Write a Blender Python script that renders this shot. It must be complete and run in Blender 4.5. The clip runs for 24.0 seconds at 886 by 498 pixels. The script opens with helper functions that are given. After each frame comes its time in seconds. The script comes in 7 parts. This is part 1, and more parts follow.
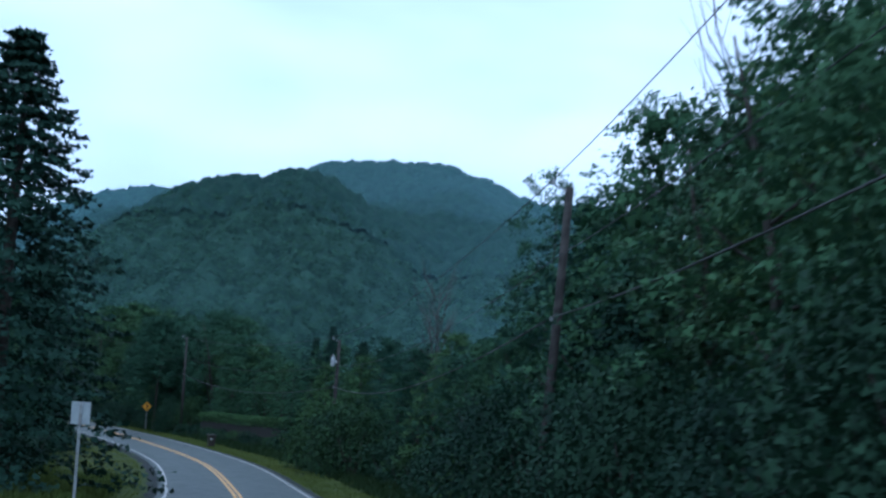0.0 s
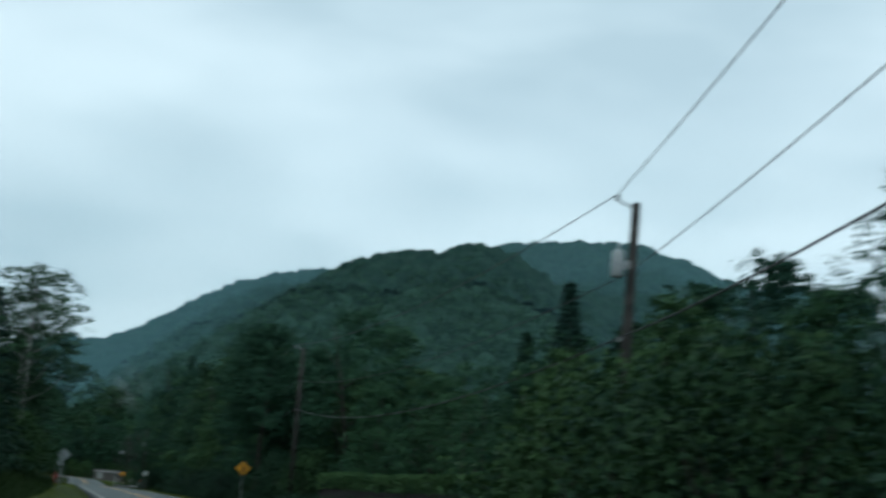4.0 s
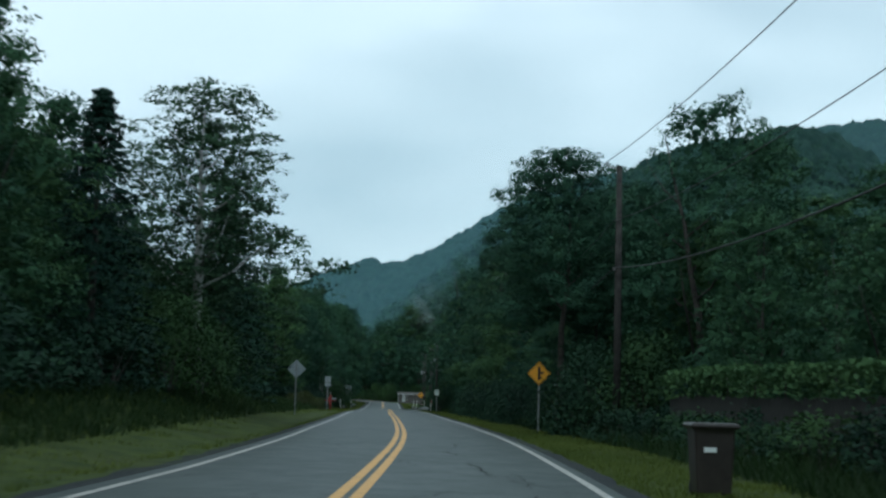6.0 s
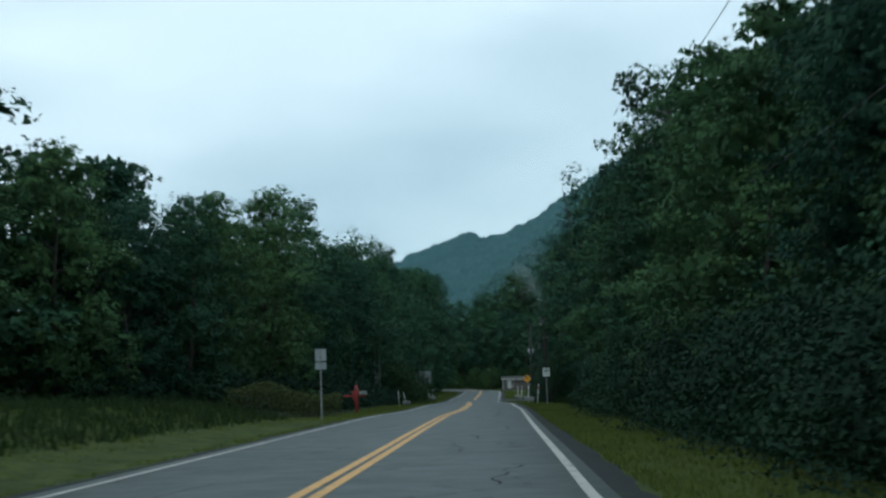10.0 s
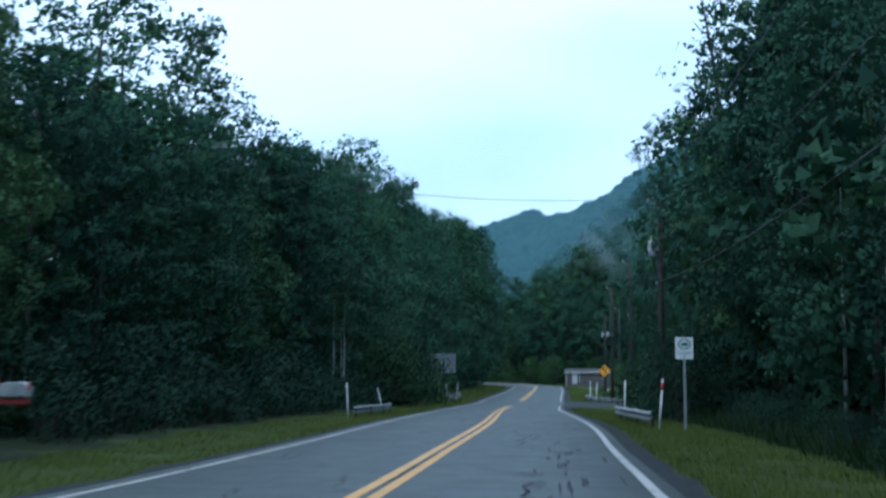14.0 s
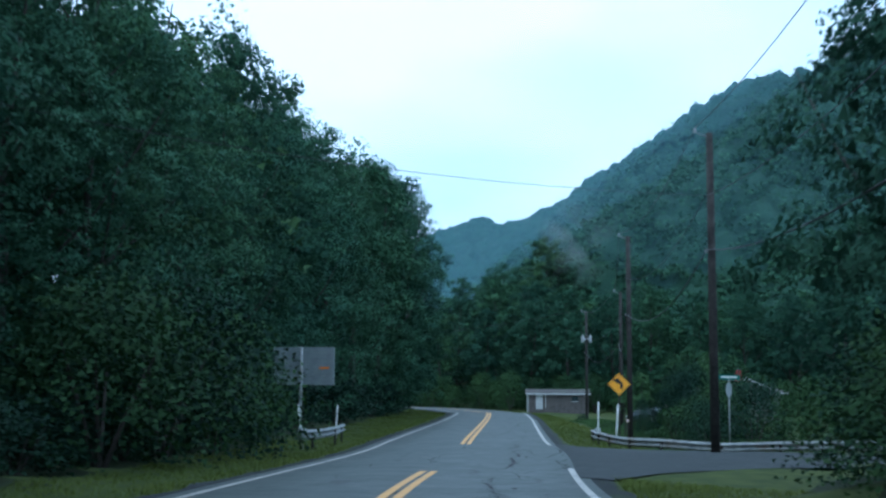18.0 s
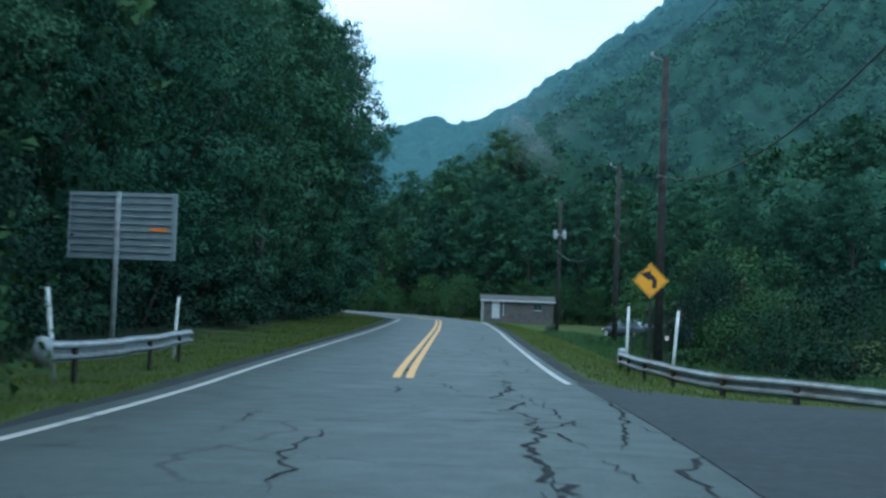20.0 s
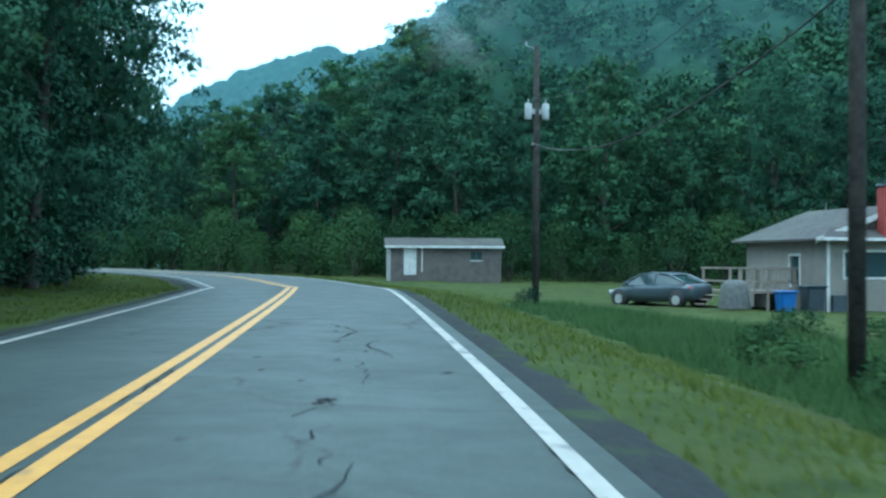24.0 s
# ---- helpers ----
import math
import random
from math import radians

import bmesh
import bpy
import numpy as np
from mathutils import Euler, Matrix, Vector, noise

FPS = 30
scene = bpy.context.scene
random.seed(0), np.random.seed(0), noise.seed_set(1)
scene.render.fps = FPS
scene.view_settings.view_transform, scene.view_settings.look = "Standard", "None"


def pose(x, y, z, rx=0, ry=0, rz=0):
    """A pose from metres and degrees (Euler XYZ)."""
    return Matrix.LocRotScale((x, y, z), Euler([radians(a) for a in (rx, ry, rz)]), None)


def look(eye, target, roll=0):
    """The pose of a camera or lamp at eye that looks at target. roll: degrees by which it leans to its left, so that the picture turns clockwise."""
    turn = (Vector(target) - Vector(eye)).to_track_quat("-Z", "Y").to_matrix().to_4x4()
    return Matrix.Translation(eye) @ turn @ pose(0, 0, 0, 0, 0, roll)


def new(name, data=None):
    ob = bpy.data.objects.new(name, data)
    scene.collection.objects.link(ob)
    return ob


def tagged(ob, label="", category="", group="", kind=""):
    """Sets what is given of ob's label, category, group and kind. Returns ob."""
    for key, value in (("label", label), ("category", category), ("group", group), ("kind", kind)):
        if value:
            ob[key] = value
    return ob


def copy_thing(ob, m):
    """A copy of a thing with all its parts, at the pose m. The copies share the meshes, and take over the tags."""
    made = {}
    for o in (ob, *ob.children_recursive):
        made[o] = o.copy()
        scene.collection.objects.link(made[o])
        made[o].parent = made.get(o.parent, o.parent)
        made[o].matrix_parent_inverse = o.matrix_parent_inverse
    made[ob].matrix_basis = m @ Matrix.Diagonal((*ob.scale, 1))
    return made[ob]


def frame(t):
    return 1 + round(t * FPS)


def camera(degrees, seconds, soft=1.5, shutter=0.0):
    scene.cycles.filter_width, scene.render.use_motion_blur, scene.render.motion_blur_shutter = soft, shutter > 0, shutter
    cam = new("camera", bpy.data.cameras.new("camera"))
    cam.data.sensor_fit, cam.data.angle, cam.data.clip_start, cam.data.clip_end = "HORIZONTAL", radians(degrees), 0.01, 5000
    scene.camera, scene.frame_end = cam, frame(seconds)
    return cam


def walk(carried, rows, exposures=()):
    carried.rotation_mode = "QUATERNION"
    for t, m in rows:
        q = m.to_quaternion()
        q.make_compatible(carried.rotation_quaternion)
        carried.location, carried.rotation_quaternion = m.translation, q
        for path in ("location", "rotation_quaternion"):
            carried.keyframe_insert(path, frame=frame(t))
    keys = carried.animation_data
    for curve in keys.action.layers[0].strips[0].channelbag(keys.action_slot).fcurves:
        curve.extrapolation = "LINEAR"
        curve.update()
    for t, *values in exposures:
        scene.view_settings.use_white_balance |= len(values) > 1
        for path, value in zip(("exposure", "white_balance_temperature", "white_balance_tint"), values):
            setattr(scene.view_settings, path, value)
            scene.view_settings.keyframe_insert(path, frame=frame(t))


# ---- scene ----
cam = camera(38.0, 24.0, soft=2.5, shutter=0.35)


def eye_row(t, x, y, z, yaw, pitch, lean):
    a, b = radians(yaw), radians(pitch)
    eye = Vector((x, y, z + 7.0))
    return t, look(eye, eye + Vector((-math.sin(a) * math.cos(b), math.cos(a) * math.cos(b), math.sin(b))), -lean)


# seconds, place, heading (left +), tilt up, lean to the right
ROWS = [
    (0.0, 0.00, 0.00, 0.00, -0.00, 6.55, -2.75),
    (0.5, -0.56, 6.97, -0.57, 0.67, 6.04, -1.65),
    (1.0, -1.22, 13.58, -1.15, 1.32, 6.41, -3.68),
    (1.5, -1.86, 19.87, -1.69, 2.37, 7.66, -2.94),
    (3.5, -5.37, 50.78, -3.32, -0.58, 11.15, -3.82),
    (4.0, -6.92, 57.79, -3.53, 8.18, 10.85, -4.27),
    (4.5, -8.75, 64.99, -3.64, 14.39, 9.62, -6.00),
    (5.0, -10.95, 73.79, -3.70, 19.19, 9.12, -4.82),
    (5.5, -13.10, 82.09, -3.73, 21.43, 6.01, -1.18),
    (6.0, -15.45, 90.04, -3.75, 21.32, 6.49, -1.59),
    (6.5, -17.62, 96.97, -3.79, 22.28, 6.97, -1.45),
    (7.0, -20.19, 104.41, -3.81, 24.74, 6.94, -1.08),
    (7.5, -22.92, 111.76, -3.82, 25.75, 6.57, -1.15),
    (8.0, -25.95, 119.31, -3.83, 27.08, 6.99, -0.86),
    (8.5, -28.67, 126.13, -3.85, 28.39, 7.06, -1.26),
    (9.0, -31.45, 132.88, -3.88, 27.14, 6.20, -0.83),
    (9.5, -34.36, 139.80, -3.93, 26.59, 6.24, 1.46),
    (10.0, -37.34, 146.87, -3.96, 26.05, 5.92, 1.74),
    (10.5, -40.40, 154.16, -3.97, 25.38, 4.57, 2.43),
    (12.5, -51.83, 180.48, -4.11, 27.94, 3.65, 1.47),
    (13.0, -54.88, 187.08, -4.10, 30.12, 3.28, 1.77),
    (13.5, -57.93, 193.84, -4.13, 29.86, 1.41, 0.32),
    (14.0, -60.72, 200.03, -4.20, 28.99, 5.60, -0.04),
    (14.5, -63.55, 206.23, -4.29, 27.43, 6.97, -0.97),
    (15.0, -66.47, 212.51, -4.35, 26.45, 4.97, -1.24),
    (15.5, -69.41, 218.95, -4.39, 27.25, 2.70, -0.16),
    (16.0, -72.17, 225.19, -4.42, 28.54, 2.82, 0.41),
    (16.5, -74.97, 231.02, -4.43, 27.92, 4.96, -0.04),
    (17.0, -77.65, 236.58, -4.48, 27.48, 5.47, 0.21),
    (17.5, -80.27, 241.74, -4.54, 26.87, 6.84, 0.06),
    (19.5, -90.32, 262.04, -4.87, 25.53, 4.33, -1.75),
    (20.0, -92.59, 267.23, -4.90, 24.35, 2.70, -2.07),
    (20.5, -94.90, 272.58, -4.94, 24.31, 3.49, -2.65),
    (21.0, -97.04, 277.61, -4.96, 23.93, 2.10, -2.70),
    (21.5, -99.26, 282.90, -4.96, 21.19, 1.46, -3.23),
    (22.0, -101.46, 288.29, -4.96, 23.41, 2.43, -2.35),
    (22.5, -103.71, 293.88, -4.95, 23.76, 1.52, -2.66),
    (23.0, -106.20, 300.06, -4.92, 22.20, 1.16, -0.51),
    (23.5, -108.68, 306.02, -4.87, 20.11, 0.61, -1.09),
    (24.0, -111.39, 312.31, -4.81, 20.00, 0.63, -0.32),
]
walk(cam, [eye_row(*r) for r in ROWS], exposures=[(0.0, 0.62, 4800, 10), (3.0, 0.4, 5250, 6), (4.0, 0.2, 5840, -3), (5.0, 0.34, 5780, -2), (7.0, 0.22, 5720, -4), (10.0, 0.3, 5750, -2), (13.0, 0.8, 4990, 5), (14.0, 0.87, 4870, 6), (17.0, 0.97, 4780, 5), (20.0, 1.16, 4880, -4), (22.0, 1.58, 4830, -9), (24.0, 1.78, 4930, -11)])

# ---------------------------------------------------------------- sky and light
world = bpy.data.worlds.new("overcast_sky")
scene.world = world
world.use_nodes = True
wn, wl = world.node_tree.nodes, world.node_tree.links
wn.clear()
w_out = wn.new("ShaderNodeOutputWorld")
w_bg = wn.new("ShaderNodeBackground")
w_sky = wn.new("ShaderNodeTexSky")
w_sky.sky_type, w_sky.sun_disc = "NISHITA", False
w_sky.sun_elevation, w_sky.sun_rotation = radians(38), radians(200)
w_co = wn.new("ShaderNodeTexCoord")
w_map = wn.new("ShaderNodeMapping")
w_map.inputs["Scale"].default_value = (1.0, 1.0, 3.2)
w_noise = wn.new("ShaderNodeTexNoise")
w_noise.inputs["Scale"].default_value, w_noise.inputs["Detail"].default_value = 2.6, 4.0
w_noise.inputs["Roughness"].default_value = 0.45
w_ramp = wn.new("ShaderNodeValToRGB")
w_ramp.color_ramp.elements[0].position, w_ramp.color_ramp.elements[0].color = 0.36, (0.52, 0.60, 0.655, 1)
w_ramp.color_ramp.elements[1].position, w_ramp.color_ramp.elements[1].color = 0.62, (0.79, 0.85, 0.895, 1)
w_scale = wn.new("ShaderNodeVectorMath")
w_scale.operation = "SCALE"
w_scale.inputs["Scale"].default_value = 0.10
w_mix = wn.new("ShaderNodeMixRGB")
w_mix.inputs[0].default_value = 0.9
wl.new(w_co.outputs["Generated"], w_map.inputs["Vector"])
wl.new(w_map.outputs[0], w_noise.inputs["Vector"])
wl.new(w_noise.outputs["Fac"], w_ramp.inputs[0])
wl.new(w_sky.outputs[0], w_scale.inputs[0])
wl.new(w_scale.outputs[0], w_mix.inputs[1])
wl.new(w_ramp.outputs[0], w_mix.inputs[2])
wl.new(w_mix.outputs[0], w_bg.inputs["Color"])
w_bg.inputs["Strength"].default_value = 1.0
wl.new(w_bg.outputs[0], w_out.inputs["Surface"])

sun = new("sun", bpy.data.lights.new("sun", "SUN"))
sun.data.energy, sun.data.angle, sun.data.color = 0.5, radians(40), (1.0, 0.96, 0.9)
sun.matrix_world = look((0, 0, 100), (30, 60, 0))


# ---------------------------------------------------------------- materials
def shader(name, base, rough=0.6, metal=0.0, spec=0.5):
    m = bpy.data.materials.new(name)
    m.use_nodes = True
    b = m.node_tree.nodes["Principled BSDF"]
    b.inputs["Base Color"].default_value = (*base, 1)
    b.inputs["Roughness"].default_value, b.inputs["Metallic"].default_value = rough, metal
    b.inputs["Specular IOR Level"].default_value = spec
    return m


def add(m, kind, **values):
    n = m.node_tree.nodes.new(kind)
    for k, v in values.items():
        n.inputs[k].default_value = v
    return n


def join(m, a, b):
    m.node_tree.links.new(a, b)


def surface(name, c1, c2, scale=4.0, rough=0.6, metal=0.0, spec=0.5, c3=None, scale3=0.4, bump=0.2, bump_scale=None, r2=None, pos=(0.35, 0.65), cover=(0.45, 0.7)):
    """A two-scale procedural surface: c1 to c2 in fine grain, c3 in broad stains, with a fine bump."""
    m = shader(name, c1, rough, metal, spec)
    p = m.node_tree.nodes["Principled BSDF"]
    co = add(m, "ShaderNodeTexCoord")
    n1 = add(m, "ShaderNodeTexNoise", Scale=scale, Detail=6.0, Roughness=0.6)
    ramp = add(m, "ShaderNodeValToRGB")
    for e, c, q in zip(ramp.color_ramp.elements, (c1, c2), pos):
        e.color, e.position = (*c, 1), q
    join(m, co.outputs["Object"], n1.inputs["Vector"])
    join(m, n1.outputs["Fac"], ramp.inputs[0])
    last = ramp.outputs[0]
    if c3:
        n2 = add(m, "ShaderNodeTexNoise", Scale=scale3, Detail=5.0, Roughness=0.65)
        r = add(m, "ShaderNodeMapRange")
        r.inputs["From Min"].default_value, r.inputs["From Max"].default_value = cover
        mix = add(m, "ShaderNodeMixRGB")
        mix.inputs[2].default_value = (*c3, 1)
        join(m, co.outputs["Object"], n2.inputs["Vector"])
        join(m, n2.outputs["Fac"], r.inputs["Value"])
        join(m, r.outputs[0], mix.inputs[0])
        join(m, last, mix.inputs[1])
        last = mix.outputs[0]
        if r2 is not None:
            rr = add(m, "ShaderNodeMapRange")
            rr.inputs["From Min"].default_value, rr.inputs["From Max"].default_value = cover
            rr.inputs["To Min"].default_value, rr.inputs["To Max"].default_value = rough, r2
            join(m, n2.outputs["Fac"], rr.inputs["Value"])
            join(m, rr.outputs[0], p.inputs["Roughness"])
    join(m, last, p.inputs["Base Color"])
    if bump:
        nb = add(m, "ShaderNodeTexNoise", Scale=bump_scale or scale * 3, Detail=4.0)
        bp = add(m, "ShaderNodeBump", Strength=bump, Distance=0.02)
        join(m, co.outputs["Object"], nb.inputs["Vector"])
        join(m, nb.outputs["Fac"], bp.inputs["Height"])
        join(m, bp.outputs[0], p.inputs["Normal"])
    return m


def foliage(name, dark, light, rough=0.75, spec=0.12, through_light=0.22, size=0.5, island=0.25):
    """Leaves: colour varies from leaf to leaf, from clump to clump and from tree to tree; some light passes through."""
    m = shader(name, dark, rough, 0, spec)
    nt = m.node_tree
    p = nt.nodes["Principled BSDF"]
    g = add(m, "ShaderNodeNewGeometry")
    oi = add(m, "ShaderNodeObjectInfo")
    co = add(m, "ShaderNodeTexCoord")
    n1 = add(m, "ShaderNodeTexNoise", Scale=size, Detail=3.0)
    join(m, co.outputs["Object"], n1.inputs["Vector"])
    s1 = add(m, "ShaderNodeMath"); s1.operation = "MULTIPLY_ADD"; s1.inputs[1].default_value = island
    join(m, g.outputs["Random Per Island"], s1.inputs[0])
    join(m, n1.outputs["Fac"], s1.inputs[2])
    s2 = add(m, "ShaderNodeMath"); s2.operation = "MULTIPLY_ADD"; s2.inputs[1].default_value = 0.4
    join(m, oi.outputs["Random"], s2.inputs[0])
    join(m, s1.outputs[0], s2.inputs[2])
    r = add(m, "ShaderNodeMapRange")
    r.inputs["From Min"].default_value, r.inputs["From Max"].default_value = 0.45, 1.2
    join(m, s2.outputs[0], r.inputs["Value"])
    mix = add(m, "ShaderNodeMixRGB")
    mix.inputs[1].default_value, mix.inputs[2].default_value = (*dark, 1), (*light, 1)
    join(m, r.outputs[0], mix.inputs[0])
    join(m, mix.outputs[0], p.inputs["Base Color"])
    tr = add(m, "ShaderNodeBsdfTranslucent")
    join(m, mix.outputs[0], tr.inputs["Color"])
    ms = add(m, "ShaderNodeMixShader")
    ms.inputs[0].default_value = through_light
    join(m, p.outputs[0], ms.inputs[1])
    join(m, tr.outputs[0], ms.inputs[2])
    join(m, ms.outputs[0], nt.nodes["Material Output"].inputs["Surface"])
    return m


M_LEAF = foliage("leaves_maple", (0.018, 0.051, 0.033), (0.060, 0.126, 0.056), size=1.1)
M_LEAF2 = foliage("leaves_light", (0.025, 0.063, 0.031), (0.084, 0.152, 0.056), size=1.1)
# Dark bush leaves; the shade under the trees is put into their colour.
M_SHADEBUSH = foliage("leaves_bush_shaded", (0.007, 0.022, 0.015), (0.026, 0.060, 0.030), size=0.9)
M_TALL = foliage("leaves_tall_maple", (0.032, 0.082, 0.050), (0.096, 0.182, 0.084), size=1.0)
M_TALL2 = foliage("leaves_tall_oak", (0.024, 0.066, 0.046), (0.070, 0.148, 0.076), size=1.0)
M_LEAF3 = foliage("leaves_oak", (0.014, 0.042, 0.031), (0.044, 0.100, 0.053), size=1.1)
M_NEEDLE = foliage("needles", (0.009, 0.028, 0.022), (0.022, 0.054, 0.032), through_light=0.1, size=1.1)
M_BIRCHLEAF = foliage("leaves_birch", (0.020, 0.046, 0.026), (0.050, 0.096, 0.044), size=1.1)
M_BUSH = foliage("leaves_bush", (0.014, 0.037, 0.017), (0.046, 0.090, 0.028), size=1.6)
# Closed canopies, coloured darker to stand for the shade among their leaves.
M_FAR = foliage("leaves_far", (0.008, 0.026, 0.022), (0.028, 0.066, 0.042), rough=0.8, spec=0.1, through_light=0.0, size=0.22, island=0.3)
M_SLOPE_SHADED = foliage("leaves_slope", (0.010, 0.028, 0.021), (0.026, 0.060, 0.038), rough=0.8, spec=0.1, through_light=0.0, size=0.25, island=0.4)
for far_m, far_scale in ((M_FAR, 1.2), (M_SLOPE_SHADED, 2.2)):
    far_co, far_n = add(far_m, "ShaderNodeTexCoord"), add(far_m, "ShaderNodeTexNoise", Scale=far_scale, Detail=4.0, Roughness=0.7)
    far_b = add(far_m, "ShaderNodeBump", Strength=0.8, Distance=0.8 / far_scale)
    join(far_m, far_co.outputs["Object"], far_n.inputs["Vector"])
    join(far_m, far_n.outputs["Fac"], far_b.inputs["Height"])
    join(far_m, far_b.outputs[0], far_m.node_tree.nodes["Principled BSDF"].inputs["Normal"])
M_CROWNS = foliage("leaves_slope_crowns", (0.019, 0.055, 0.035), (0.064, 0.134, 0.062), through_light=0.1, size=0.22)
M_WEED = foliage("weeds", (0.011, 0.026, 0.011), (0.028, 0.050, 0.016), through_light=0.5, size=0.25)
M_YARD = foliage("yard_weed_leaves", (0.032, 0.066, 0.026), (0.080, 0.136, 0.046), through_light=0.5, size=0.4)
M_GRASS = foliage("grass_blades", (0.050, 0.078, 0.018), (0.122, 0.150, 0.034), through_light=0.5, size=0.12)
M_BARK = surface("bark", (0.022, 0.020, 0.018), (0.065, 0.056, 0.048), scale=9, rough=0.9, bump=0.8)
M_BIRCHBARK = surface("birch_bark", (0.20, 0.21, 0.20), (0.36, 0.36, 0.34), scale=3, rough=0.7, c3=(0.06, 0.055, 0.05), scale3=5.0, cover=(0.56, 0.62))
M_DEADWOOD = surface("dead_wood", (0.20, 0.19, 0.17), (0.34, 0.32, 0.29), scale=8, rough=0.9)
M_GROUND = surface("ground_grass", (0.028, 0.043, 0.013), (0.062, 0.080, 0.022), scale=1.6, rough=0.95, spec=0.1, c3=(0.045, 0.050, 0.020), scale3=0.16, cover=(0.52, 0.75), bump=0.6, bump_scale=9)
# Floor colour lowered to stand for the shade below overhanging trees.
M_FOREST_SHADED = surface("forest_floor_shaded", (0.012, 0.020, 0.009), (0.028, 0.036, 0.016), scale=0.6, rough=0.95, spec=0.1, bump=0.5)
M_WHITE = surface("line_white", (0.31, 0.29, 0.26), (0.41, 0.385, 0.35), scale=6, rough=0.55, c3=(0.085, 0.09, 0.09), scale3=3.0, cover=(0.555, 0.63), bump=0.2)
M_YELLOW = surface("line_yellow", (0.50, 0.25, 0.04), (0.62, 0.32, 0.06), scale=6, rough=0.55, c3=(0.16, 0.13, 0.08), scale3=2.4, cover=(0.60, 0.70), bump=0.2)
M_GRAVEL = surface("gravel", (0.014, 0.017, 0.018), (0.038, 0.042, 0.043), scale=14, rough=0.9, spec=0.15, c3=(0.05, 0.075, 0.02), scale3=0.9, cover=(0.55, 0.75), bump=0.9, bump_scale=30)
M_POLE = surface("pole_wood", (0.022, 0.021, 0.020), (0.055, 0.051, 0.047), scale=5, rough=0.9, spec=0.15, bump=0.6)
M_STEEL = surface("galvanised_steel", (0.17, 0.19, 0.20), (0.32, 0.34, 0.34), scale=5, rough=0.55, metal=0.25, c3=(0.16, 0.12, 0.09), scale3=1.3, cover=(0.5, 0.72), bump=0.1)
M_ALU = surface("sign_back", (0.26, 0.30, 0.31), (0.34, 0.38, 0.39), scale=3, rough=0.5, metal=0.3, bump=0.05)
M_CABLE = shader("cable_black", (0.02, 0.02, 0.022), 0.6)
M_TRANSF = surface("transformer_grey", (0.24, 0.26, 0.27), (0.34, 0.36, 0.36), scale=4, rough=0.5, bump=0.05)
M_SIGNY = surface("sign_yellow", (0.76, 0.33, 0.008), (0.84, 0.39, 0.014), scale=2, rough=0.45, bump=0.0)
M_BLACK = shader("sign_black", (0.012, 0.012, 0.012), 0.5)
M_SIGNW = surface("sign_white", (0.62, 0.66, 0.64), (0.72, 0.75, 0.73), scale=3, rough=0.5, bump=0.0)
M_SIGNG = surface("sign_green", (0.01, 0.11, 0.085), (0.015, 0.15, 0.11), scale=3, rough=0.5, bump=0.0)
M_POSTW = surface("post_white", (0.55, 0.57, 0.56), (0.72, 0.74, 0.73), scale=6, rough=0.6, c3=(0.3, 0.3, 0.26), scale3=2.0, bump=0.1)
M_POSTR = surface("post_red", (0.45, 0.05, 0.035), (0.55, 0.07, 0.05), scale=5, rough=0.6, bump=0.1)
M_RED = surface("red_paint", (0.22, 0.024, 0.022), (0.31, 0.036, 0.03), scale=6, rough=0.6, bump=0.2)
M_ORANGE = shader("reflector_orange", (0.8, 0.22, 0.02), 0.35)
M_REFLECT = shader("reflector_pink", (0.75, 0.55, 0.55), 0.3)
M_BROWNBIN = surface("bin_brown", (0.016, 0.012, 0.010), (0.03, 0.024, 0.02), scale=6, rough=0.45, bump=0.1)
M_BLUEBIN = surface("bin_blue", (0.01, 0.07, 0.26), (0.015, 0.10, 0.32), scale=4, rough=0.45, bump=0.1)
M_DARKBIN = surface("bin_dark", (0.015, 0.025, 0.035), (0.025, 0.035, 0.045), scale=4, rough=0.45, bump=0.1)


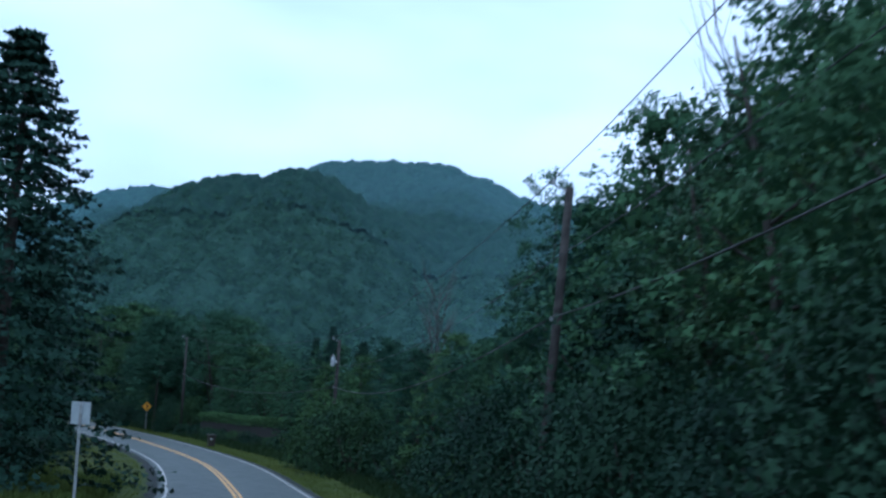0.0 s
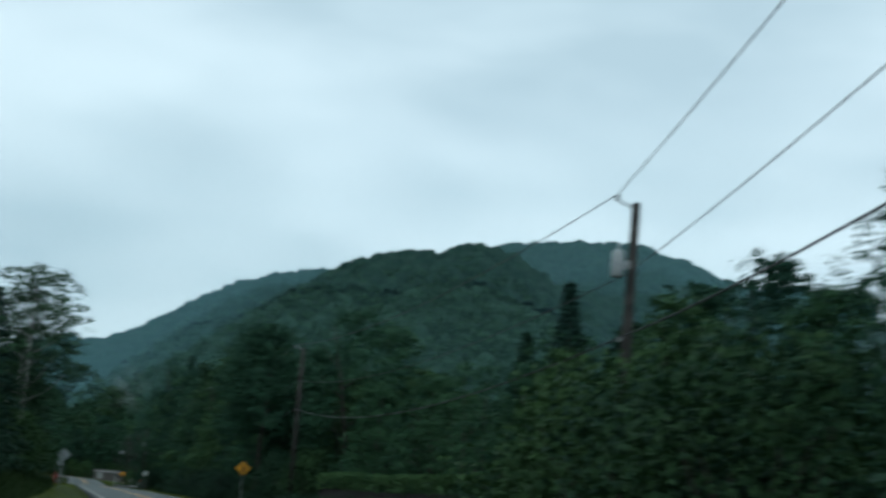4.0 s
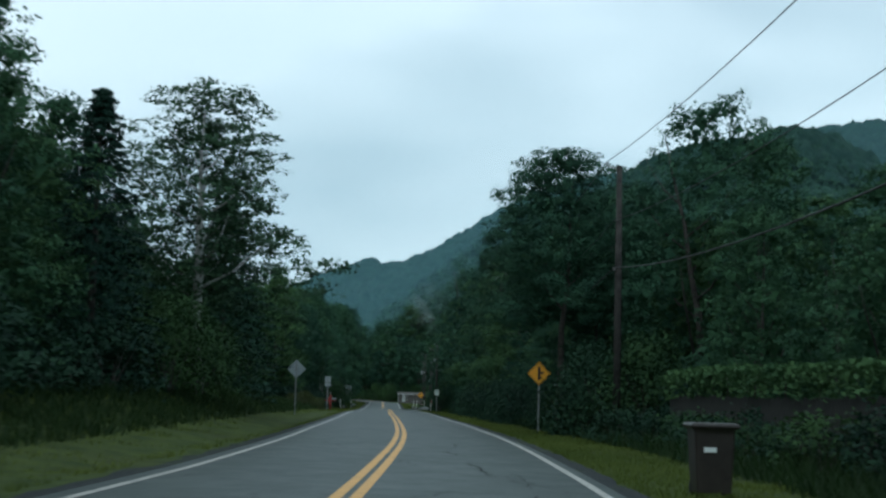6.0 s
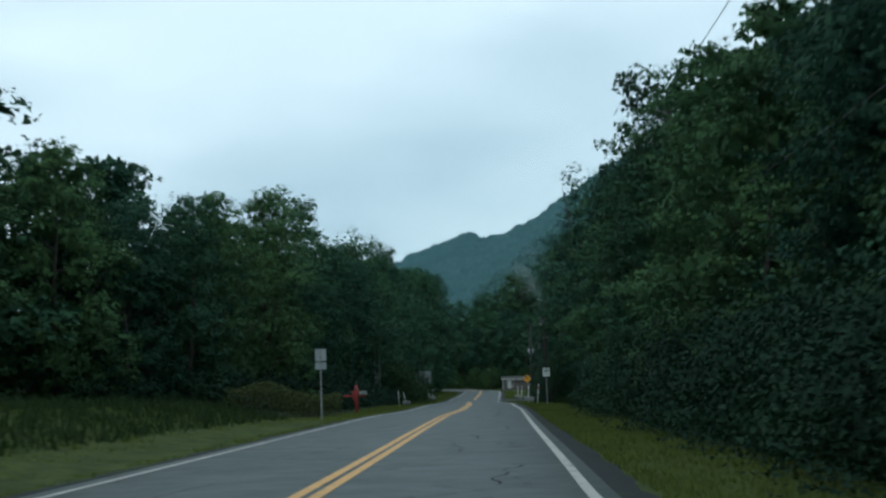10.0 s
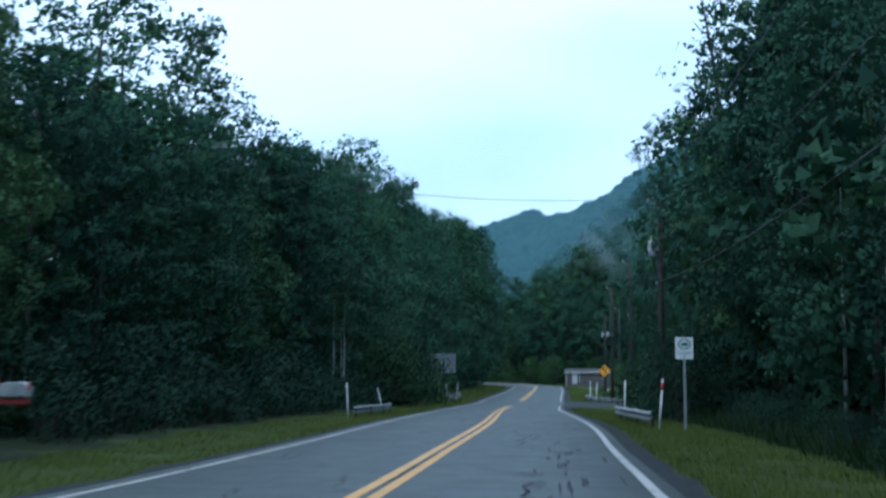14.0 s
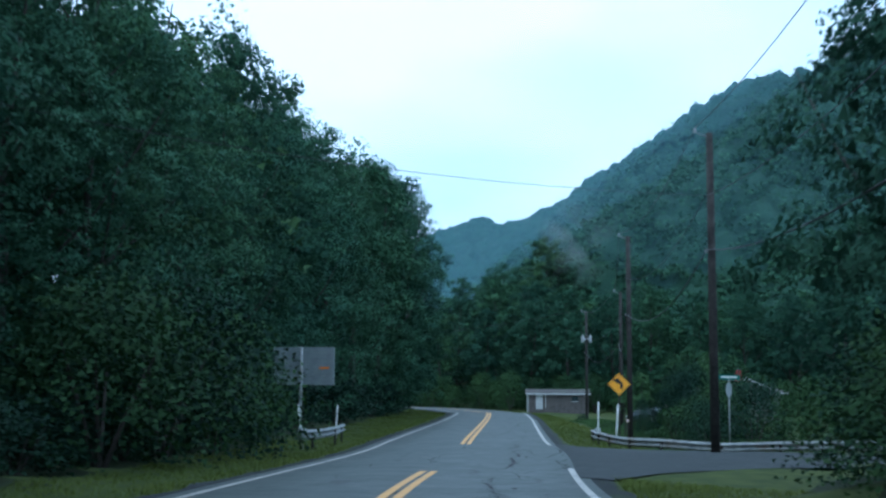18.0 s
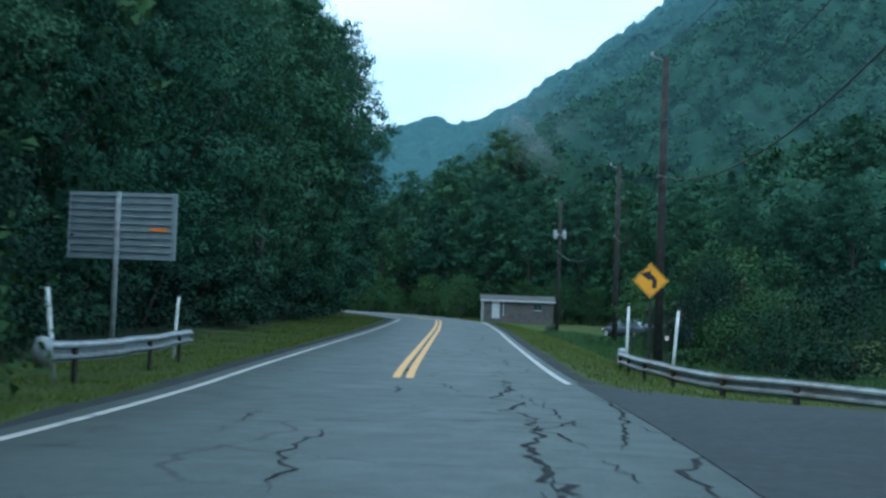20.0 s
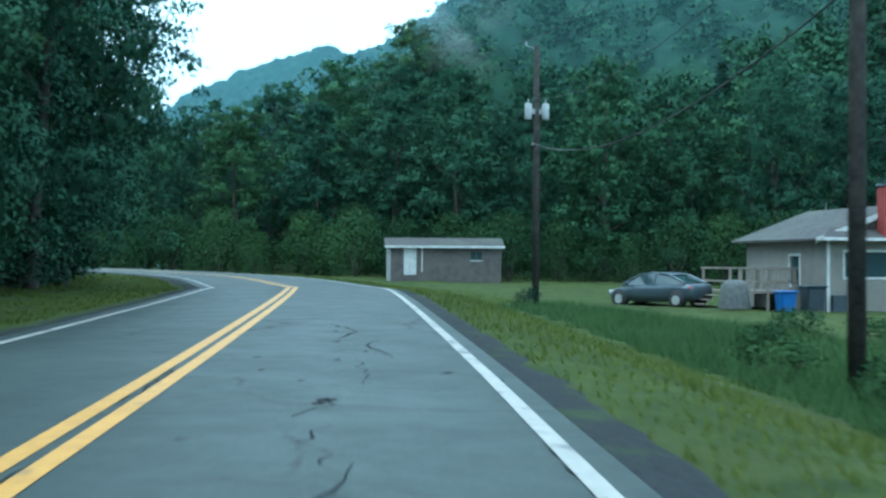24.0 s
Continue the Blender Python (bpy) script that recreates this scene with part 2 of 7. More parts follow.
# ---------------------------------------------------------------- geometry helpers
class Geo:
    """Collects faces of one mesh."""

    def __init__(self):
        self.v, self.f = [], []

    def face(self, pts):
        k = len(self.v)
        self.v += [tuple(p) for p in pts]
        self.f.append(tuple(range(k, k + len(pts))))

    def box(self, x0, y0, z0, x1, y1, z1, bevel=0.0):
        k, b = len(self.v), bevel
        if not b:
            self.v += [(x, y, z) for z in (z0, z1) for x, y in ((x0, y0), (x1, y0), (x1, y1), (x0, y1))]
            self.f += [(k + 3, k + 2, k + 1, k), (k + 4, k + 5, k + 6, k + 7)] + [(k + i, k + (i + 1) % 4, k + 4 + (i + 1) % 4, k + 4 + i) for i in range(4)]
            return self
        ring = [(x0 + b, y0), (x1 - b, y0), (x1, y0 + b), (x1, y1 - b), (x1 - b, y1), (x0 + b, y1), (x0, y1 - b), (x0, y0 + b)]
        inner = [(x0 + b, y0 + b), (x1 - b, y0 + b), (x1 - b, y0 + b), (x1 - b, y1 - b), (x1 - b, y1 - b), (x0 + b, y1 - b), (x0 + b, y1 - b), (x0 + b, y0 + b)]
        for pts, z in ((inner, z0), (ring, z0 + b), (ring, z1 - b), (inner, z1)):
            self.v += [(x, y, z) for x, y in pts]
        for j in range(3):
            self.f += [(k + 8 * j + i, k + 8 * j + (i + 1) % 8, k + 8 * j + 8 + (i + 1) % 8, k + 8 * j + 8 + i) for i in range(8)]
        self.f += [(k + 6, k + 4, k + 2, k), (k + 24, k + 26, k + 28, k + 30)]
        return self

    def tube(self, pts, radii, n=8, caps=True):
        k, pts = len(self.v), [Vector(p) for p in pts]
        side = None
        for i, p in enumerate(pts):
            d = (pts[min(i + 1, len(pts) - 1)] - pts[max(i - 1, 0)]).normalized()
            ref = Vector((0, 0, 1)) if abs(d.z) < 0.9 else Vector((1, 0, 0))
            a = d.cross(ref).normalized() if side is None else (side - d * side.dot(d)).normalized()
            side = a
            b = d.cross(a)
            r = radii[i] if hasattr(radii, "__len__") else radii
            self.v += [tuple(p + (a * math.cos(2 * math.pi * j / n) + b * math.sin(2 * math.pi * j / n)) * r) for j in range(n)]
        for i in range(len(pts) - 1):
            self.f += [(k + i * n + j, k + i * n + (j + 1) % n, k + (i + 1) * n + (j + 1) % n, k + (i + 1) * n + j) for j in range(n)]
        if caps:
            e = k + (len(pts) - 1) * n
            self.f += [tuple(k + j for j in reversed(range(n))), tuple(e + j for j in range(n))]
        return self

    def prism(self, outline, y0, y1):
        """An outline in x and z, given thickness along y."""
        k, n = len(self.v), len(outline)
        self.v += [(x, y0, z) for x, z in outline] + [(x, y1, z) for x, z in outline]
        self.f += [tuple(range(k, k + n)), tuple(reversed(range(k + n, k + 2 * n)))]
        self.f += [(k + (i + 1) % n, k + i, k + n + i, k + n + (i + 1) % n) for i in range(n)]
        return self

    def lathe(self, profile, n=12, at=(0, 0, 0)):
        """Turned round z: a list of radius and height."""
        k = len(self.v)
        for r, z in profile:
            self.v += [(at[0] + r * math.cos(2 * math.pi * j / n), at[1] + r * math.sin(2 * math.pi * j / n), at[2] + z) for j in range(n)]
        for i in range(len(profile) - 1):
            self.f += [(k + i * n + j, k + i * n + (j + 1) % n, k + (i + 1) * n + (j + 1) % n, k + (i + 1) * n + j) for j in range(n)]
        return self

    def mesh(self, name, mat, smooth=False):
        me = bpy.data.meshes.new(name)
        me.from_pydata(self.v, [], self.f)
        me.materials.append(mat)
        if smooth:
            me.polygons.foreach_set("use_smooth", [True] * len(me.polygons))
        me.update()
        return me


def part(name, geo, mat, parent, label="", smooth=False, at=None):
    me = geo.mesh(name, mat, smooth) if isinstance(geo, Geo) else geo
    ob = new(name, me)
    ob.parent = parent
    if at is not None:
        ob.matrix_basis = at
    return tagged(ob, label)


def thing(name, m, label, category, group=""):
    ob = new(name)
    ob.empty_display_size = 0.3
    ob.matrix_basis = m
    return tagged(ob, label, category, group)


def unit_rows(a):
    return a / np.maximum(np.linalg.norm(a, axis=1), 1e-6)[:, None]


def leaves(name, verts, mat, facing=None):
    """A mesh of loose three-cornered leaves from an array (n, 3, 3), shaded softly along the way their clump faces."""
    v = np.array(verts, dtype=np.float32)
    n = len(v)
    if facing is not None:
        own = np.cross(v[:, 1] - v[:, 0], v[:, 2] - v[:, 0])
        back = (own * facing).sum(1) < 0
        v[back] = v[back][:, ::-1]
    me = bpy.data.meshes.new(name)
    me.vertices.add(3 * n)
    me.vertices.foreach_set("co", v.ravel())
    me.loops.add(3 * n)
    me.loops.foreach_set("vertex_index", np.arange(3 * n, dtype=np.int32))
    me.polygons.add(n)
    me.polygons.foreach_set("loop_start", np.arange(0, 3 * n, 3, dtype=np.int32))
    me.materials.append(mat)
    me.update()
    if facing is not None:
        me.polygons.foreach_set("use_smooth", np.ones(n, bool))
        own[back] *= -1
        soft = unit_rows(unit_rows(facing) * 0.75 + unit_rows(own) * 0.35)
        me.normals_split_custom_set(np.repeat(soft, 3, axis=0))
    return me


# ---------------------------------------------------------------- the road's line and the lie of the land
CENTRE = [
    (1.3, -39.89, 9.13), (-1.89, -0.16, 5.82), (-4.27, 24.3, 3.93), (-7.17, 48.9, 2.66),
    (-9.48, 61.78, 2.27), (-13.4, 78.45, 2.14), (-17.75, 92.36, 2.09), (-24.74, 111.07, 2.04),
    (-32.14, 129.44, 1.99), (-44.23, 157.2, 1.87), (-54.72, 180.78, 1.76), (-61.69, 196.6, 1.68),
    (-66.94, 209.03, 1.57), (-72.47, 221.34, 1.46), (-78.79, 235.45, 1.38), (-91.75, 262.63, 0.99),
    (-99.25, 280.42, 0.9), (-104.09, 291.13, 0.91), (-111.42, 307.84, 1.02), (-119.48, 326.25, 1.19),
    (-128.55, 346.29, 1.38), (-132.4, 353.31, 1.38), (-142.26, 365.84, 1.58), (-155.68, 374.45, 1.78),
    (-171.18, 378.19, 1.98), (-187.05, 376.66, 2.18), (-202.59, 372.86, 2.38), (-217.78, 367.83, 2.58),
]


def spline(points, step=1.0):
    p = np.array(points)
    p = np.vstack([2 * p[0] - p[1], p, 2 * p[-1] - p[-2]])
    out = []
    for i in range(1, len(p) - 2):
        n = max(2, int(np.linalg.norm(p[i + 1] - p[i]) / step))
        u = np.linspace(0, 1, n, endpoint=False)[:, None]
        out.append(0.5 * (2 * p[i] + (p[i + 1] - p[i - 1]) * u + (2 * p[i - 1] - 5 * p[i] + 4 * p[i + 1] - p[i + 2]) * u ** 2
                          + (3 * p[i] - p[i - 1] - 3 * p[i + 1] + p[i + 2]) * u ** 3))
    return np.vstack(out + [p[-2:-1]])


LINE = spline(CENTRE)
STEP = np.linalg.norm(np.diff(LINE[:, :2], axis=0), axis=1)
DIST = np.concatenate([[0], np.cumsum(STEP)]) - 40.0
TANG = np.gradient(LINE[:, :2], axis=0)
TANG /= np.linalg.norm(TANG, axis=1)[:, None]


def at_road(s, off=0.0, up=0.0):
    """A place at s metres along the road, off metres to the right of its middle."""
    x, y, z = (np.interp(s, DIST, LINE[:, k]) for k in range(3))
    tx, ty = np.interp(s, DIST, TANG[:, 0]), np.interp(s, DIST, TANG[:, 1])
    n = math.hypot(tx, ty)
    return Vector((x + ty / n * off, y - tx / n * off, z + up))


def heading(s):
    """Degrees by which the road is turned left from the y axis at s."""
    return math.degrees(math.atan2(-np.interp(s, DIST, TANG[:, 0]), np.interp(s, DIST, TANG[:, 1])))


def road_coords(x, y):
    """Distance along the road and offset to the right, for arrays of places."""
    x, y = np.atleast_1d(np.asarray(x, float)), np.atleast_1d(np.asarray(y, float))
    s, o = np.zeros_like(x), np.zeros_like(x)
    sub = slice(None, None, 2)
    L, T, D = LINE[sub], TANG[sub], DIST[sub]
    for a in range(0, len(x), 20000):
        dx = x[a:a + 20000, None] - L[None, :, 0]
        dy = y[a:a + 20000, None] - L[None, :, 1]
        k = np.argmin(dx * dx + dy * dy, axis=1)
        r = np.arange(len(k))
        al = dx[r, k] * T[k, 0] + dy[r, k] * T[k, 1]
        sd = dx[r, k] * T[k, 1] - dy[r, k] * T[k, 0]
        s[a:a + 20000] = D[k] + al
        o[a:a + 20000] = np.sign(sd) * np.hypot(dx[r, k], dy[r, k])
    return s, o, np.interp(s, DIST, LINE[:, 2])


RIDGE = np.array([(-173, 422, 0), (-168, 451, 19), (-161, 484, 39), (-155, 535, 60), (-138, 571, 89), (-107, 575, 103), (-70, 584, 106), (-31, 595, 100), (12, 604, 89), (70, 606, 74), (180, 640, 57)], float)
FAR_RIDGE = np.array([(-470, 560, 18), (-404, 618, 28), (-366, 659, 39), (-336, 680, 50), (-302, 676, 60), (-281, 694, 73), (-247, 706, 86), (-205, 692, 88), (-166, 714, 118), (-116, 744, 123), (-61, 723, 137), (-5, 679, 130), (38, 655, 113), (120, 640, 104), (300, 700, 90)], float)


def ridge_height(x, y, ridge, slope):
    best = np.full_like(x, -50.0)
    for a, b in zip(ridge[:-1], ridge[1:]):
        d = b - a
        u = np.clip(((x - a[0]) * d[0] + (y - a[1]) * d[1]) / (d[0] ** 2 + d[1] ** 2), 0, 1)
        dist = np.hypot(x - a[0] - u * d[0], y - a[1] - u * d[1])
        best = np.maximum(best, a[2] + u * d[2] - slope * (np.sqrt(dist ** 2 + 49) - 7))
    return best


def land(x, y):
    """Height of the ground."""
    x, y = np.atleast_1d(np.asarray(x, float)), np.atleast_1d(np.asarray(y, float))
    s, o, z = road_coords(x, y)
    a = np.abs(o)
    left, right = o < 0, o >= 0
    h = z - 0.10 - 0.05 * np.clip(a - 4.0, 0, 3)
    # the grassy bank on the left, the ditch on the right, the low yard by the house
    bank = np.interp(s, [60, 100, 130, 150, 200, 214, 235], [0.3, 0.9, 1.3, 1.5, 0.9, 0.2, 0.3])
    h += np.where(left, bank * np.clip((a - 4.9) / 4.0, 0, 1) ** 1.2, 0)
    mound = np.interp(s, [255, 272, 282, 290], [0, 1.6, 1.4, 0])
    h += np.where(right, mound * np.clip((a - 7.0) / 4.0, 0, 1), 0)
    yard = np.interp(s, [305, 325, 385, 410], [0.0, 2.1, 2.3, 1.0])
    h -= np.where(right, 0.35 * yard * np.clip((a - 5.0) / 3.0, 0, 1), 0)
    mouth = np.clip((s - 287) / 2, 0, 1) * np.clip((304.5 - s) / 1.5, 0, 1)
    h = np.where(right & (mouth > 0) & (a > 4), h + mouth * (z - 0.09 - h), h)
    h += np.where(left, 0.42 * np.clip(a - 26, 0, 400) * np.clip((s - 110) / 60, 0, 1) * np.clip(1 - (a - 26) / 160, 0.35, 1), 0)
    near, far_ = ridge_height(x, y, RIDGE, 0.66), ridge_height(x, y, FAR_RIDGE, 0.5)
    crest = np.maximum(ridge_height(x, y, RIDGE, 0.0), ridge_height(x, y, FAR_RIDGE, 0.0))
    hills = np.maximum(near, far_) - 9.5
    fold = 3.2 * np.sin(x * 0.06 + 1.5 * np.sin(y * 0.021)) + 2.0 * np.sin(x * 0.13 - y * 0.06)
    hills += fold * np.clip((crest - np.maximum(near, far_) - 8) / 25, 0, 1) - 1.5 * np.clip((crest - np.maximum(near, far_) - 8) / 25, 0, 1)
    h = np.where(hills > h, hills, h)
    rough = 0.05 * np.sin(x * 1.3 + 2 * np.sin(y * 0.7)) + 0.04 * np.sin(y * 1.9 + x * 0.6)
    return h + rough * np.clip((a - 5) / 3, 0, 1)


def ground_z(x, y):
    return float(land(x, y)[0])


def span(lo, hi, step):
    return list(np.arange(lo, hi, step))


xs = np.array(span(-2600, -300, 115) + span(-300, -205, 12) + span(-205, 45, 1.7) + span(45, 300, 15) + span(300, 2700, 120))
ys = np.array(span(-600, -60, 60) + span(-60, 440, 1.7) + span(440, 1000, 12) + span(1000, 3400, 120))
gx, gy = np.meshgrid(xs, ys)
gz = land(gx.ravel(), gy.ravel())
gz -= 5.0 * np.clip((gy.ravel() - 440) / 25, 0, 1)      # the forest floor, well below the crowns
nx, ny = len(xs), len(ys)
gi = np.arange(nx * ny).reshape(ny, nx)
gf = np.stack([gi[:-1, :-1], gi[:-1, 1:], gi[1:, 1:], gi[1:, :-1]], -1).reshape(-1, 4)
me = bpy.data.meshes.new("ground")
me.from_pydata(np.stack([gx.ravel(), gy.ravel(), gz], 1).tolist(), [], gf.tolist())
me.materials.append(M_GROUND)
me.materials.append(M_FOREST_SHADED)
mid = np.stack([gx.ravel(), gy.ravel()], 1)[gf].mean(1)
ms, mo, _ = road_coords(mid[:, 0], mid[:, 1])
# Past these widths the ground takes the floor colour with painted tree shade.
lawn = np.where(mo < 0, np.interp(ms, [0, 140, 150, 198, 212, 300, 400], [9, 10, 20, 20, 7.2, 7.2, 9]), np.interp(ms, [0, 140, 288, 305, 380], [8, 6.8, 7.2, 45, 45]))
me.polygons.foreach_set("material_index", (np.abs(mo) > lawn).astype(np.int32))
me.polygons.foreach_set("use_smooth", [True] * len(me.polygons))
me.update()
tagged(new("ground", me), "grassy roadside ground rising into wooded hills", "ground", kind="structure")


# ---------------------------------------------------------------- road
def asphalt():
    m = shader("asphalt", (0.07, 0.075, 0.078), 0.5, 0, 0.2)
    p = m.node_tree.nodes["Principled BSDF"]
    co = add(m, "ShaderNodeTexCoord")
    fine = add(m, "ShaderNodeTexNoise", Scale=30.0, Detail=5.0)
    big = add(m, "ShaderNodeTexNoise", Scale=0.35, Detail=6.0, Roughness=0.65)
    worn = add(m, "ShaderNodeTexNoise", Scale=1.3, Detail=5.0, Roughness=0.7)
    warp = add(m, "ShaderNodeTexNoise", Scale=1.1, Detail=4.0)
    join(m, co.outputs["Object"], fine.inputs["Vector"])
    join(m, co.outputs["Object"], big.inputs["Vector"])
    join(m, co.outputs["Object"], worn.inputs["Vector"])
    join(m, co.outputs["Object"], warp.inputs["Vector"])
    r1 = add(m, "ShaderNodeValToRGB")
    for e, c, q in zip(r1.color_ramp.elements, ((0.042, 0.054, 0.050), (0.058, 0.072, 0.066)), (0.35, 0.65)):
        e.color, e.position = (*c, 1), q
    join(m, big.outputs["Fac"], r1.inputs[0])
    r2 = add(m, "ShaderNodeMapRange")
    r2.inputs["From Min"].default_value, r2.inputs["From Max"].default_value = 0.3, 0.7
    r2.inputs["To Min"].default_value, r2.inputs["To Max"].default_value = 0.75, 1.25
    join(m, fine.outputs["Fac"], r2.inputs["Value"])
    mul = add(m, "ShaderNodeMixRGB"); mul.blend_type = "MULTIPLY"; mul.inputs[0].default_value = 1.0
    join(m, r1.outputs[0], mul.inputs[1])
    join(m, r2.outputs[0], mul.inputs[2])
    # dark mends and worn spots
    r3 = add(m, "ShaderNodeMapRange")
    r3.inputs["From Min"].default_value, r3.inputs["From Max"].default_value = 0.66, 0.76
    join(m, worn.outputs["Fac"], r3.inputs["Value"])
    dark = add(m, "ShaderNodeMixRGB"); dark.inputs[2].default_value = (0.040, 0.045, 0.047, 1)
    join(m, r3.outputs[0], dark.inputs[0])
    join(m, mul.outputs[0], dark.inputs[1])
    # cracks
    mixv = add(m, "ShaderNodeMixRGB"); mixv.inputs[0].default_value = 0.35
    join(m, co.outputs["Object"], mixv.inputs[1])
    join(m, warp.outputs["Color"], mixv.inputs[2])
    vor = add(m, "ShaderNodeTexVoronoi", Scale=0.42)
    vor.feature = "DISTANCE_TO_EDGE"
    join(m, mixv.outputs[0], vor.inputs["Vector"])
    r4 = add(m, "ShaderNodeMapRange")
    r4.inputs["From Min"].default_value, r4.inputs["From Max"].default_value = 0.003, 0.011
    r4.inputs["To Min"].default_value, r4.inputs["To Max"].default_value = 1.0, 0.0
    join(m, vor.outputs["Distance"], r4.inputs["Value"])
    gate = add(m, "ShaderNodeMapRange")
    gate.inputs["From Min"].default_value, gate.inputs["From Max"].default_value = 0.44, 0.54
    join(m, big.outputs["Fac"], gate.inputs["Value"])
    gm = add(m, "ShaderNodeMath"); gm.operation = "MULTIPLY"
    join(m, r4.outputs[0], gm.inputs[0])
    join(m, gate.outputs[0], gm.inputs[1])
    crack = add(m, "ShaderNodeMixRGB"); crack.inputs[2].default_value = (0.010, 0.012, 0.013, 1)
    join(m, gm.outputs[0], crack.inputs[0])
    join(m, dark.outputs[0], crack.inputs[1])
    join(m, crack.outputs[0], p.inputs["Base Color"])
    r5 = add(m, "ShaderNodeMapRange")
    r5.inputs["From Min"].default_value, r5.inputs["From Max"].default_value = 0.35, 0.65
    r5.inputs["To Min"].default_value, r5.inputs["To Max"].default_value = 0.52, 0.62
    join(m, worn.outputs["Fac"], r5.inputs["Value"])
    join(m, r5.outputs[0], p.inputs["Roughness"])
    bp = add(m, "ShaderNodeBump", Strength=0.35, Distance=0.01)
    join(m, fine.outputs["Fac"], bp.inputs["Height"])
    join(m, bp.outputs[0], p.inputs["Normal"])
    return m


M_ASPHALT = asphalt()
M_SIDE = surface("side_asphalt", (0.027, 0.032, 0.033), (0.047, 0.054, 0.055), scale=6, rough=0.8, spec=0.12, c3=(0.028, 0.032, 0.033), scale3=0.7, bump=0.4, bump_scale=30)


def ribbon(name, s0, s1, edges, up, mat, label, step=1.5, wave=0.0):
    """A strip of the road between two offsets (numbers, or functions of s), with a skirt at its sides."""
    g = Geo()
    n = max(2, int((s1 - s0) / step) + 1)
    rows = []
    for i in range(n):
        s = s0 + (s1 - s0) * i / (n - 1)
        w = wave * (noise.noise(Vector((s * 0.5, len(name), 3.0))) + 0.6 * noise.noise(Vector((s * 1.7, len(name), 9.0))))
        flat = [e(s) if callable(e) else e for e in edges]
        far_ = 1 if abs(flat[-1]) > abs(flat[0]) else -1      # the outer edge is the ragged one
        reach_ = [w * max(0.0, 1 - 0.25 * (len(flat) - 1 - j if far_ > 0 else j)) if (j > 1 if far_ > 0 else j < len(flat) - 2) else 0.0 for j in range(len(flat))]
        rows.append([tuple(at_road(s, e + r_, up if not hasattr(up, "__len__") else up[j])) for j, (e, r_) in enumerate(zip(flat, reach_))])
    m = len(edges)
    for r in rows:
        g.v += r
    g.f += [(i * m + j, i * m + j + 1, (i + 1) * m + j + 1, (i + 1) * m + j) for i in range(n - 1) for j in range(m - 1)]
    me = g.mesh(name, mat, True)
    return tagged(new(name, me), label, "road", kind="structure")


EDGE_L = ((100, 112, 138, 215, 226, 240, 255, 272, 296, 320, 342, 365), (-3.0, -2.9, -3.3, -3.32, -3.12, -3.1, -3.22, -3.15, -2.92, -2.88, -2.7, -2.6))
EDGE_R = ((90, 110, 140, 152, 166, 205, 224, 238, 250, 269, 310, 345), (3.16, 3.22, 3.12, 3.18, 3.08, 3.3, 3.12, 3.1, 3.02, 3.1, 2.92, 3.02))


def beside(table, d):
    return lambda s: float(np.interp(s, *table)) + d


ROAD = ribbon("road", -40, 470, [beside(EDGE_L, -0.46), beside(EDGE_L, -0.36), -1.8, 0.0, 1.8, beside(EDGE_R, 0.26), beside(EDGE_R, 0.36)], [-0.13, -0.04, -0.03, -0.02, -0.03, -0.04, -0.13], M_ASPHALT, "worn grey two-lane asphalt road with cracks and mends")
for s0, s1 in ((-40, 288), (305.0, 470)):
    ribbon("shoulder", s0, s1, [beside(EDGE_R, 0.2), beside(EDGE_R, 0.3), beside(EDGE_R, 0.65), beside(EDGE_R, 1.1)], [-0.06, -0.05, -0.08, -0.3], M_GRAVEL, "narrow gravel shoulder along the road", step=0.5, wave=0.25)
ribbon("shoulder", -40, 470, [beside(EDGE_L, -1.3), beside(EDGE_L, -0.8), beside(EDGE_L, -0.4), beside(EDGE_L, -0.3)], [-0.3, -0.08, -0.05, -0.06], M_GRAVEL, "narrow gravel shoulder along the road", step=0.8, wave=0.35)


def line(s0, s1, off, width, mat, label):
    def side(d):
        return lambda s: np.interp(s, *off) + d
    ribbon("road_line", s0, s1, [side(-width / 2), side(width / 2)], -0.02 - 0.02 * abs(off[1][0]) / 3.6 + 0.007, mat, label)


for s0, s1 in ((-40, 289), (307, 470)):
    line(s0, s1, ((0, 400), (-0.117, -0.117)), 0.145, M_YELLOW, "worn double yellow centre line")
    line(s0, s1, ((0, 400), (0.117, 0.117)), 0.145, M_YELLOW, "worn double yellow centre line")
line(-40, 470, EDGE_L, 0.13, M_WHITE, "white edge line")
for s0, s1 in ((-40, 291), (307, 470)):
    line(s0, s1, EDGE_R, 0.13, M_WHITE, "white edge line, worn in places")


# cracks, open or filled with tar
M_WORN = surface("worn_asphalt", (0.024, 0.029, 0.029), (0.042, 0.049, 0.048), scale=9, rough=0.8, spec=0.2, bump=0.4)
M_TAR = surface("tar", (0.009, 0.011, 0.011), (0.020, 0.023, 0.023), scale=12, rough=0.85, spec=0.16, bump=0.3)


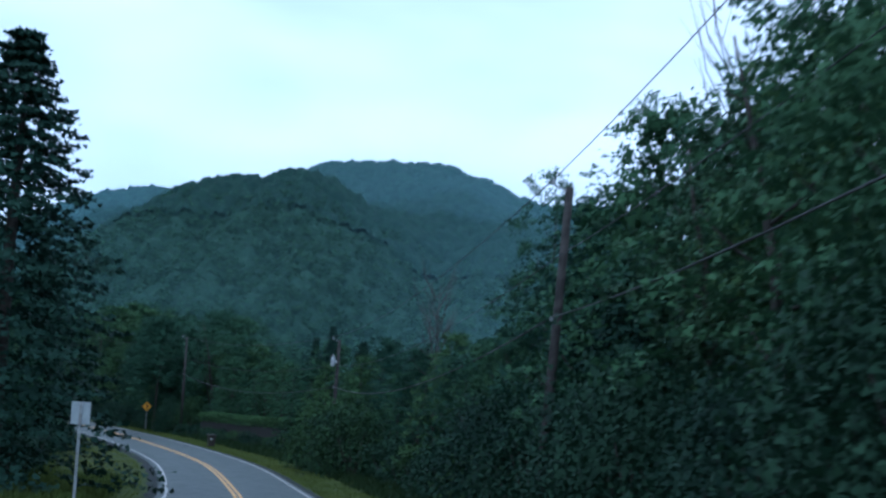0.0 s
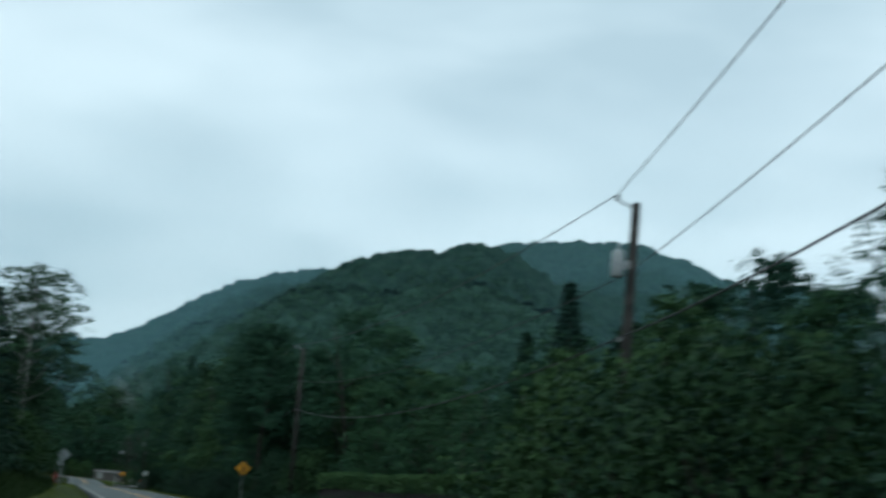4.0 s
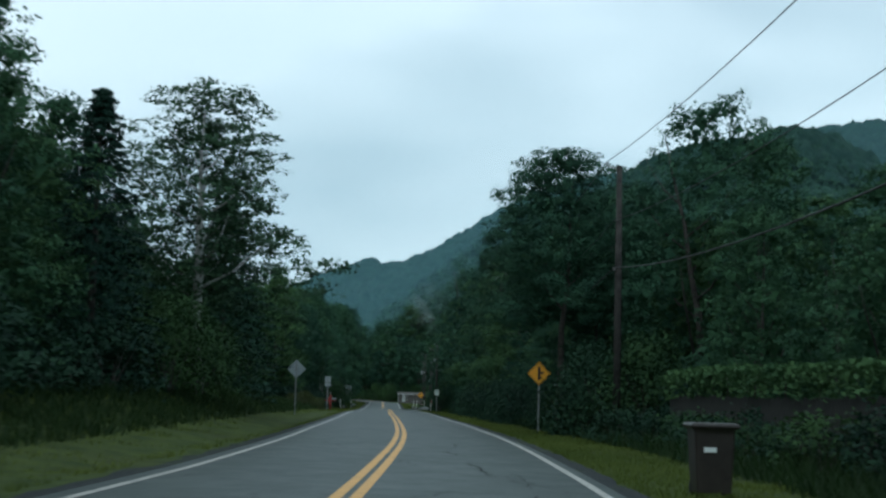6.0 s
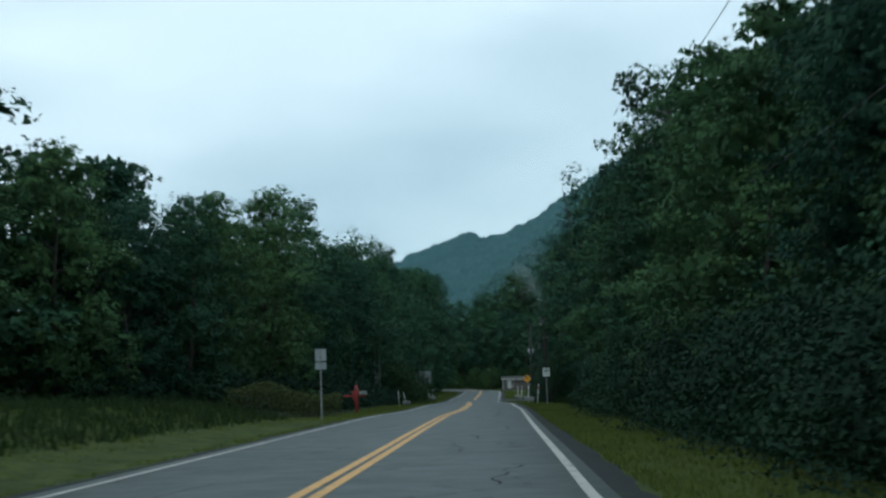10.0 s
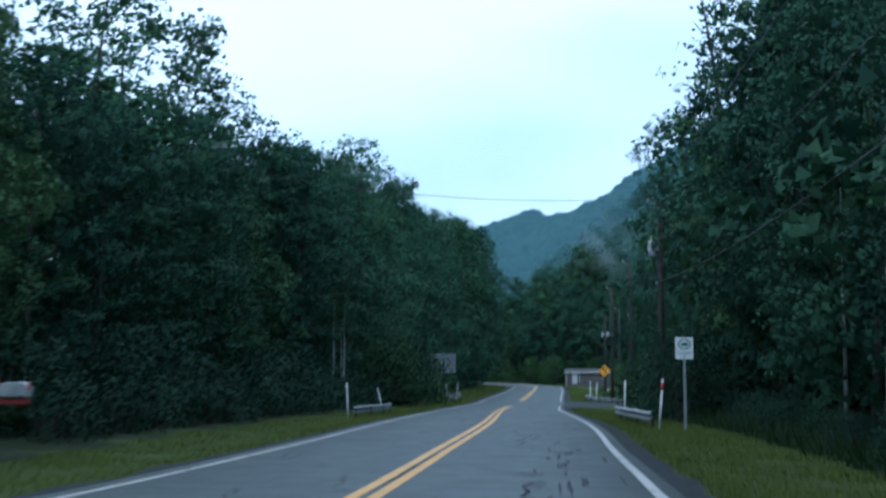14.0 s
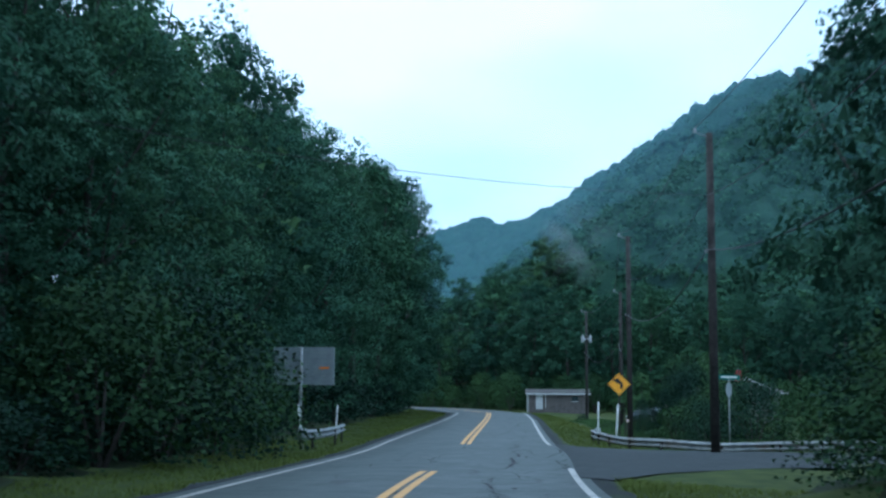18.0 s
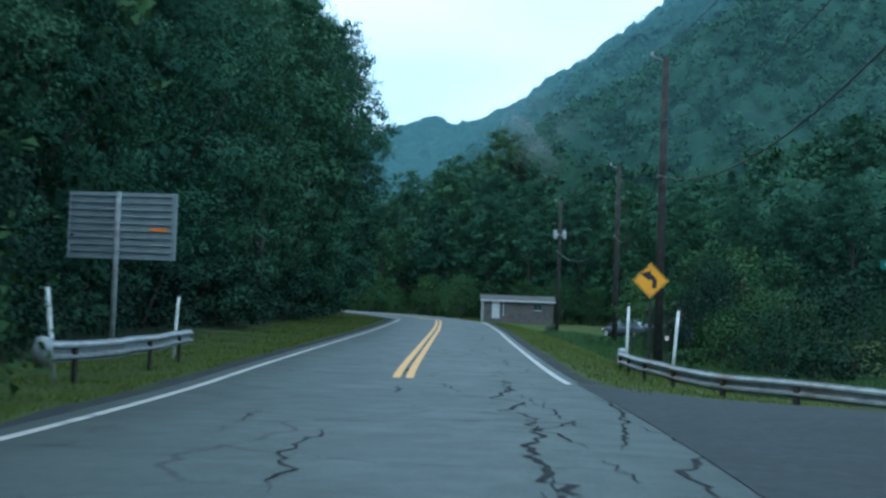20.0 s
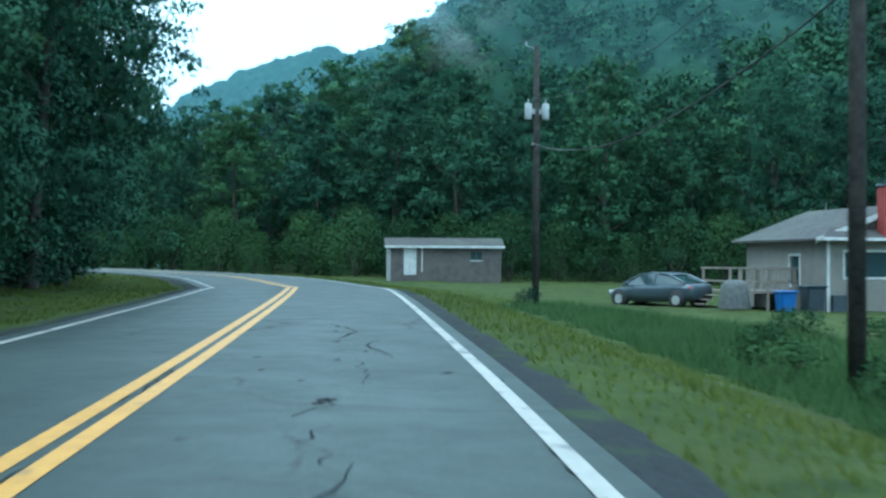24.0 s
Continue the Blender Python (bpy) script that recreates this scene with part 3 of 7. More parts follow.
def crack(points, width, seed):
    """A jagged crack through points (s, off), a few centimetres wide."""
    rr = random.Random(seed)
    g, k = Geo(), 0
    path = []
    for (s0, o0), (s1, o1) in zip(points[:-1], points[1:]):
        n = max(2, int(math.hypot(s1 - s0, o1 - o0) / 0.22))
        for i in range(n):
            u = i / n
            path.append((s0 + (s1 - s0) * u + rr.gauss(0, 0.07), o0 + (o1 - o0) * u + rr.gauss(0, 0.05)))
    across = abs(points[-1][1] - points[0][1]) > abs(points[-1][0] - points[0][0])
    for i, (s, o) in enumerate(path):
        w = 0.42 * width * rr.uniform(0.25, 1.3) * min(1, 0.2 + 4 * min(i, len(path) - 1 - i) / len(path))
        up = -0.02 - 0.02 * abs(o) / 3.6 + 0.006
        for d in (-w / 2, w / 2):
            g.v.append(tuple(at_road(s + (d if across else 0), o + (0 if across else d), up)))
    g.f += [(2 * i, 2 * i + 1, 2 * i + 3, 2 * i + 2) for i in range(len(path) - 1)]
    part("crack", g, M_TAR, ROAD)


cr = random.Random(17)
s = 96.0
while s < 352:
    dense = 1.0 if s > 198 else 0.45
    if cr.random() < 0.9 * dense:      # broken up in the wheel track
        a, o = cr.uniform(1.5, 5.0), cr.uniform(1.25, 2.35)
        crack([(s, o), (s + a / 2, o + cr.uniform(-0.3, 0.3)), (s + a, o + cr.uniform(-0.4, 0.4))], cr.uniform(0.05, 0.12), cr.random())
    if cr.random() < 0.5 * dense:
        o = cr.uniform(-2.9, 1.5)
        crack([(s, o), (s + cr.uniform(-1.0, 1.0), o + cr.uniform(0.9, 2.6))], cr.uniform(0.03, 0.07), cr.random())
    if cr.random() < 0.25 * dense:
        o = cr.choice([-2.2, -1.4, 0.6])
        crack([(s, o), (s + cr.uniform(1.5, 4.0), o + cr.uniform(-0.8, 0.8))], cr.uniform(0.03, 0.08), cr.random())
    s += cr.uniform(1.6, 3.4)
for s0 in (294.5, 298.8, 303.0):
    crack([(s0, -3.2), (s0 + 0.5, -1.0), (s0 - 0.2, 0.8), (s0 + 0.3, 2.9)], 0.06, s0)
crack([(289.5, 1.5), (293.3, 1.7), (295.3, 1.55), (298.6, 1.72), (299.6, 1.7), (300.4, 1.52), (301.1, 1.6), (301.9, 1.76), (302.8, 1.4), (305, 1.75), (308.2, 1.85)], 0.19, 5)
crack([(302.9, 0.85), (302.7, 1.2), (302.8, 1.45)], 0.22, 7)
crack([(299.9, 0.95), (299.8, 1.3), (300.1, 1.6)], 0.13, 8)
crack([(306.0, 0.6), (304.6, 0.85), (303.4, 0.95)], 0.10, 9)
crack([(292.6, -0.2), (295.1, -0.5), (297.5, -0.4)], 0.12, 10)
crack([(304.0, 3.0), (302.0, 3.05), (299.5, 2.85), (296.0, 2.4)], 0.14, 11)
crack([(290, 2.6), (292, 3.0), (294, 2.7), (296.5, 3.2), (299, 2.9)], 0.16, 6)
for k in range(26):      # the open seam between the yellow lines
    s = 200 + 5.0 * k + (18 if k > 16 else 0)
    crack([(s, 0.0), (s + cr.uniform(1.5, 4.2), cr.uniform(-0.03, 0.03))], cr.uniform(0.06, 0.16), 700 + k)


def pothole(s, o, long, wide, seed, mat):
    """A shallow broken spot with a ragged outline."""
    rr = random.Random(seed)
    g = Geo()
    n = 15
    ring = []
    for i in range(n):
        a = 2 * math.pi * i / n
        r = rr.uniform(0.3, 1.15)
        oo = o + math.sin(a) * wide / 2 * r
        ring.append(tuple(at_road(s + math.cos(a) * long / 2 * r, oo, -0.02 - 0.02 * abs(oo) / 3.6 + 0.005)))
    g.face(ring)
    part("pothole", g, mat, ROAD)


for k in range(64):      # the broken wheel track before and after the side road
    s = cr.uniform(305, 352) if k > 12 else cr.uniform(240, 288)
    o = 1.75 + cr.gauss(0, 0.32) - (0.95 if k % 4 == 3 else 0)
    pothole(s, o, cr.uniform(0.15, 0.5), cr.uniform(0.05, 0.2), k, M_WORN if k % 3 else M_TAR)
for k in range(46):      # worn spots in a chain along the outer wheel track
    s = 203 + 36 * (k / 46) + cr.gauss(0, 0.5)
    pothole(s, 2.1 + 0.16 * math.sin(s * 0.9) + cr.gauss(0, 0.14) + (0.6 if k % 6 == 5 else 0), cr.uniform(0.6, 2.6), cr.uniform(0.03, 0.12), 500 + k, M_WORN)
M_MEND = surface("asphalt_mend", (0.026, 0.031, 0.031), (0.046, 0.053, 0.052), scale=7, rough=0.6, spec=0.2, c3=(0.05, 0.058, 0.056), scale3=2.2, bump=0.3)
for k in range(24):
    s = cr.uniform(150, 290)
    pothole(s, cr.choice([-2.3, -1.2, -0.6, 1.0, 1.8, 2.3]) + cr.gauss(0, 0.2), cr.uniform(0.5, 2.2), cr.uniform(0.2, 0.7), 300 + k, M_MEND)
for k in range(30):      # flaked edge line
    s = cr.uniform(312, 350) if k % 3 else cr.uniform(205, 245)
    pothole(s, float(np.interp(s, *EDGE_R)) + cr.uniform(-0.08, 0.08), cr.uniform(0.15, 0.5), cr.uniform(0.04, 0.09), 200 + k, M_TAR)


# ---------------------------------------------------------------- trees
def leaves_at(rng, centres, spread, leaf, outward=None, flat=0.55):
    """Leaves scattered round the centres (n, 3); returns an array (n, 3, 3)."""
    n = len(centres)
    c = centres + rng.normal(size=(n, 3)) * spread * np.array([1, 1, flat])
    nrm = rng.normal(size=(n, 3)) + np.array([0, 0, 0.9])
    if outward is not None:
        nrm += outward * 0.7
    nrm /= np.linalg.norm(nrm, axis=1)[:, None]
    t = np.cross(nrm, rng.normal(size=(n, 3)))
    t /= np.linalg.norm(t, axis=1)[:, None]
    b = np.cross(nrm, t)
    ln = leaf * rng.uniform(0.6, 1.3, (n, 1))
    return np.stack([c - t * ln * 0.5, c + t * ln * 0.5, c + b * ln * 0.8], 1)


def trunk_geo(rng, height, r0, limbs, lean=0.04, start=0.25, reach=0.3):
    g = Geo()
    n = 7
    sway = rng.normal(size=2) * lean
    pts = [Vector((sway[0] * height * (i / n) ** 1.5 + rng.normal() * 0.05, sway[1] * height * (i / n) ** 1.5 + rng.normal() * 0.05, height * 0.92 * i / n - 0.3)) for i in range(n + 1)]
    g.tube(pts, [r0 * (1.25 if i == 0 else 1) * (1 - 0.9 * i / n) for i in range(n + 1)], 8)
    for k in range(limbs):
        u = start + (0.9 - start) * (k + rng.uniform(0, 0.8)) / limbs
        i = min(int(u * n), n - 1)
        p = pts[i].lerp(pts[i + 1], u * n - i)
        a = k * 2.4 + rng.uniform(0, 0.8)
        L = height * reach * (1.15 - u) * rng.uniform(0.7, 1.2)
        d = Vector((math.cos(a), math.sin(a), rng.uniform(0.3, 0.9)))
        q = [p, p + d * L * 0.45, p + d * L * 0.8 + Vector((0, 0, L * 0.15)), p + d * L + Vector((0, 0, L * 0.3))]
        g.tube(q, [r0 * (1 - 0.8 * u) * f for f in (0.5, 0.35, 0.2, 0.06)], 5)
    return g


def broadleaf(name, seed, mat, boughs, per, leaf, width=0.32, base=0.06, trunk=M_BARK, open_crown=0.0, limbs=9, label="", bough=0.95, twigs=13):
    """A tree 10 m high at scale 1: trunk with limbs, and a crown of boughs, each a layered heap of leafy twigs."""
    rng = np.random.default_rng(seed)
    root = thing(name, Matrix(), label, "tree")
    part("trunk", trunk_geo(rng, 10, 0.16, limbs, start=max(0.2, base + 0.08), reach=min(0.3, width)), trunk, root, smooth=True)
    u = base + (0.98 - base) * (np.arange(boughs) + rng.uniform(0, 1, boughs)) / boughs
    lobes = rng.uniform(0, 2 * math.pi, 5)
    ang = np.arange(boughs) * 2.4 + rng.uniform(-0.5, 0.5, boughs)
    lump = 1 + 0.30 * np.cos(ang * 2 + lobes[0]) * np.sin(u * 9 + lobes[1]) + 0.20 * np.cos(ang * 3 + lobes[2] + u * 5)
    prof = np.sin(np.clip(u, 0, 1) ** 0.75 * math.pi * 0.93 + 0.12) ** 0.7
    size = bough * rng.uniform(0.55, 1.25, boughs) * (0.62 + 0.38 * prof)
    rad = np.maximum(10 * width * prof * lump - size * 0.6, 0) * np.sqrt(rng.uniform(0.3 if not open_crown else 0.1, 1, boughs))
    c = np.stack([rad * np.cos(ang), rad * np.sin(ang), np.minimum(u * 10, 10 - size * 0.7)], 1)
    weight = size ** 2 / (size ** 2).sum()
    out = np.stack([np.cos(ang), np.sin(ang), 0 * ang], 1)
    # twigs over the upper and outer side of each bough, sagging outwards
    m = int(boughs * twigs)
    j = rng.choice(boughs, m, p=weight)
    d = rng.normal(size=(m, 3)) + out[j] * 0.6 + np.array([0, 0, 0.55])
    d /= np.linalg.norm(d, axis=1)[:, None]
    far_ = rng.uniform(0.35, 1, m) ** 0.6 * (1 + (rng.uniform(size=m) < 0.12) * rng.uniform(0.1, 0.5, m))
    t = c[j] + d * (size[j] * far_)[:, None] * np.array([1.1, 1.1, 0.55])
    t[:, 2] -= 0.22 * size[j] * far_ ** 2 * np.hypot(d[:, 0], d[:, 1])
    t[:, 2] = np.minimum(t[:, 2], 10.0)
    n = int(boughs * per * (1 - open_crown))
    k = rng.integers(0, m, n)
    reach = rng.uniform(0.16, 0.34, m) * (bough ** 0.5)
    e = rng.normal(size=(n, 3))
    e /= np.linalg.norm(e, axis=1)[:, None]
    q = t[k] + e * (reach[k] * rng.uniform(0.1, 1, n) ** 0.5)[:, None] * np.array([1.25, 1.25, 0.5]) + d[k] * 0.06
    tip = d + np.array([0, 0, 0.55]) + rng.normal(size=(m, 3)) * 0.3
    tri = [leaves_at(rng, q, 0.03, leaf, d[k] * 1.4, 1.0)]
    face = [tip[k] * 0.8 + e * 0.45]
    if not open_crown:
        i = rng.choice(boughs, 1300 if leaf < 0.2 else 500, p=weight)
        tri.append(leaves_at(rng, c[i] * np.array([0.72, 0.72, 1]), size[i][:, None] * 0.3, min(0.34, 3.0 * leaf)))
        face.append((out + np.array([0, 0, 0.1]))[i])
    part("crown", leaves("crown", np.concatenate(tri), mat, np.concatenate(face)), mat, root)
    return root


def conifer(name, seed, mat, whorls, per, leaf, width=0.24, base=0.05, label="", droop=0.35):
    rng = np.random.default_rng(seed)
    root = thing(name, Matrix(), label, "tree")
    part("trunk", Geo().tube([(0, 0, -0.3), (0, 0, 4), (0.05, 0, 8), (0.05, 0, 9.9)], [0.16, 0.12, 0.06, 0.01], 7), M_BARK, root, smooth=True)
    cs, outs = [], []
    for w in range(whorls):
        u = base + (1 - base) * (w / whorls) ** 0.9
        r = 10 * width * (1 - u) ** 0.8 * rng.uniform(0.75, 1.15) + 0.12
        for b in range(6):
            a = b * 1.047 + w * 0.7 + rng.uniform(-0.3, 0.3)
            L = r * rng.uniform(0.7, 1.1)
            t = np.sqrt(rng.uniform(0.02, 1, per))
            z = u * 10 - droop * L * t ** 1.5 + 0.18 * L * t ** 4
            side = rng.normal(size=per) * 0.16 * L * t
            cs.append(np.stack([np.cos(a) * L * t - np.sin(a) * side, np.sin(a) * L * t + np.cos(a) * side, z], 1))
            outs.append(np.tile([math.cos(a), math.sin(a), 0.0], (per, 1)))
    c = np.concatenate(cs)
    out = np.concatenate(outs)
    part("crown", leaves("crown", leaves_at(rng, c, 0.06, leaf, out, 0.5), mat, out * 0.8 + rng.normal(size=c.shape) * 0.25 + np.array([0, 0, 0.5])), mat, root)
    return root


class Kind:
    """A kind of plant: built once, then copied from place to place."""

    def __init__(self, root):
        self.root, self.used = root, False

    def put(self, x, y, height, turn=0.0, spread=1.0, sink=0.1, label="", group="", tall=10.0):
        k = height / tall
        m = pose(x, y, ground_z(x, y) - sink, 0, 0, turn) @ Matrix.Diagonal((k * spread, k * spread, k, 1))
        if self.used:
            q = self.root.scale
            ob = copy_thing(self.root, m @ Matrix.Diagonal((1 / q.x, 1 / q.y, 1 / q.z, 1)))
        else:
            self.root.matrix_basis, ob, self.used = m, self.root, True
        return tagged(ob, label, group=group)


LB = "broad-leaved forest tree in dark green summer leaf at the roadside"
NEAR = [Kind(broadleaf("maple_tree", 1, M_LEAF, 50, 340, 0.112, bough=1.15, label=LB)),
        Kind(broadleaf("maple_tree", 2, M_LEAF2, 50, 340, 0.112, width=0.29, bough=1.1, label="broad-leaved tree in lighter green leaf at the forest edge")),
        Kind(broadleaf("oak_tree", 3, M_LEAF3, 46, 380, 0.115, width=0.36, label="dark green oak with a dense crown by the road", bough=1.25)),
        Kind(broadleaf("ash_tree", 4, M_LEAF, 46, 330, 0.108, width=0.25, open_crown=0.12, label="slender ash tree in green leaf at the forest edge", bough=0.85))]
SHADY = [Kind(broadleaf("maple_tree", 18, M_LEAF2, 48, 350, 0.108, width=0.30, base=0.07, label="broad-leaved tree over deep shade at the forest edge", bough=1.1)),
         Kind(broadleaf("oak_tree", 19, M_LEAF3, 48, 350, 0.11, width=0.33, base=0.08, label="dark oak over deep shade at the forest edge", bough=1.15))]
BIG = Kind(broadleaf("oak_tree", 13, M_LEAF3, 62, 420, 0.09, width=0.34, base=0.1, label="tall dark oak with a broad ragged crown", bough=1.0))
OVER = Kind(broadleaf("oak_tree", 15, M_LEAF3, 92, 720, 0.078, width=0.36, base=0.40, label="dark oak reaching over the road", bough=1.0, twigs=16))
BIG2 = Kind(broadleaf("maple_tree", 14, M_LEAF, 62, 420, 0.088, width=0.30, base=0.1, label="tall green maple with a ragged crown", bough=0.98))
TALL = [Kind(broadleaf("maple_tree", 16, M_TALL, 78, 430, 0.076, width=0.29, base=0.03, label="tall broad-leaved tree in green summer leaf at the forest edge", bough=0.92)),
        Kind(broadleaf("oak_tree", 17, M_TALL2, 74, 440, 0.078, width=0.31, base=0.03, label="tall dark oak at the forest edge", bough=0.98))]
THIN = [Kind(broadleaf("poplar_tree", 5, M_BIRCHLEAF, 46, 130, 0.14, width=0.18, base=0.35, open_crown=0.2, label="tall thin poplar with an open crown above the others", bough=0.6)),
        Kind(broadleaf("poplar_tree", 6, M_LEAF, 46, 130, 0.14, width=0.21, base=0.30, open_crown=0.2, label="tall thin tree with an airy crown above the forest edge", bough=0.92))]
BACK = [Kind(broadleaf("forest_tree", 7, M_LEAF, 42, 170, 0.19, width=0.33, label="dark green tree deeper in the roadside forest", limbs=5)),
        Kind(broadleaf("forest_tree", 8, M_LEAF3, 42, 170, 0.19, width=0.30, label="dark green tree deeper in the roadside forest", limbs=5)),
        Kind(broadleaf("forest_tree", 9, M_LEAF2, 42, 170, 0.19, width=0.34, label="green tree at the foot of the wooded hill", limbs=5))]
FIRS = [Kind(conifer("spruce_tree", 11, M_NEEDLE, 40, 38, 0.13, width=0.2, label="dark spruce with drooping branches among the broad-leaved trees")),
        Kind(conifer("hemlock_tree", 12, M_NEEDLE, 38, 80, 0.13, width=0.3, droop=0.5, label="broad dark hemlock with hanging branches at the roadside"))]


def bush(seed, mat, clusters, per, leaf, label):
    """A shrub 2 m high at scale 1."""
    rng = np.random.default_rng(seed)
    root = thing("bush", Matrix(), label, "bush")
    g = Geo()
    for k in range(6):
        a = k * 1.05 + rng.uniform(0, 0.5)
        d = Vector((math.cos(a) * 0.5, math.sin(a) * 0.5, 1.2))
        g.tube([Vector((0, 0, -0.1)), d * 0.5, d * rng.uniform(0.9, 1.2)], [0.03, 0.02, 0.008], 5)
    part("stem", g, M_BARK, root)
    ang, u = rng.uniform(0, 2 * math.pi, clusters), rng.uniform(0.05, 1, clusters)
    rad = 1.25 * np.sqrt(1 - (u * 0.95) ** 2) * np.sqrt(rng.uniform(0.3, 1, clusters)) * (1 + 0.25 * np.cos(3 * ang + seed))
    c = np.stack([rad * np.cos(ang), rad * np.sin(ang), u * 1.9], 1)
    k = np.repeat(np.arange(clusters), per)
    out = np.stack([np.cos(ang), np.sin(ang), 0 * ang], 1)
    part("foliage", leaves("foliage", leaves_at(rng, c[k], 0.19, leaf, out[k], 0.8), mat, out[k] * 0.6 + np.stack([rng.normal(size=len(k)) * 0.3, rng.normal(size=len(k)) * 0.3, 0.2 + 0.8 * u[k]], 1)), mat, root)
    return root


# The last two, and the first tall kind, carry shade in their leaf colour.
BUSHES = [Kind(bush(21, M_BUSH, 44, 28, 0.13, "leafy green bush at the edge of the verge")),
          Kind(bush(22, M_SHADEBUSH, 44, 28, 0.13, "dark green bush under the roadside trees")),
          Kind(bush(23, M_SHADEBUSH, 44, 28, 0.13, "dense green bush at the forest edge"))]
BIGBUSH = [Kind(bush(24, M_SHADEBUSH, 110, 46, 0.07, "tall dark leafy bush at the forest edge")), Kind(bush(25, M_BUSH, 110, 46, 0.07, "tall green leafy bush beside the road"))]

rnd = random.Random(5)


def row(kinds, s0, s1, gap, off, height, jitter=1.2, spread=(0.95, 1.25), group=""):
    """Trees along the road: off and height are tables over s."""
    s = s0
    while s < s1:
        o = np.interp(s, *off) + rnd.uniform(-jitter, jitter)
        h = np.interp(s, *height) * rnd.uniform(0.82, 1.12)
        p = at_road(s, o)
        rnd.choice(kinds).put(p.x, p.y, h, rnd.uniform(0, 360), rnd.uniform(*spread), group=group)
        s += gap * rnd.uniform(0.75, 1.25)


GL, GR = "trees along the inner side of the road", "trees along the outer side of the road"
# the inner side of the bends: forest edge, a meadow behind the bank, then forest again
OFF_L = ([30, 60, 95, 130, 148, 160, 205, 222, 240, 330, 350, 365, 405], [-12.5, -13, -12.5, -12.5, -16, -24, -25, -17, -13, -12.5, -12, -11.5, -12])
H_L = ([30, 85, 100, 125, 140, 160, 205, 230, 262, 300, 340, 400], [9, 9, 10, 10.6, 10, 12.3, 15.4, 13.8, 12.4, 15.5, 18.5, 20])
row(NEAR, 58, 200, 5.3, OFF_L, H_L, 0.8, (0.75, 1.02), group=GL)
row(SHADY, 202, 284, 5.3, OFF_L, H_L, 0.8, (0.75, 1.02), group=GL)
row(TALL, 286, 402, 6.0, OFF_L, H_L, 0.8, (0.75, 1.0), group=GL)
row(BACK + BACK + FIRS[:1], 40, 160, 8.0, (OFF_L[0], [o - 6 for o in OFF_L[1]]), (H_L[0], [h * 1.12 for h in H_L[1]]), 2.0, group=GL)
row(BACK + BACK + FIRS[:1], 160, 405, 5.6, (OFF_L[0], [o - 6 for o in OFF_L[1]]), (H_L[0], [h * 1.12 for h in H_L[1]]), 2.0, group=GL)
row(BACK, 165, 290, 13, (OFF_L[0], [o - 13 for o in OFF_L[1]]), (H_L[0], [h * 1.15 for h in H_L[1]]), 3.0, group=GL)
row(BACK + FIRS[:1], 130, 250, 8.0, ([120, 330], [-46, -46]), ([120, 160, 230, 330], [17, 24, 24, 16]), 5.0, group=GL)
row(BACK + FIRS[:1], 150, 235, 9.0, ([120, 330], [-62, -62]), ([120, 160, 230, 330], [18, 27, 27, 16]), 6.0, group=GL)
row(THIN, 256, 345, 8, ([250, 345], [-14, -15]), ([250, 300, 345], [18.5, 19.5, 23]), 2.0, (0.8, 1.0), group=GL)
for s0, s1 in ((60, 203), (214, 258), (262, 395)):
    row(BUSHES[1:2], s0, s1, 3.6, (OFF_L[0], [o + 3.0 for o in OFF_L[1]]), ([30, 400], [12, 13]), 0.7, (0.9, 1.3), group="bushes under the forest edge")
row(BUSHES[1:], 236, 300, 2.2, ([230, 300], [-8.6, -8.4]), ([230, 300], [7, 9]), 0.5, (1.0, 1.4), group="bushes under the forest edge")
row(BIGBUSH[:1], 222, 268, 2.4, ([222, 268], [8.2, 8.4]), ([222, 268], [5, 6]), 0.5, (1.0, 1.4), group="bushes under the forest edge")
# the outer side
OFF_R = ([10, 38, 60, 92, 140, 180, 230, 262, 285, 292], [13, 12.5, 12.5, 13, 13, 11.8, 11.8, 12.3, 13, 14])
H_R = ([10, 36, 50, 57, 95, 105, 140, 160, 175, 205, 230, 265, 292], [12, 12.5, 11.5, 8.2, 8.2, 8.0, 8.5, 9, 10.8, 14.6, 15, 16.5, 13.5])
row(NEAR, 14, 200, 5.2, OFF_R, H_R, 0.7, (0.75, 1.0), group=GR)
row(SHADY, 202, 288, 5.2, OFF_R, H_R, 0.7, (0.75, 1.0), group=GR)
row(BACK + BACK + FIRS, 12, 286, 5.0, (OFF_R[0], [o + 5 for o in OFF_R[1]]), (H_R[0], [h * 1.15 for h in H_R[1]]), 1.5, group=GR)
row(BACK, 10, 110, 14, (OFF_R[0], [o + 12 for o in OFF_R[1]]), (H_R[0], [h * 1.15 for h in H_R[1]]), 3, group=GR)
row(BUSHES, 106, 136, 1.5, ([106, 120, 134], [9.6, 8.6, 7.6]), ([106, 136], [6.5, 6.5]), 0.4, (1.0, 1.4), group="bushes under the forest edge")
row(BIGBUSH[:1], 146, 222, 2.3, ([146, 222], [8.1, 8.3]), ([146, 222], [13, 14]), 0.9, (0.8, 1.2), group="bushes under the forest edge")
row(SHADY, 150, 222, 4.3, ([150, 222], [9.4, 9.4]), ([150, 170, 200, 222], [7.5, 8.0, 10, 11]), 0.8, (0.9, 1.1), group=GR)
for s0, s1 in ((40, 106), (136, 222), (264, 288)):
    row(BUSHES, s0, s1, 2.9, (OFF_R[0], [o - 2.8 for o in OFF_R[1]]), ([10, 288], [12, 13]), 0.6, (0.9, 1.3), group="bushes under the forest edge")
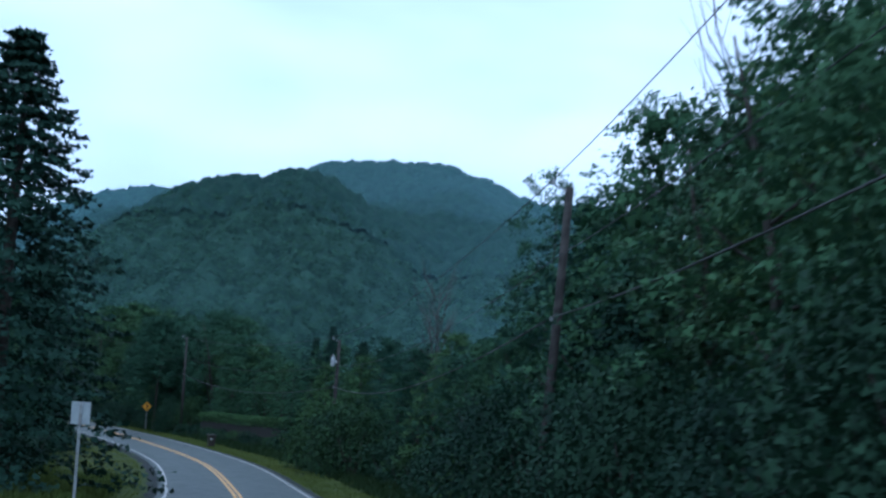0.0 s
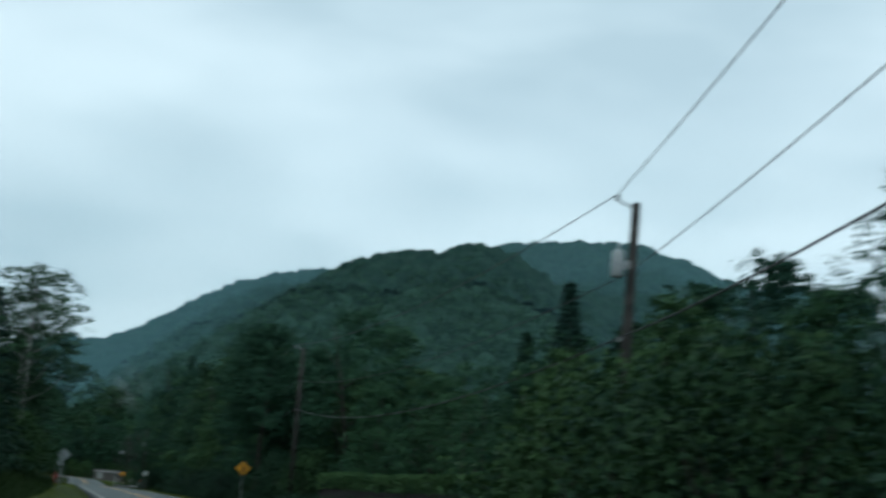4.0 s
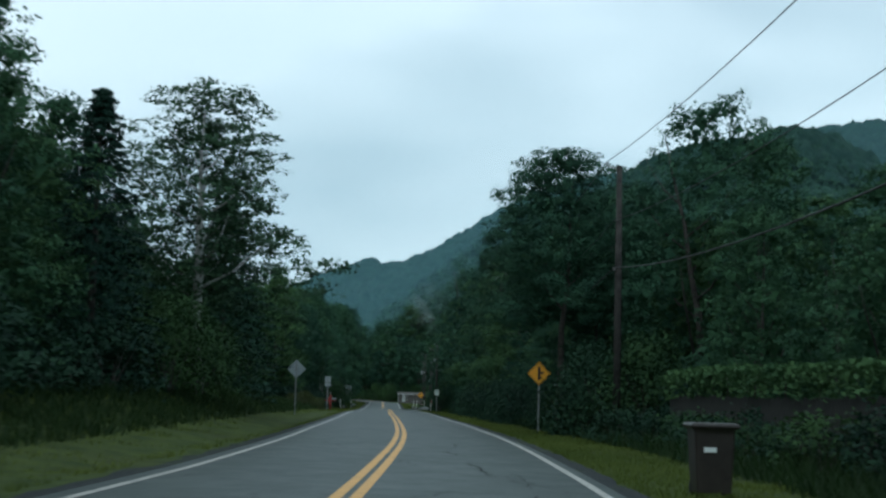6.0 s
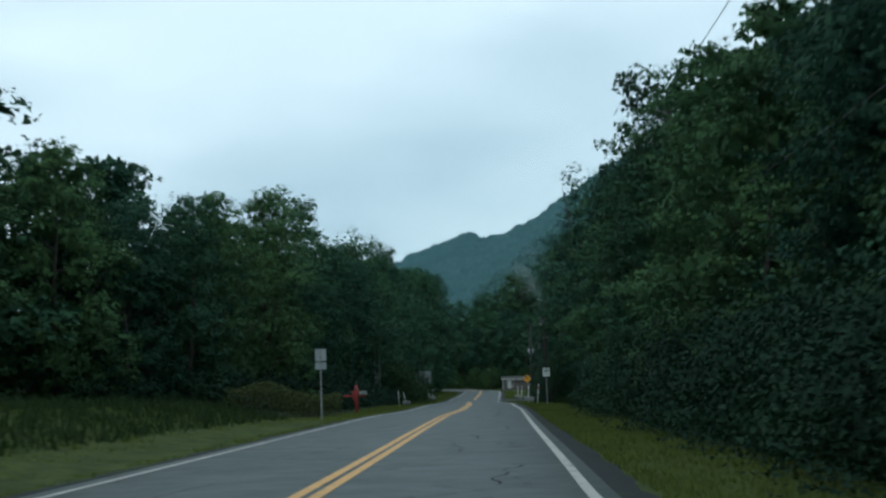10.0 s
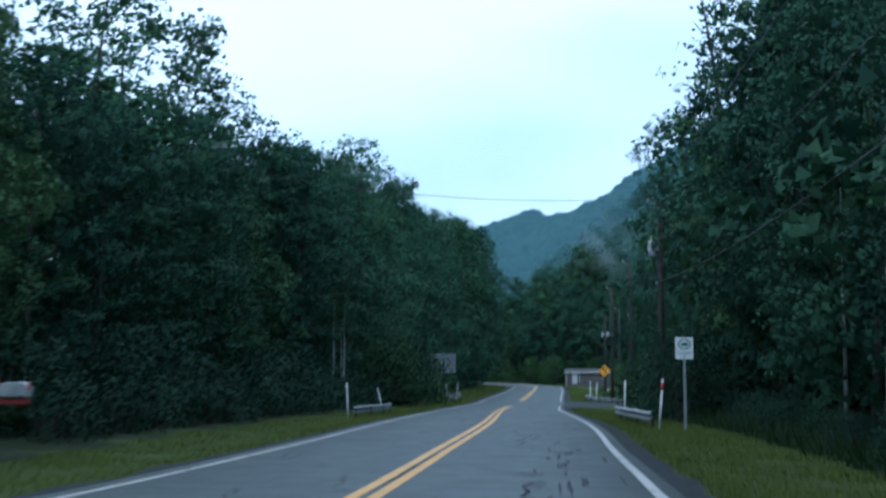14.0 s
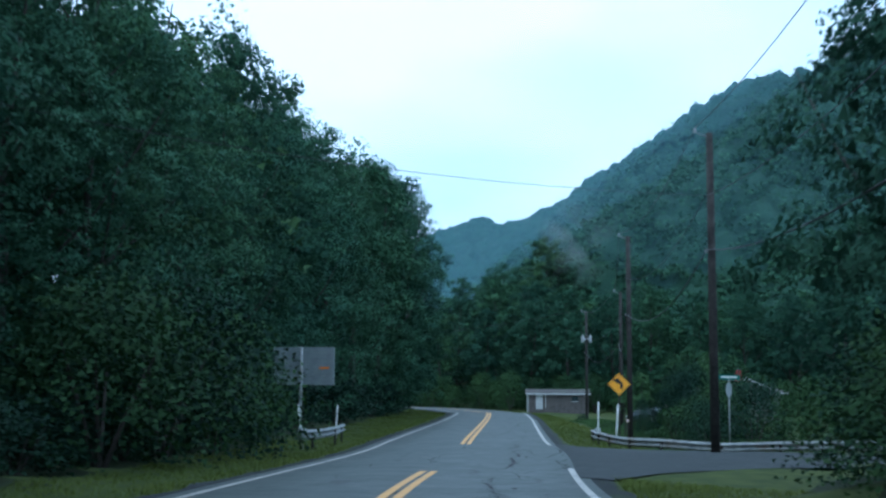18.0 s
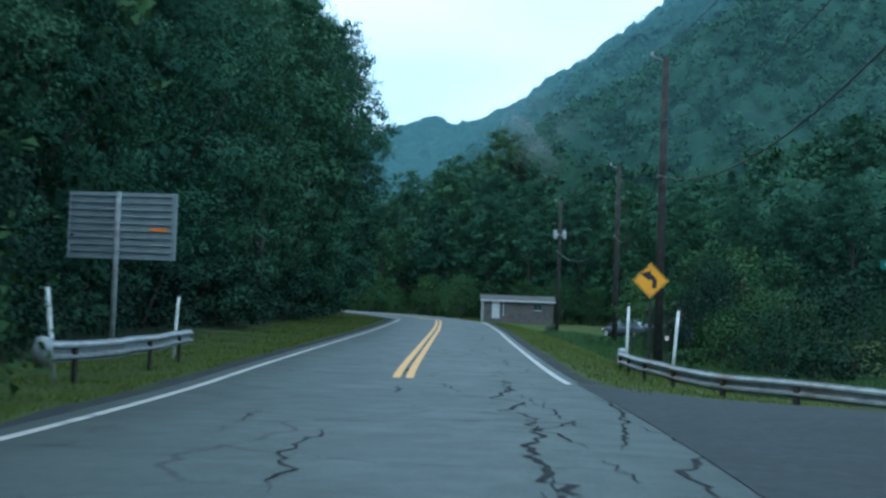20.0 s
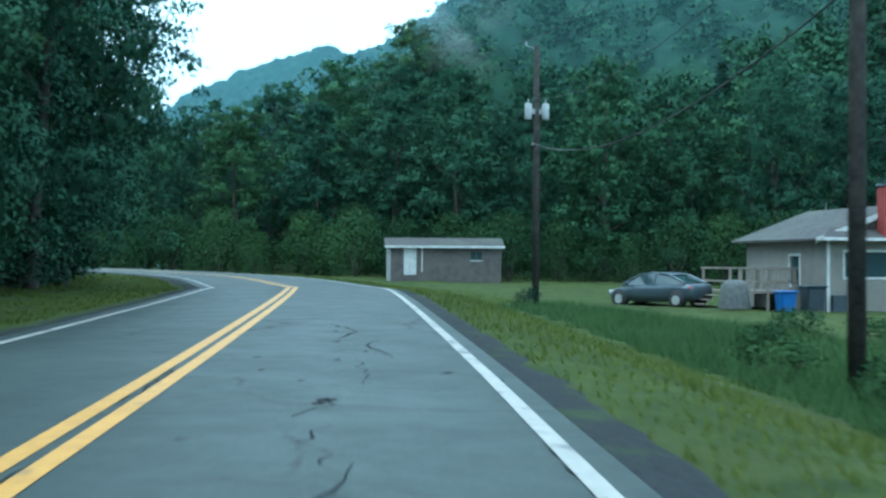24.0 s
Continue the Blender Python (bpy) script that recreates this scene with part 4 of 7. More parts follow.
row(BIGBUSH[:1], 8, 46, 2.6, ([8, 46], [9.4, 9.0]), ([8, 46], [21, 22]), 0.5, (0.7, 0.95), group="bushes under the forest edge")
# single trees that stand out
for kind, s, o, h, w, text in (
        (FIRS[1], 50, -9.2, 18.0, 1.25, "tall dark hemlock standing by the road where it bends"), (NEAR[0], 56, -12.5, 14, 0.75, ""), (NEAR[2], 63, -12, 11.5, 0.8, ""),
        (FIRS[1], 104, -10.0, 15.5, 0.62, "tall ragged hemlock rising over the inner verge"), (NEAR[2], 99, -12.2, 11.0, 0.7, ""), (FIRS[1], 91, -10.0, 13.0, 0.75, "dark hemlock leaning over the grassy verge"), (NEAR[3], 112, -12.5, 10.5, 0.8, ""),
        (OVER, 149, 7.2, 13.2, 0.95, "dark oak reaching out over the edge of the road"), (BIG, 142.5, 12.4, 14.3, 0.92, "large dark oak rising above the other roadside trees"), (BIG, 178, 10.8, 10, 0.8, "tall oak rising over the roadside trees"), (NEAR[2], 171, 11.5, 12.6, 0.76, ""),
        (THIN[0], 208, 9.0, 15.5, 0.95, "thin poplar leaning out over the forest edge"), (FIRS[0], 108, 14.5, 11.0, 0.9, ""), (FIRS[0], 272, 13.5, 21, 0.75, "spruce with a pointed top above the forest edge"),
        (FIRS[0], 266, 15, 20, 0.8, ""), (FIRS[0], 278, 14.5, 18.5, 0.75, ""), (BIG, 285.5, 10.2, 17.0, 0.65, "dark oak reaching over the verge"),
        (THIN[1], 275, -14, 17.5, 0.95, ""), (NEAR[1], 330, -13.5, 20, 0.6, ""), (BIG2, 362, -8.7, 20, 0.7, ""), (BIG, 372, -7.7, 21, 0.65, "tall dark tree at the inside of the bend"),
        (BIG2, 380, -7.4, 21, 0.7, ""), (BIG2, 389, -8.2, 20, 0.55, ""), (TALL[1], 377, -8.8, 21, 0.72, ""), (TALL[1], 366, -9.2, 21, 0.7, ""), (TALL[1], 385, -8.8, 20.5, 0.62, ""), (NEAR[2], 398, -9.2, 19, 0.55, ""), (NEAR[3], 300, -11.5, 19, 0.7, "tall ash rising over the forest edge"),
        (FIRS[1], 34, 10.8, 8.6, 1.3, "dark hemlock with drooping branches at the forest edge"), (FIRS[1], 40, 11.2, 8.0, 1.3, ""), (NEAR[3], 54, 12.6, 15.0, 0.72, "tall slender ash rising above the forest edge"), (THIN[1], 22, 10.5, 11.5, 1.2, ""), (THIN[0], 27, 10.8, 10.5, 1.2, ""), (THIN[1], 38, 11.5, 12, 1.2, ""), (NEAR[3], 18, 11.5, 13, 0.8, ""), (THIN[1], 16, 10.5, 12, 1.1, ""), (NEAR[1], 114, -13, 10.6, 0.75, ""), (NEAR[0], 125, -13, 11.5, 0.75, ""), (FIRS[1], 163, -9.8, 11.3, 1.35, "dark hemlock with layered branches on the bank"), (FIRS[1], 134, -10.4, 10.4, 1.0, "dark hemlock on the grassy bank"), (THIN[1], 267, 10.8, 20.5, 0.9, ""), (NEAR[0], 137, -12.6, 10.8, 0.8, ""), (THIN[1], 352, -9.5, 20, 1.0, ""), (BIG2, 254, 11.8, 16, 0.62, ""), (BIG, 259, 12.5, 19, 0.7, ""), (BIG2, 210, 12.5, 15.5, 0.7, ""), (NEAR[2], 152, 11.5, 12.5, 0.8, ""), (NEAR[0], 148, 16, 14, 0.85, ""), (NEAR[2], 157, 12.5, 12, 0.8, ""), (BIG2, 320, -11.5, 19, 0.6, ""), (BIG2, 345, -10.5, 19.5, 0.6, "")):
    p = at_road(s, o)
    kind.put(p.x, p.y, h, s * 37 % 360, w, label=text)
# woods behind the yard and at the foot of the hill
for i in range(42):
    x = -178 + 2.9 * i
    y = 402 + 10 * (i % 2) + rnd.uniform(-2, 2)
    if abs(road_coords(x, y)[1][0]) > 9:
        rnd.choice(BACK[:2] + [NEAR[2], SHADY[1]] if x > -150 else BACK + [NEAR[0], NEAR[2]]).put(x, y, rnd.uniform(13, 16.5) + 2 * (i % 2), rnd.uniform(0, 360), rnd.uniform(0.75, 0.95), group="woods behind the yard")
for i in range(64):
    x, y = rnd.uniform(-215, -112), rnd.uniform(418, 455)
    s_, o_, _ = road_coords(x, y)
    if abs(o_[0]) < 9 or y < 398 + 6 * math.sin(x * 0.1):
        continue
    rnd.choice(BACK[:2] + BACK + FIRS[:1]).put(x, y, rnd.uniform(12, 17), rnd.uniform(0, 360), rnd.uniform(0.85, 1.15), group="woods behind the yard")
for i in range(26):
    x, y = rnd.uniform(-95, -35), rnd.uniform(393, 430)
    rnd.choice(BACK).put(x, y, rnd.uniform(11, 17), rnd.uniform(0, 360), rnd.uniform(1, 1.3), group="woods beside the yard")


for i in range(44):
    x = -176 + 2.8 * i
    y = 397 + 2.0 * math.sin(i * 1.7)
    if abs(road_coords(x, y)[1][0]) > 8:
        BIGBUSH[1].put(x, y, rnd.uniform(3.2, 5.0), i * 77, rnd.uniform(0.7, 0.95), tall=2.0, group="bushes before the woods")


# ---------------------------------------------------------------- forest on the hills
def crowns(x, y, cell, seed):
    """Height of a closed canopy of rounded crowns, one to a cell, over places x and y."""
    best = np.zeros_like(x)
    ix, iy = np.floor(x / cell).astype(np.int64), np.floor(y / cell).astype(np.int64)
    for dx in (-1, 0, 1):
        for dy in (-1, 0, 1):
            kx, ky = ix + dx, iy + dy
            h = (kx * 73856093 ^ ky * 19349663 ^ seed * 83492791) & 0xFFFFFF
            r1, r2, r3 = (h & 255) / 255, ((h >> 8) & 255) / 255, ((h >> 16) & 255) / 255
            d = np.hypot(x - (kx + 0.15 + 0.7 * r1) * cell, y - (ky + 0.15 + 0.7 * r2) * cell) / (cell * (0.48 + 0.34 * r3))
            pointed = r1 * r3 > 0.8
            dome = np.where(pointed, 1.15 * np.clip(1 - d * 1.3, 0, 1), np.sqrt(np.clip(1 - d * d, 0, 1)))
            best = np.maximum(best, dome * cell * (0.75 + 0.65 * r3))
    return best


def tri_mesh(name, v, f, mat):
    me = bpy.data.meshes.new(name)
    me.vertices.add(len(v))
    me.vertices.foreach_set("co", v.astype(np.float32).ravel())
    me.loops.add(f.size)
    me.loops.foreach_set("vertex_index", f.astype(np.int32).ravel())
    me.polygons.add(len(f))
    me.polygons.foreach_set("loop_start", np.arange(0, f.size, f.shape[1], dtype=np.int32))
    me.polygons.foreach_set("use_smooth", np.ones(len(f), bool))
    me.materials.append(mat)
    me.update()
    return me


def slope_crowns(rng, r0, r1, a0, a1):
    """Tree crowns over the near slope, each a heap of leafy clumps."""
    n = 7300
    a, r = np.radians(rng.uniform(a0, a1, n)), np.sqrt(rng.uniform(r0 ** 2, r1 ** 2, n))
    x, y = -70 - np.sin(a) * r, 220 + np.cos(a) * r
    z = land(x, y)
    ok = z > road_coords(x, y)[2] + 2.0
    x, y, z = x[ok], y[ok], z[ok]
    n, twigs, per = len(x), 13, 10
    wide, tall = rng.uniform(1.5, 3.1, n), rng.uniform(0.8, 1.25, n)
    d = rng.normal(size=(n, twigs, 3))
    d[..., 2] = np.abs(d[..., 2]) * 0.9 - 0.1
    d /= np.linalg.norm(d, axis=2)[..., None]
    c = np.stack([x, y, z + 5.0 + wide * 0.6], 1)[:, None, :]
    t = c + d * (wide[:, None] * rng.uniform(0.7, 1.12, (n, twigs)))[..., None] * np.stack([np.ones(n), np.ones(n), tall * 1.15], 1)[:, None, :]
    e = rng.normal(size=(n, twigs, per, 3))
    e /= np.linalg.norm(e, axis=3)[..., None]
    q = t[:, :, None, :] + e * rng.uniform(0.2, 0.95, (n, twigs, per, 1)) * np.array([1.0, 1.0, 0.5])
    tip = np.repeat((d + np.array([0, 0, 0.5]) + rng.normal(size=d.shape) * 0.3)[:, :, None, :], per, axis=2) * 0.8 + e * 0.4
    q, tip = q.reshape(-1, 3), tip.reshape(-1, 3)
    return leaves("slope_foliage", leaves_at(rng, q, 0.05, 0.54, tip, 1.0), M_CROWNS, tip)


def hill_forest():
    """The closed canopy over the hills, crown by crown, with loose leaf clumps on it."""
    rng = np.random.default_rng(9)
    for name, r0, r1, dr, a0, a1, cell, mat, loose, size in (("slope_forest", 165, 345, 1.1, -34, 34, 4.4, M_SLOPE_SHADED, 0, 0.0), ("hill_forest", 325, 560, 1.1, -22, 52, 4.4, M_FAR, 60000, 0.5)):
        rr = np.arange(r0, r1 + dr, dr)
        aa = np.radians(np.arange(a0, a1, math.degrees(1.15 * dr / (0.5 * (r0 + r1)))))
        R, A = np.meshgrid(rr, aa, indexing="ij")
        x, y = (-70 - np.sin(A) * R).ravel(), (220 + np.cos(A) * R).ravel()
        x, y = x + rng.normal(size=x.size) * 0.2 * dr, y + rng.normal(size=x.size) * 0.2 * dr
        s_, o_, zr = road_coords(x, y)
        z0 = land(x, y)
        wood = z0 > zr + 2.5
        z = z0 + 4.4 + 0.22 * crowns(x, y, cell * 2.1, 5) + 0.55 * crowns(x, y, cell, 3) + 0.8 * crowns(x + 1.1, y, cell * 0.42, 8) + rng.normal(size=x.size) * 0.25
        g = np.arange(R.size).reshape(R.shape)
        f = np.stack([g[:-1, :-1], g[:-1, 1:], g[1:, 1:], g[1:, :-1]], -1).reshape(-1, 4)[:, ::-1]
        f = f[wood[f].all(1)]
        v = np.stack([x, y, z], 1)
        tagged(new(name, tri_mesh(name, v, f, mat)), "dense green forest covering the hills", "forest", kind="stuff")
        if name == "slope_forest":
            # Sunk below the crowns; its darkened colour imitates shaded gaps between them.
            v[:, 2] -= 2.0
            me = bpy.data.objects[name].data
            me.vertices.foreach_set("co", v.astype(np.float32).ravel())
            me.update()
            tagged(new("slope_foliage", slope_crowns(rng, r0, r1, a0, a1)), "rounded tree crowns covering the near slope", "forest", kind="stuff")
            continue
        grid = v.reshape(*R.shape, 3)
        nrm = np.cross(np.gradient(grid, axis=0), np.gradient(grid, axis=1)).reshape(-1, 3)
        nrm = unit_rows(nrm * np.sign(nrm[:, 2:3]))
        k = rng.choice(np.flatnonzero(wood), loose)
        up = nrm[k] + rng.normal(size=(loose, 3)) * 0.45
        q = v[k] + rng.normal(size=(loose, 3)) * 0.3 + nrm[k] * rng.uniform(0.0, 0.6, (loose, 1))
        tagged(new("hill_foliage", leaves("hill_foliage", leaves_at(rng, q, 0.1, size, up, 1.0), mat, up)), "loose leaf clumps of the hill forest", "forest", kind="stuff")
    # rounded crowns on the slope of the inner side
    bm = bmesh.new()
    bmesh.ops.create_icosphere(bm, subdivisions=2, radius=1.0)
    unit = np.array([v.co[:] for v in bm.verts])
    tri = np.array([[v.index for v in f.verts] for f in bm.faces])
    bm.free()
    tri = tri[unit[tri][:, :, 2].max(1) > -0.2]
    x, y = rng.uniform(-260, -80, 2400), rng.uniform(180, 480, 2400)
    s_, o_, _ = road_coords(x, y)
    ok = (o_ < -68) & (o_ > -190)
    x, y = x[ok], y[ok]
    k = len(x)
    r = rng.uniform(1.6, 3.2, k)
    ph = rng.uniform(0, 6.28, (k, 1, 3))
    d = np.broadcast_to(unit[None], (k, len(unit), 3))
    hump = 1 + 0.24 * np.sin(d[..., 0] * 4.1 + ph[..., 0]) * np.cos(d[..., 1] * 3.7 + ph[..., 1]) + 0.1 * rng.normal(size=d.shape[:2])
    c = np.stack([x, y, land(x, y) + rng.uniform(5.0, 8.0, k)], 1)[:, None, :]
    v = (c + d * (hump * r[:, None])[..., None] * np.array([1, 1, 1.15])).reshape(-1, 3)
    f = (tri[None] + (np.arange(k) * len(unit))[:, None, None]).reshape(-1, 3)
    tagged(new("slope_forest", tri_mesh("slope_forest", v, f, M_SLOPE_SHADED)), "dense forest on the slope beside the road", "forest", kind="stuff")


def woodland():
    """Low canopy that goes on behind the rows along the road."""
    rng = np.random.default_rng(33)
    bm = bmesh.new()
    bmesh.ops.create_icosphere(bm, subdivisions=1, radius=1.0)
    unit = np.array([v.co[:] for v in bm.verts])
    tri = [[v.index for v in f.verts] for f in bm.faces]
    bm.free()
    verts, faces = [], []
    for side in (-1, 1):
        for s in np.arange(-20, 286, 4.2):
            for o in np.arange(24, 120, 5.0):
                if side < 0 and (s > 120 or o > 90):
                    continue
                p = at_road(s + rng.uniform(-1.5, 1.5), side * (o + rng.uniform(-1.5, 1.5)))
                r = rng.uniform(2.4, 3.4)
                k = len(verts)
                c = np.array([p.x, p.y, ground_z(p.x, p.y) + rng.uniform(2.4, 3.6)])
                verts += (c + unit * r * rng.uniform(0.85, 1.15, (len(unit), 1))).tolist()
                faces += [[k + i for i in t] for t in tri]
    g = Geo()
    g.v, g.f = verts, faces
    tagged(new("woodland", g.mesh("woodland", M_SLOPE_SHADED, True)), "low dense woodland behind the roadside trees", "forest", kind="stuff")


hill_forest()
woodland()


# ---------------------------------------------------------------- grass and weeds on the verges
def verge_plants(name, seed, n, s_range, off, size, wide, mat, label, flop=0.35):
    """Blades scattered along the road between two tables of offsets."""
    rng = np.random.default_rng(seed)
    s = rng.uniform(*s_range, n)
    lo, hi = np.interp(s, *off[0]), np.interp(s, *off[1])
    o = lo + (hi - lo) * rng.uniform(0, 1, n)
    free = (o < 0) | (s < 287.5 - 0.5 * (o - 5)) | (s > 305 - 0.3 * (o - 5))
    s, o = s[free], o[free]
    n = len(s)
    x, y = np.interp(s, DIST, LINE[:, 0]), np.interp(s, DIST, LINE[:, 1])
    tx, ty = np.interp(s, DIST, TANG[:, 0]), np.interp(s, DIST, TANG[:, 1])
    x, y = x + ty * o, y - tx * o
    z = land(x, y)
    a = rng.uniform(0, 2 * math.pi, n)
    clump = 0.75 + 0.5 * np.abs(np.sin(x * 0.9 + 1.3 * np.sin(y * 0.5)) * np.cos(y * 0.7))
    h = size * rng.uniform(0.5, 1.3, n) * clump
    w = wide * rng.uniform(0.6, 1.3, n)
    base = np.stack([x, y, z - 0.02], 1)
    side = np.stack([np.cos(a) * w, np.sin(a) * w, 0 * a], 1)
    tip = base + np.stack([rng.normal(size=n) * flop * h, rng.normal(size=n) * flop * h, h], 1)
    lie = np.stack([rng.normal(size=n) * 0.25, rng.normal(size=n) * 0.25, np.ones(n)], 1)
    return tagged(new(name, leaves(name, np.stack([base - side, base + side, tip], 1), mat, lie)), label, "grass", kind="stuff")


verge_plants("verge_grass", 31, 200000, (15, 400), (([15, 400], [3.95, 3.7]), ([15, 140, 200, 290, 310, 400], [8.0, 6.8, 6.8, 7.2, 13, 13])), 0.11, 0.016, M_GRASS, "short yellow-green mown grass on the outer verge")
verge_plants("verge_grass", 32, 160000, (30, 400), (([30, 198, 212, 300, 400], [-9.5, -9.5, -7.0, -7.0, -8.4]), ([30, 400], [-4.2, -3.7])), 0.11, 0.016, M_GRASS, "short yellow-green mown grass on the inner verge")
verge_plants("meadow_weeds", 33, 60000, (95, 205), (([95, 150, 205, 232], [-12, -22, -22, -9]), ([95, 232], [-6.2, -6.4])), 0.4, 0.03, M_WEED, "tall weeds and meadow grass on the roadside bank")
verge_plants("ditch_weeds", 34, 36000, (40, 268), (([40, 292], [6.6, 7.0]), ([40, 292], [10.5, 10.5])), 0.55, 0.03, M_WEED, "tall weeds along the forest edge")
verge_plants("yard_weeds", 35, 70000, (312, 380), (([312, 330, 380], [7.6, 7.0, 8.2]), ([312, 340, 380], [13, 16, 11])), 0.42, 0.022, M_YARD, "tall green weeds in the ditch before the yard")
verge_plants("bank_weeds", 36, 9000, (42, 66), (([42, 66], [-9, -9.5]), ([42, 66], [-5.2, -5.0])), 0.5, 0.035, M_GRASS, "bright tall grass inside the first bend")


# ---------------------------------------------------------------- side road and drives
def patch(name, outline, mat, label, up):
    g = Geo()
    g.face([tuple(at_road(s, o, up)) for s, o in outline])
    me = g.mesh(name, mat)
    return tagged(new(name, me), label, "road", kind="structure")


def mouth(s):
    """How far the side road reaches from the middle of the main road."""
    return float(np.interp(s, [287, 290, 292.5, 294.3, 294.5, 301.9, 302.1, 303.5, 305, 307.5], [3.7, 5.0, 7.5, 13, 45, 45, 12, 6.8, 4.9, 3.6]))


ribbon("side_road", 287, 307.5, [3.1, 3.5] + [lambda s, k=k: 3.5 + (mouth(s) - 3.5) * k for k in (0.05, 0.15, 0.4, 1.0)], [-0.030, -0.034, -0.04, -0.045, -0.05, -0.06], M_SIDE, "grey asphalt side road joining the main road", step=0.25)


# ---------------------------------------------------------------- utility poles and wires
def utility_pole(s, o, top, transformer=0.0, lean=(0, 0), label="weathered wooden utility pole by the road", arm=True, cans=1):
    p = at_road(s, o)
    gz0 = ground_z(p.x, p.y)
    road = at_road(s).z
    h = road + top - gz0
    root = thing("utility_pole", pose(p.x, p.y, gz0, lean[0], lean[1], heading(s)), label, "utility pole", "utility poles along the road")
    part("pole", Geo().tube([(0, 0, -0.5), (0, 0, h * 0.5), (0, 0, h)], [0.145, 0.13, 0.105], 12), M_POLE, root, smooth=True)
    if arm:
        part("bracket", Geo().tube([(0, 0, h - 0.15), (-0.45, 0, h + 0.02)], 0.025, 6), M_STEEL, root)
        part("insulator", Geo().lathe([(0.0, 0), (0.05, 0), (0.06, 0.05), (0.035, 0.08), (0.06, 0.11), (0.04, 0.16), (0.0, 0.17)], 10, (-0.45, 0, h)), M_TRANSF, root, smooth=True)
    part("cable_clamp", Geo().box(-0.2, -0.05, h * 0.62, -0.1, 0.05, h * 0.62 + 0.12, 0.01), M_STEEL, root)
    for i in range(cans if transformer else 0):
        x, zt = (-0.36, 0.36)[i], road + transformer - gz0
        t = part("transformer", Geo().lathe([(0.0, -0.32), (0.13, -0.32), (0.145, -0.28), (0.145, 0.26), (0.11, 0.32), (0.0, 0.33)], 14, (x, -0.05, zt)), M_TRANSF, root, "grey transformer can", True)
        part("bushing", Geo().tube([(x, -0.05, zt + 0.3), (x, -0.05, zt + 0.5)], 0.03, 8), M_TRANSF, t)
        part("strap", Geo().box(min(x, 0) + 0.12 * (x < 0), -0.08, zt - 0.1, max(x, 0) - 0.12 * (x > 0), 0.02, zt + 0.1, 0.01), M_STEEL, t)
    m = root.matrix_basis
    return m @ Vector((-0.45, 0, h + 0.17)), m @ Vector((-0.15, 0, h * 0.62 + 0.1)), m @ Vector((-0.15, 0, h * 0.8))


def wire(a, b, sag, r, label, n=14):
    pts = [a.lerp(b, i / n) - Vector((0, 0, 4 * sag * (i / n) * (1 - i / n))) for i in range(n + 1)]
    ob = new("power_line", Geo().tube(pts, r, 5).mesh("power_line", M_CABLE, True))
    return tagged(ob, label, "cable", "wires between the poles")


POLES = [utility_pole(-22, 9.0, 9.5), utility_pole(33.1, 8.0, 9.3, lean=(0, 3.5)), utility_pole(86, 8.7, 8.4, 6.9, lean=(0, 1.5)),
         utility_pole(138.3, 7.9, 10.0), utility_pole(201, 9.2, 11.5), utility_pole(263, 6.8, 8.7, 6.8), utility_pole(301.8, 7.75, 9.9),
         utility_pole(326.0, 7.5, 9.6), utility_pole(352, 9.3, 8.8), utility_pole(381.8, 10.4, 9.4, 6.8, cans=2)]
for i, ((a1, a2, a3), (b1, b2, b3)) in enumerate(zip(POLES[:-1], POLES[1:])):
    wire(a1, b1, 0.8, 0.014, "thin overhead power wire strung along the road")
    wire(a2, b2, 1.1, 0.021, "thick black overhead cable strung along the road")
    wire(a3, b3, 0.9, 0.012, "thin overhead wire strung along the road")
wire(POLES[5][0], at_road(262, -15, 11), 0.8, 0.012, "thin wire crossing high over the road")
wire(POLES[6][2], at_road(291, -15, 9.5), 0.6, 0.010, "thin wire crossing high over the road")
wire(POLES[9][0], at_road(430, 18, 9), 0.8, 0.014, "thin overhead power wire strung along the road")


# ---------------------------------------------------------------- road signs
def sign_post(root, h, r=0.03, mat=None):
    g = Geo()
    g.box(-0.035, 0.012, -0.3, 0.035, 0.022, h)
    g.box(-0.035, 0.022, -0.3, -0.027, 0.05, h)
    g.box(0.027, 0.022, -0.3, 0.035, 0.05, h)
    return part("post", g, mat or M_STEEL, root, "steel channel post")


def diamond(r, cz):
    return [(0, cz - r), (r, cz), (0, cz + r), (-r, cz)]


def strip(points, width):
    """The outline of a bent band along points in x and z."""
    left, right = [], []
    for i, p in enumerate(points):
        a, b = points[max(i - 1, 0)], points[min(i + 1, len(points) - 1)]
        d = Vector((b[0] - a[0], b[1] - a[1])).normalized()
        left.append((p[0] - d.y * width / 2, p[1] + d.x * width / 2))
        right.append((p[0] + d.y * width / 2, p[1] - d.x * width / 2))
    return left + right[::-1]


def place_on_road(s, o, turn=0.0):
    p = at_road(s, o)
    return pose(p.x, p.y, ground_z(p.x, p.y), 0, 0, heading(s) + turn), at_road(s).z - ground_z(p.x, p.y)


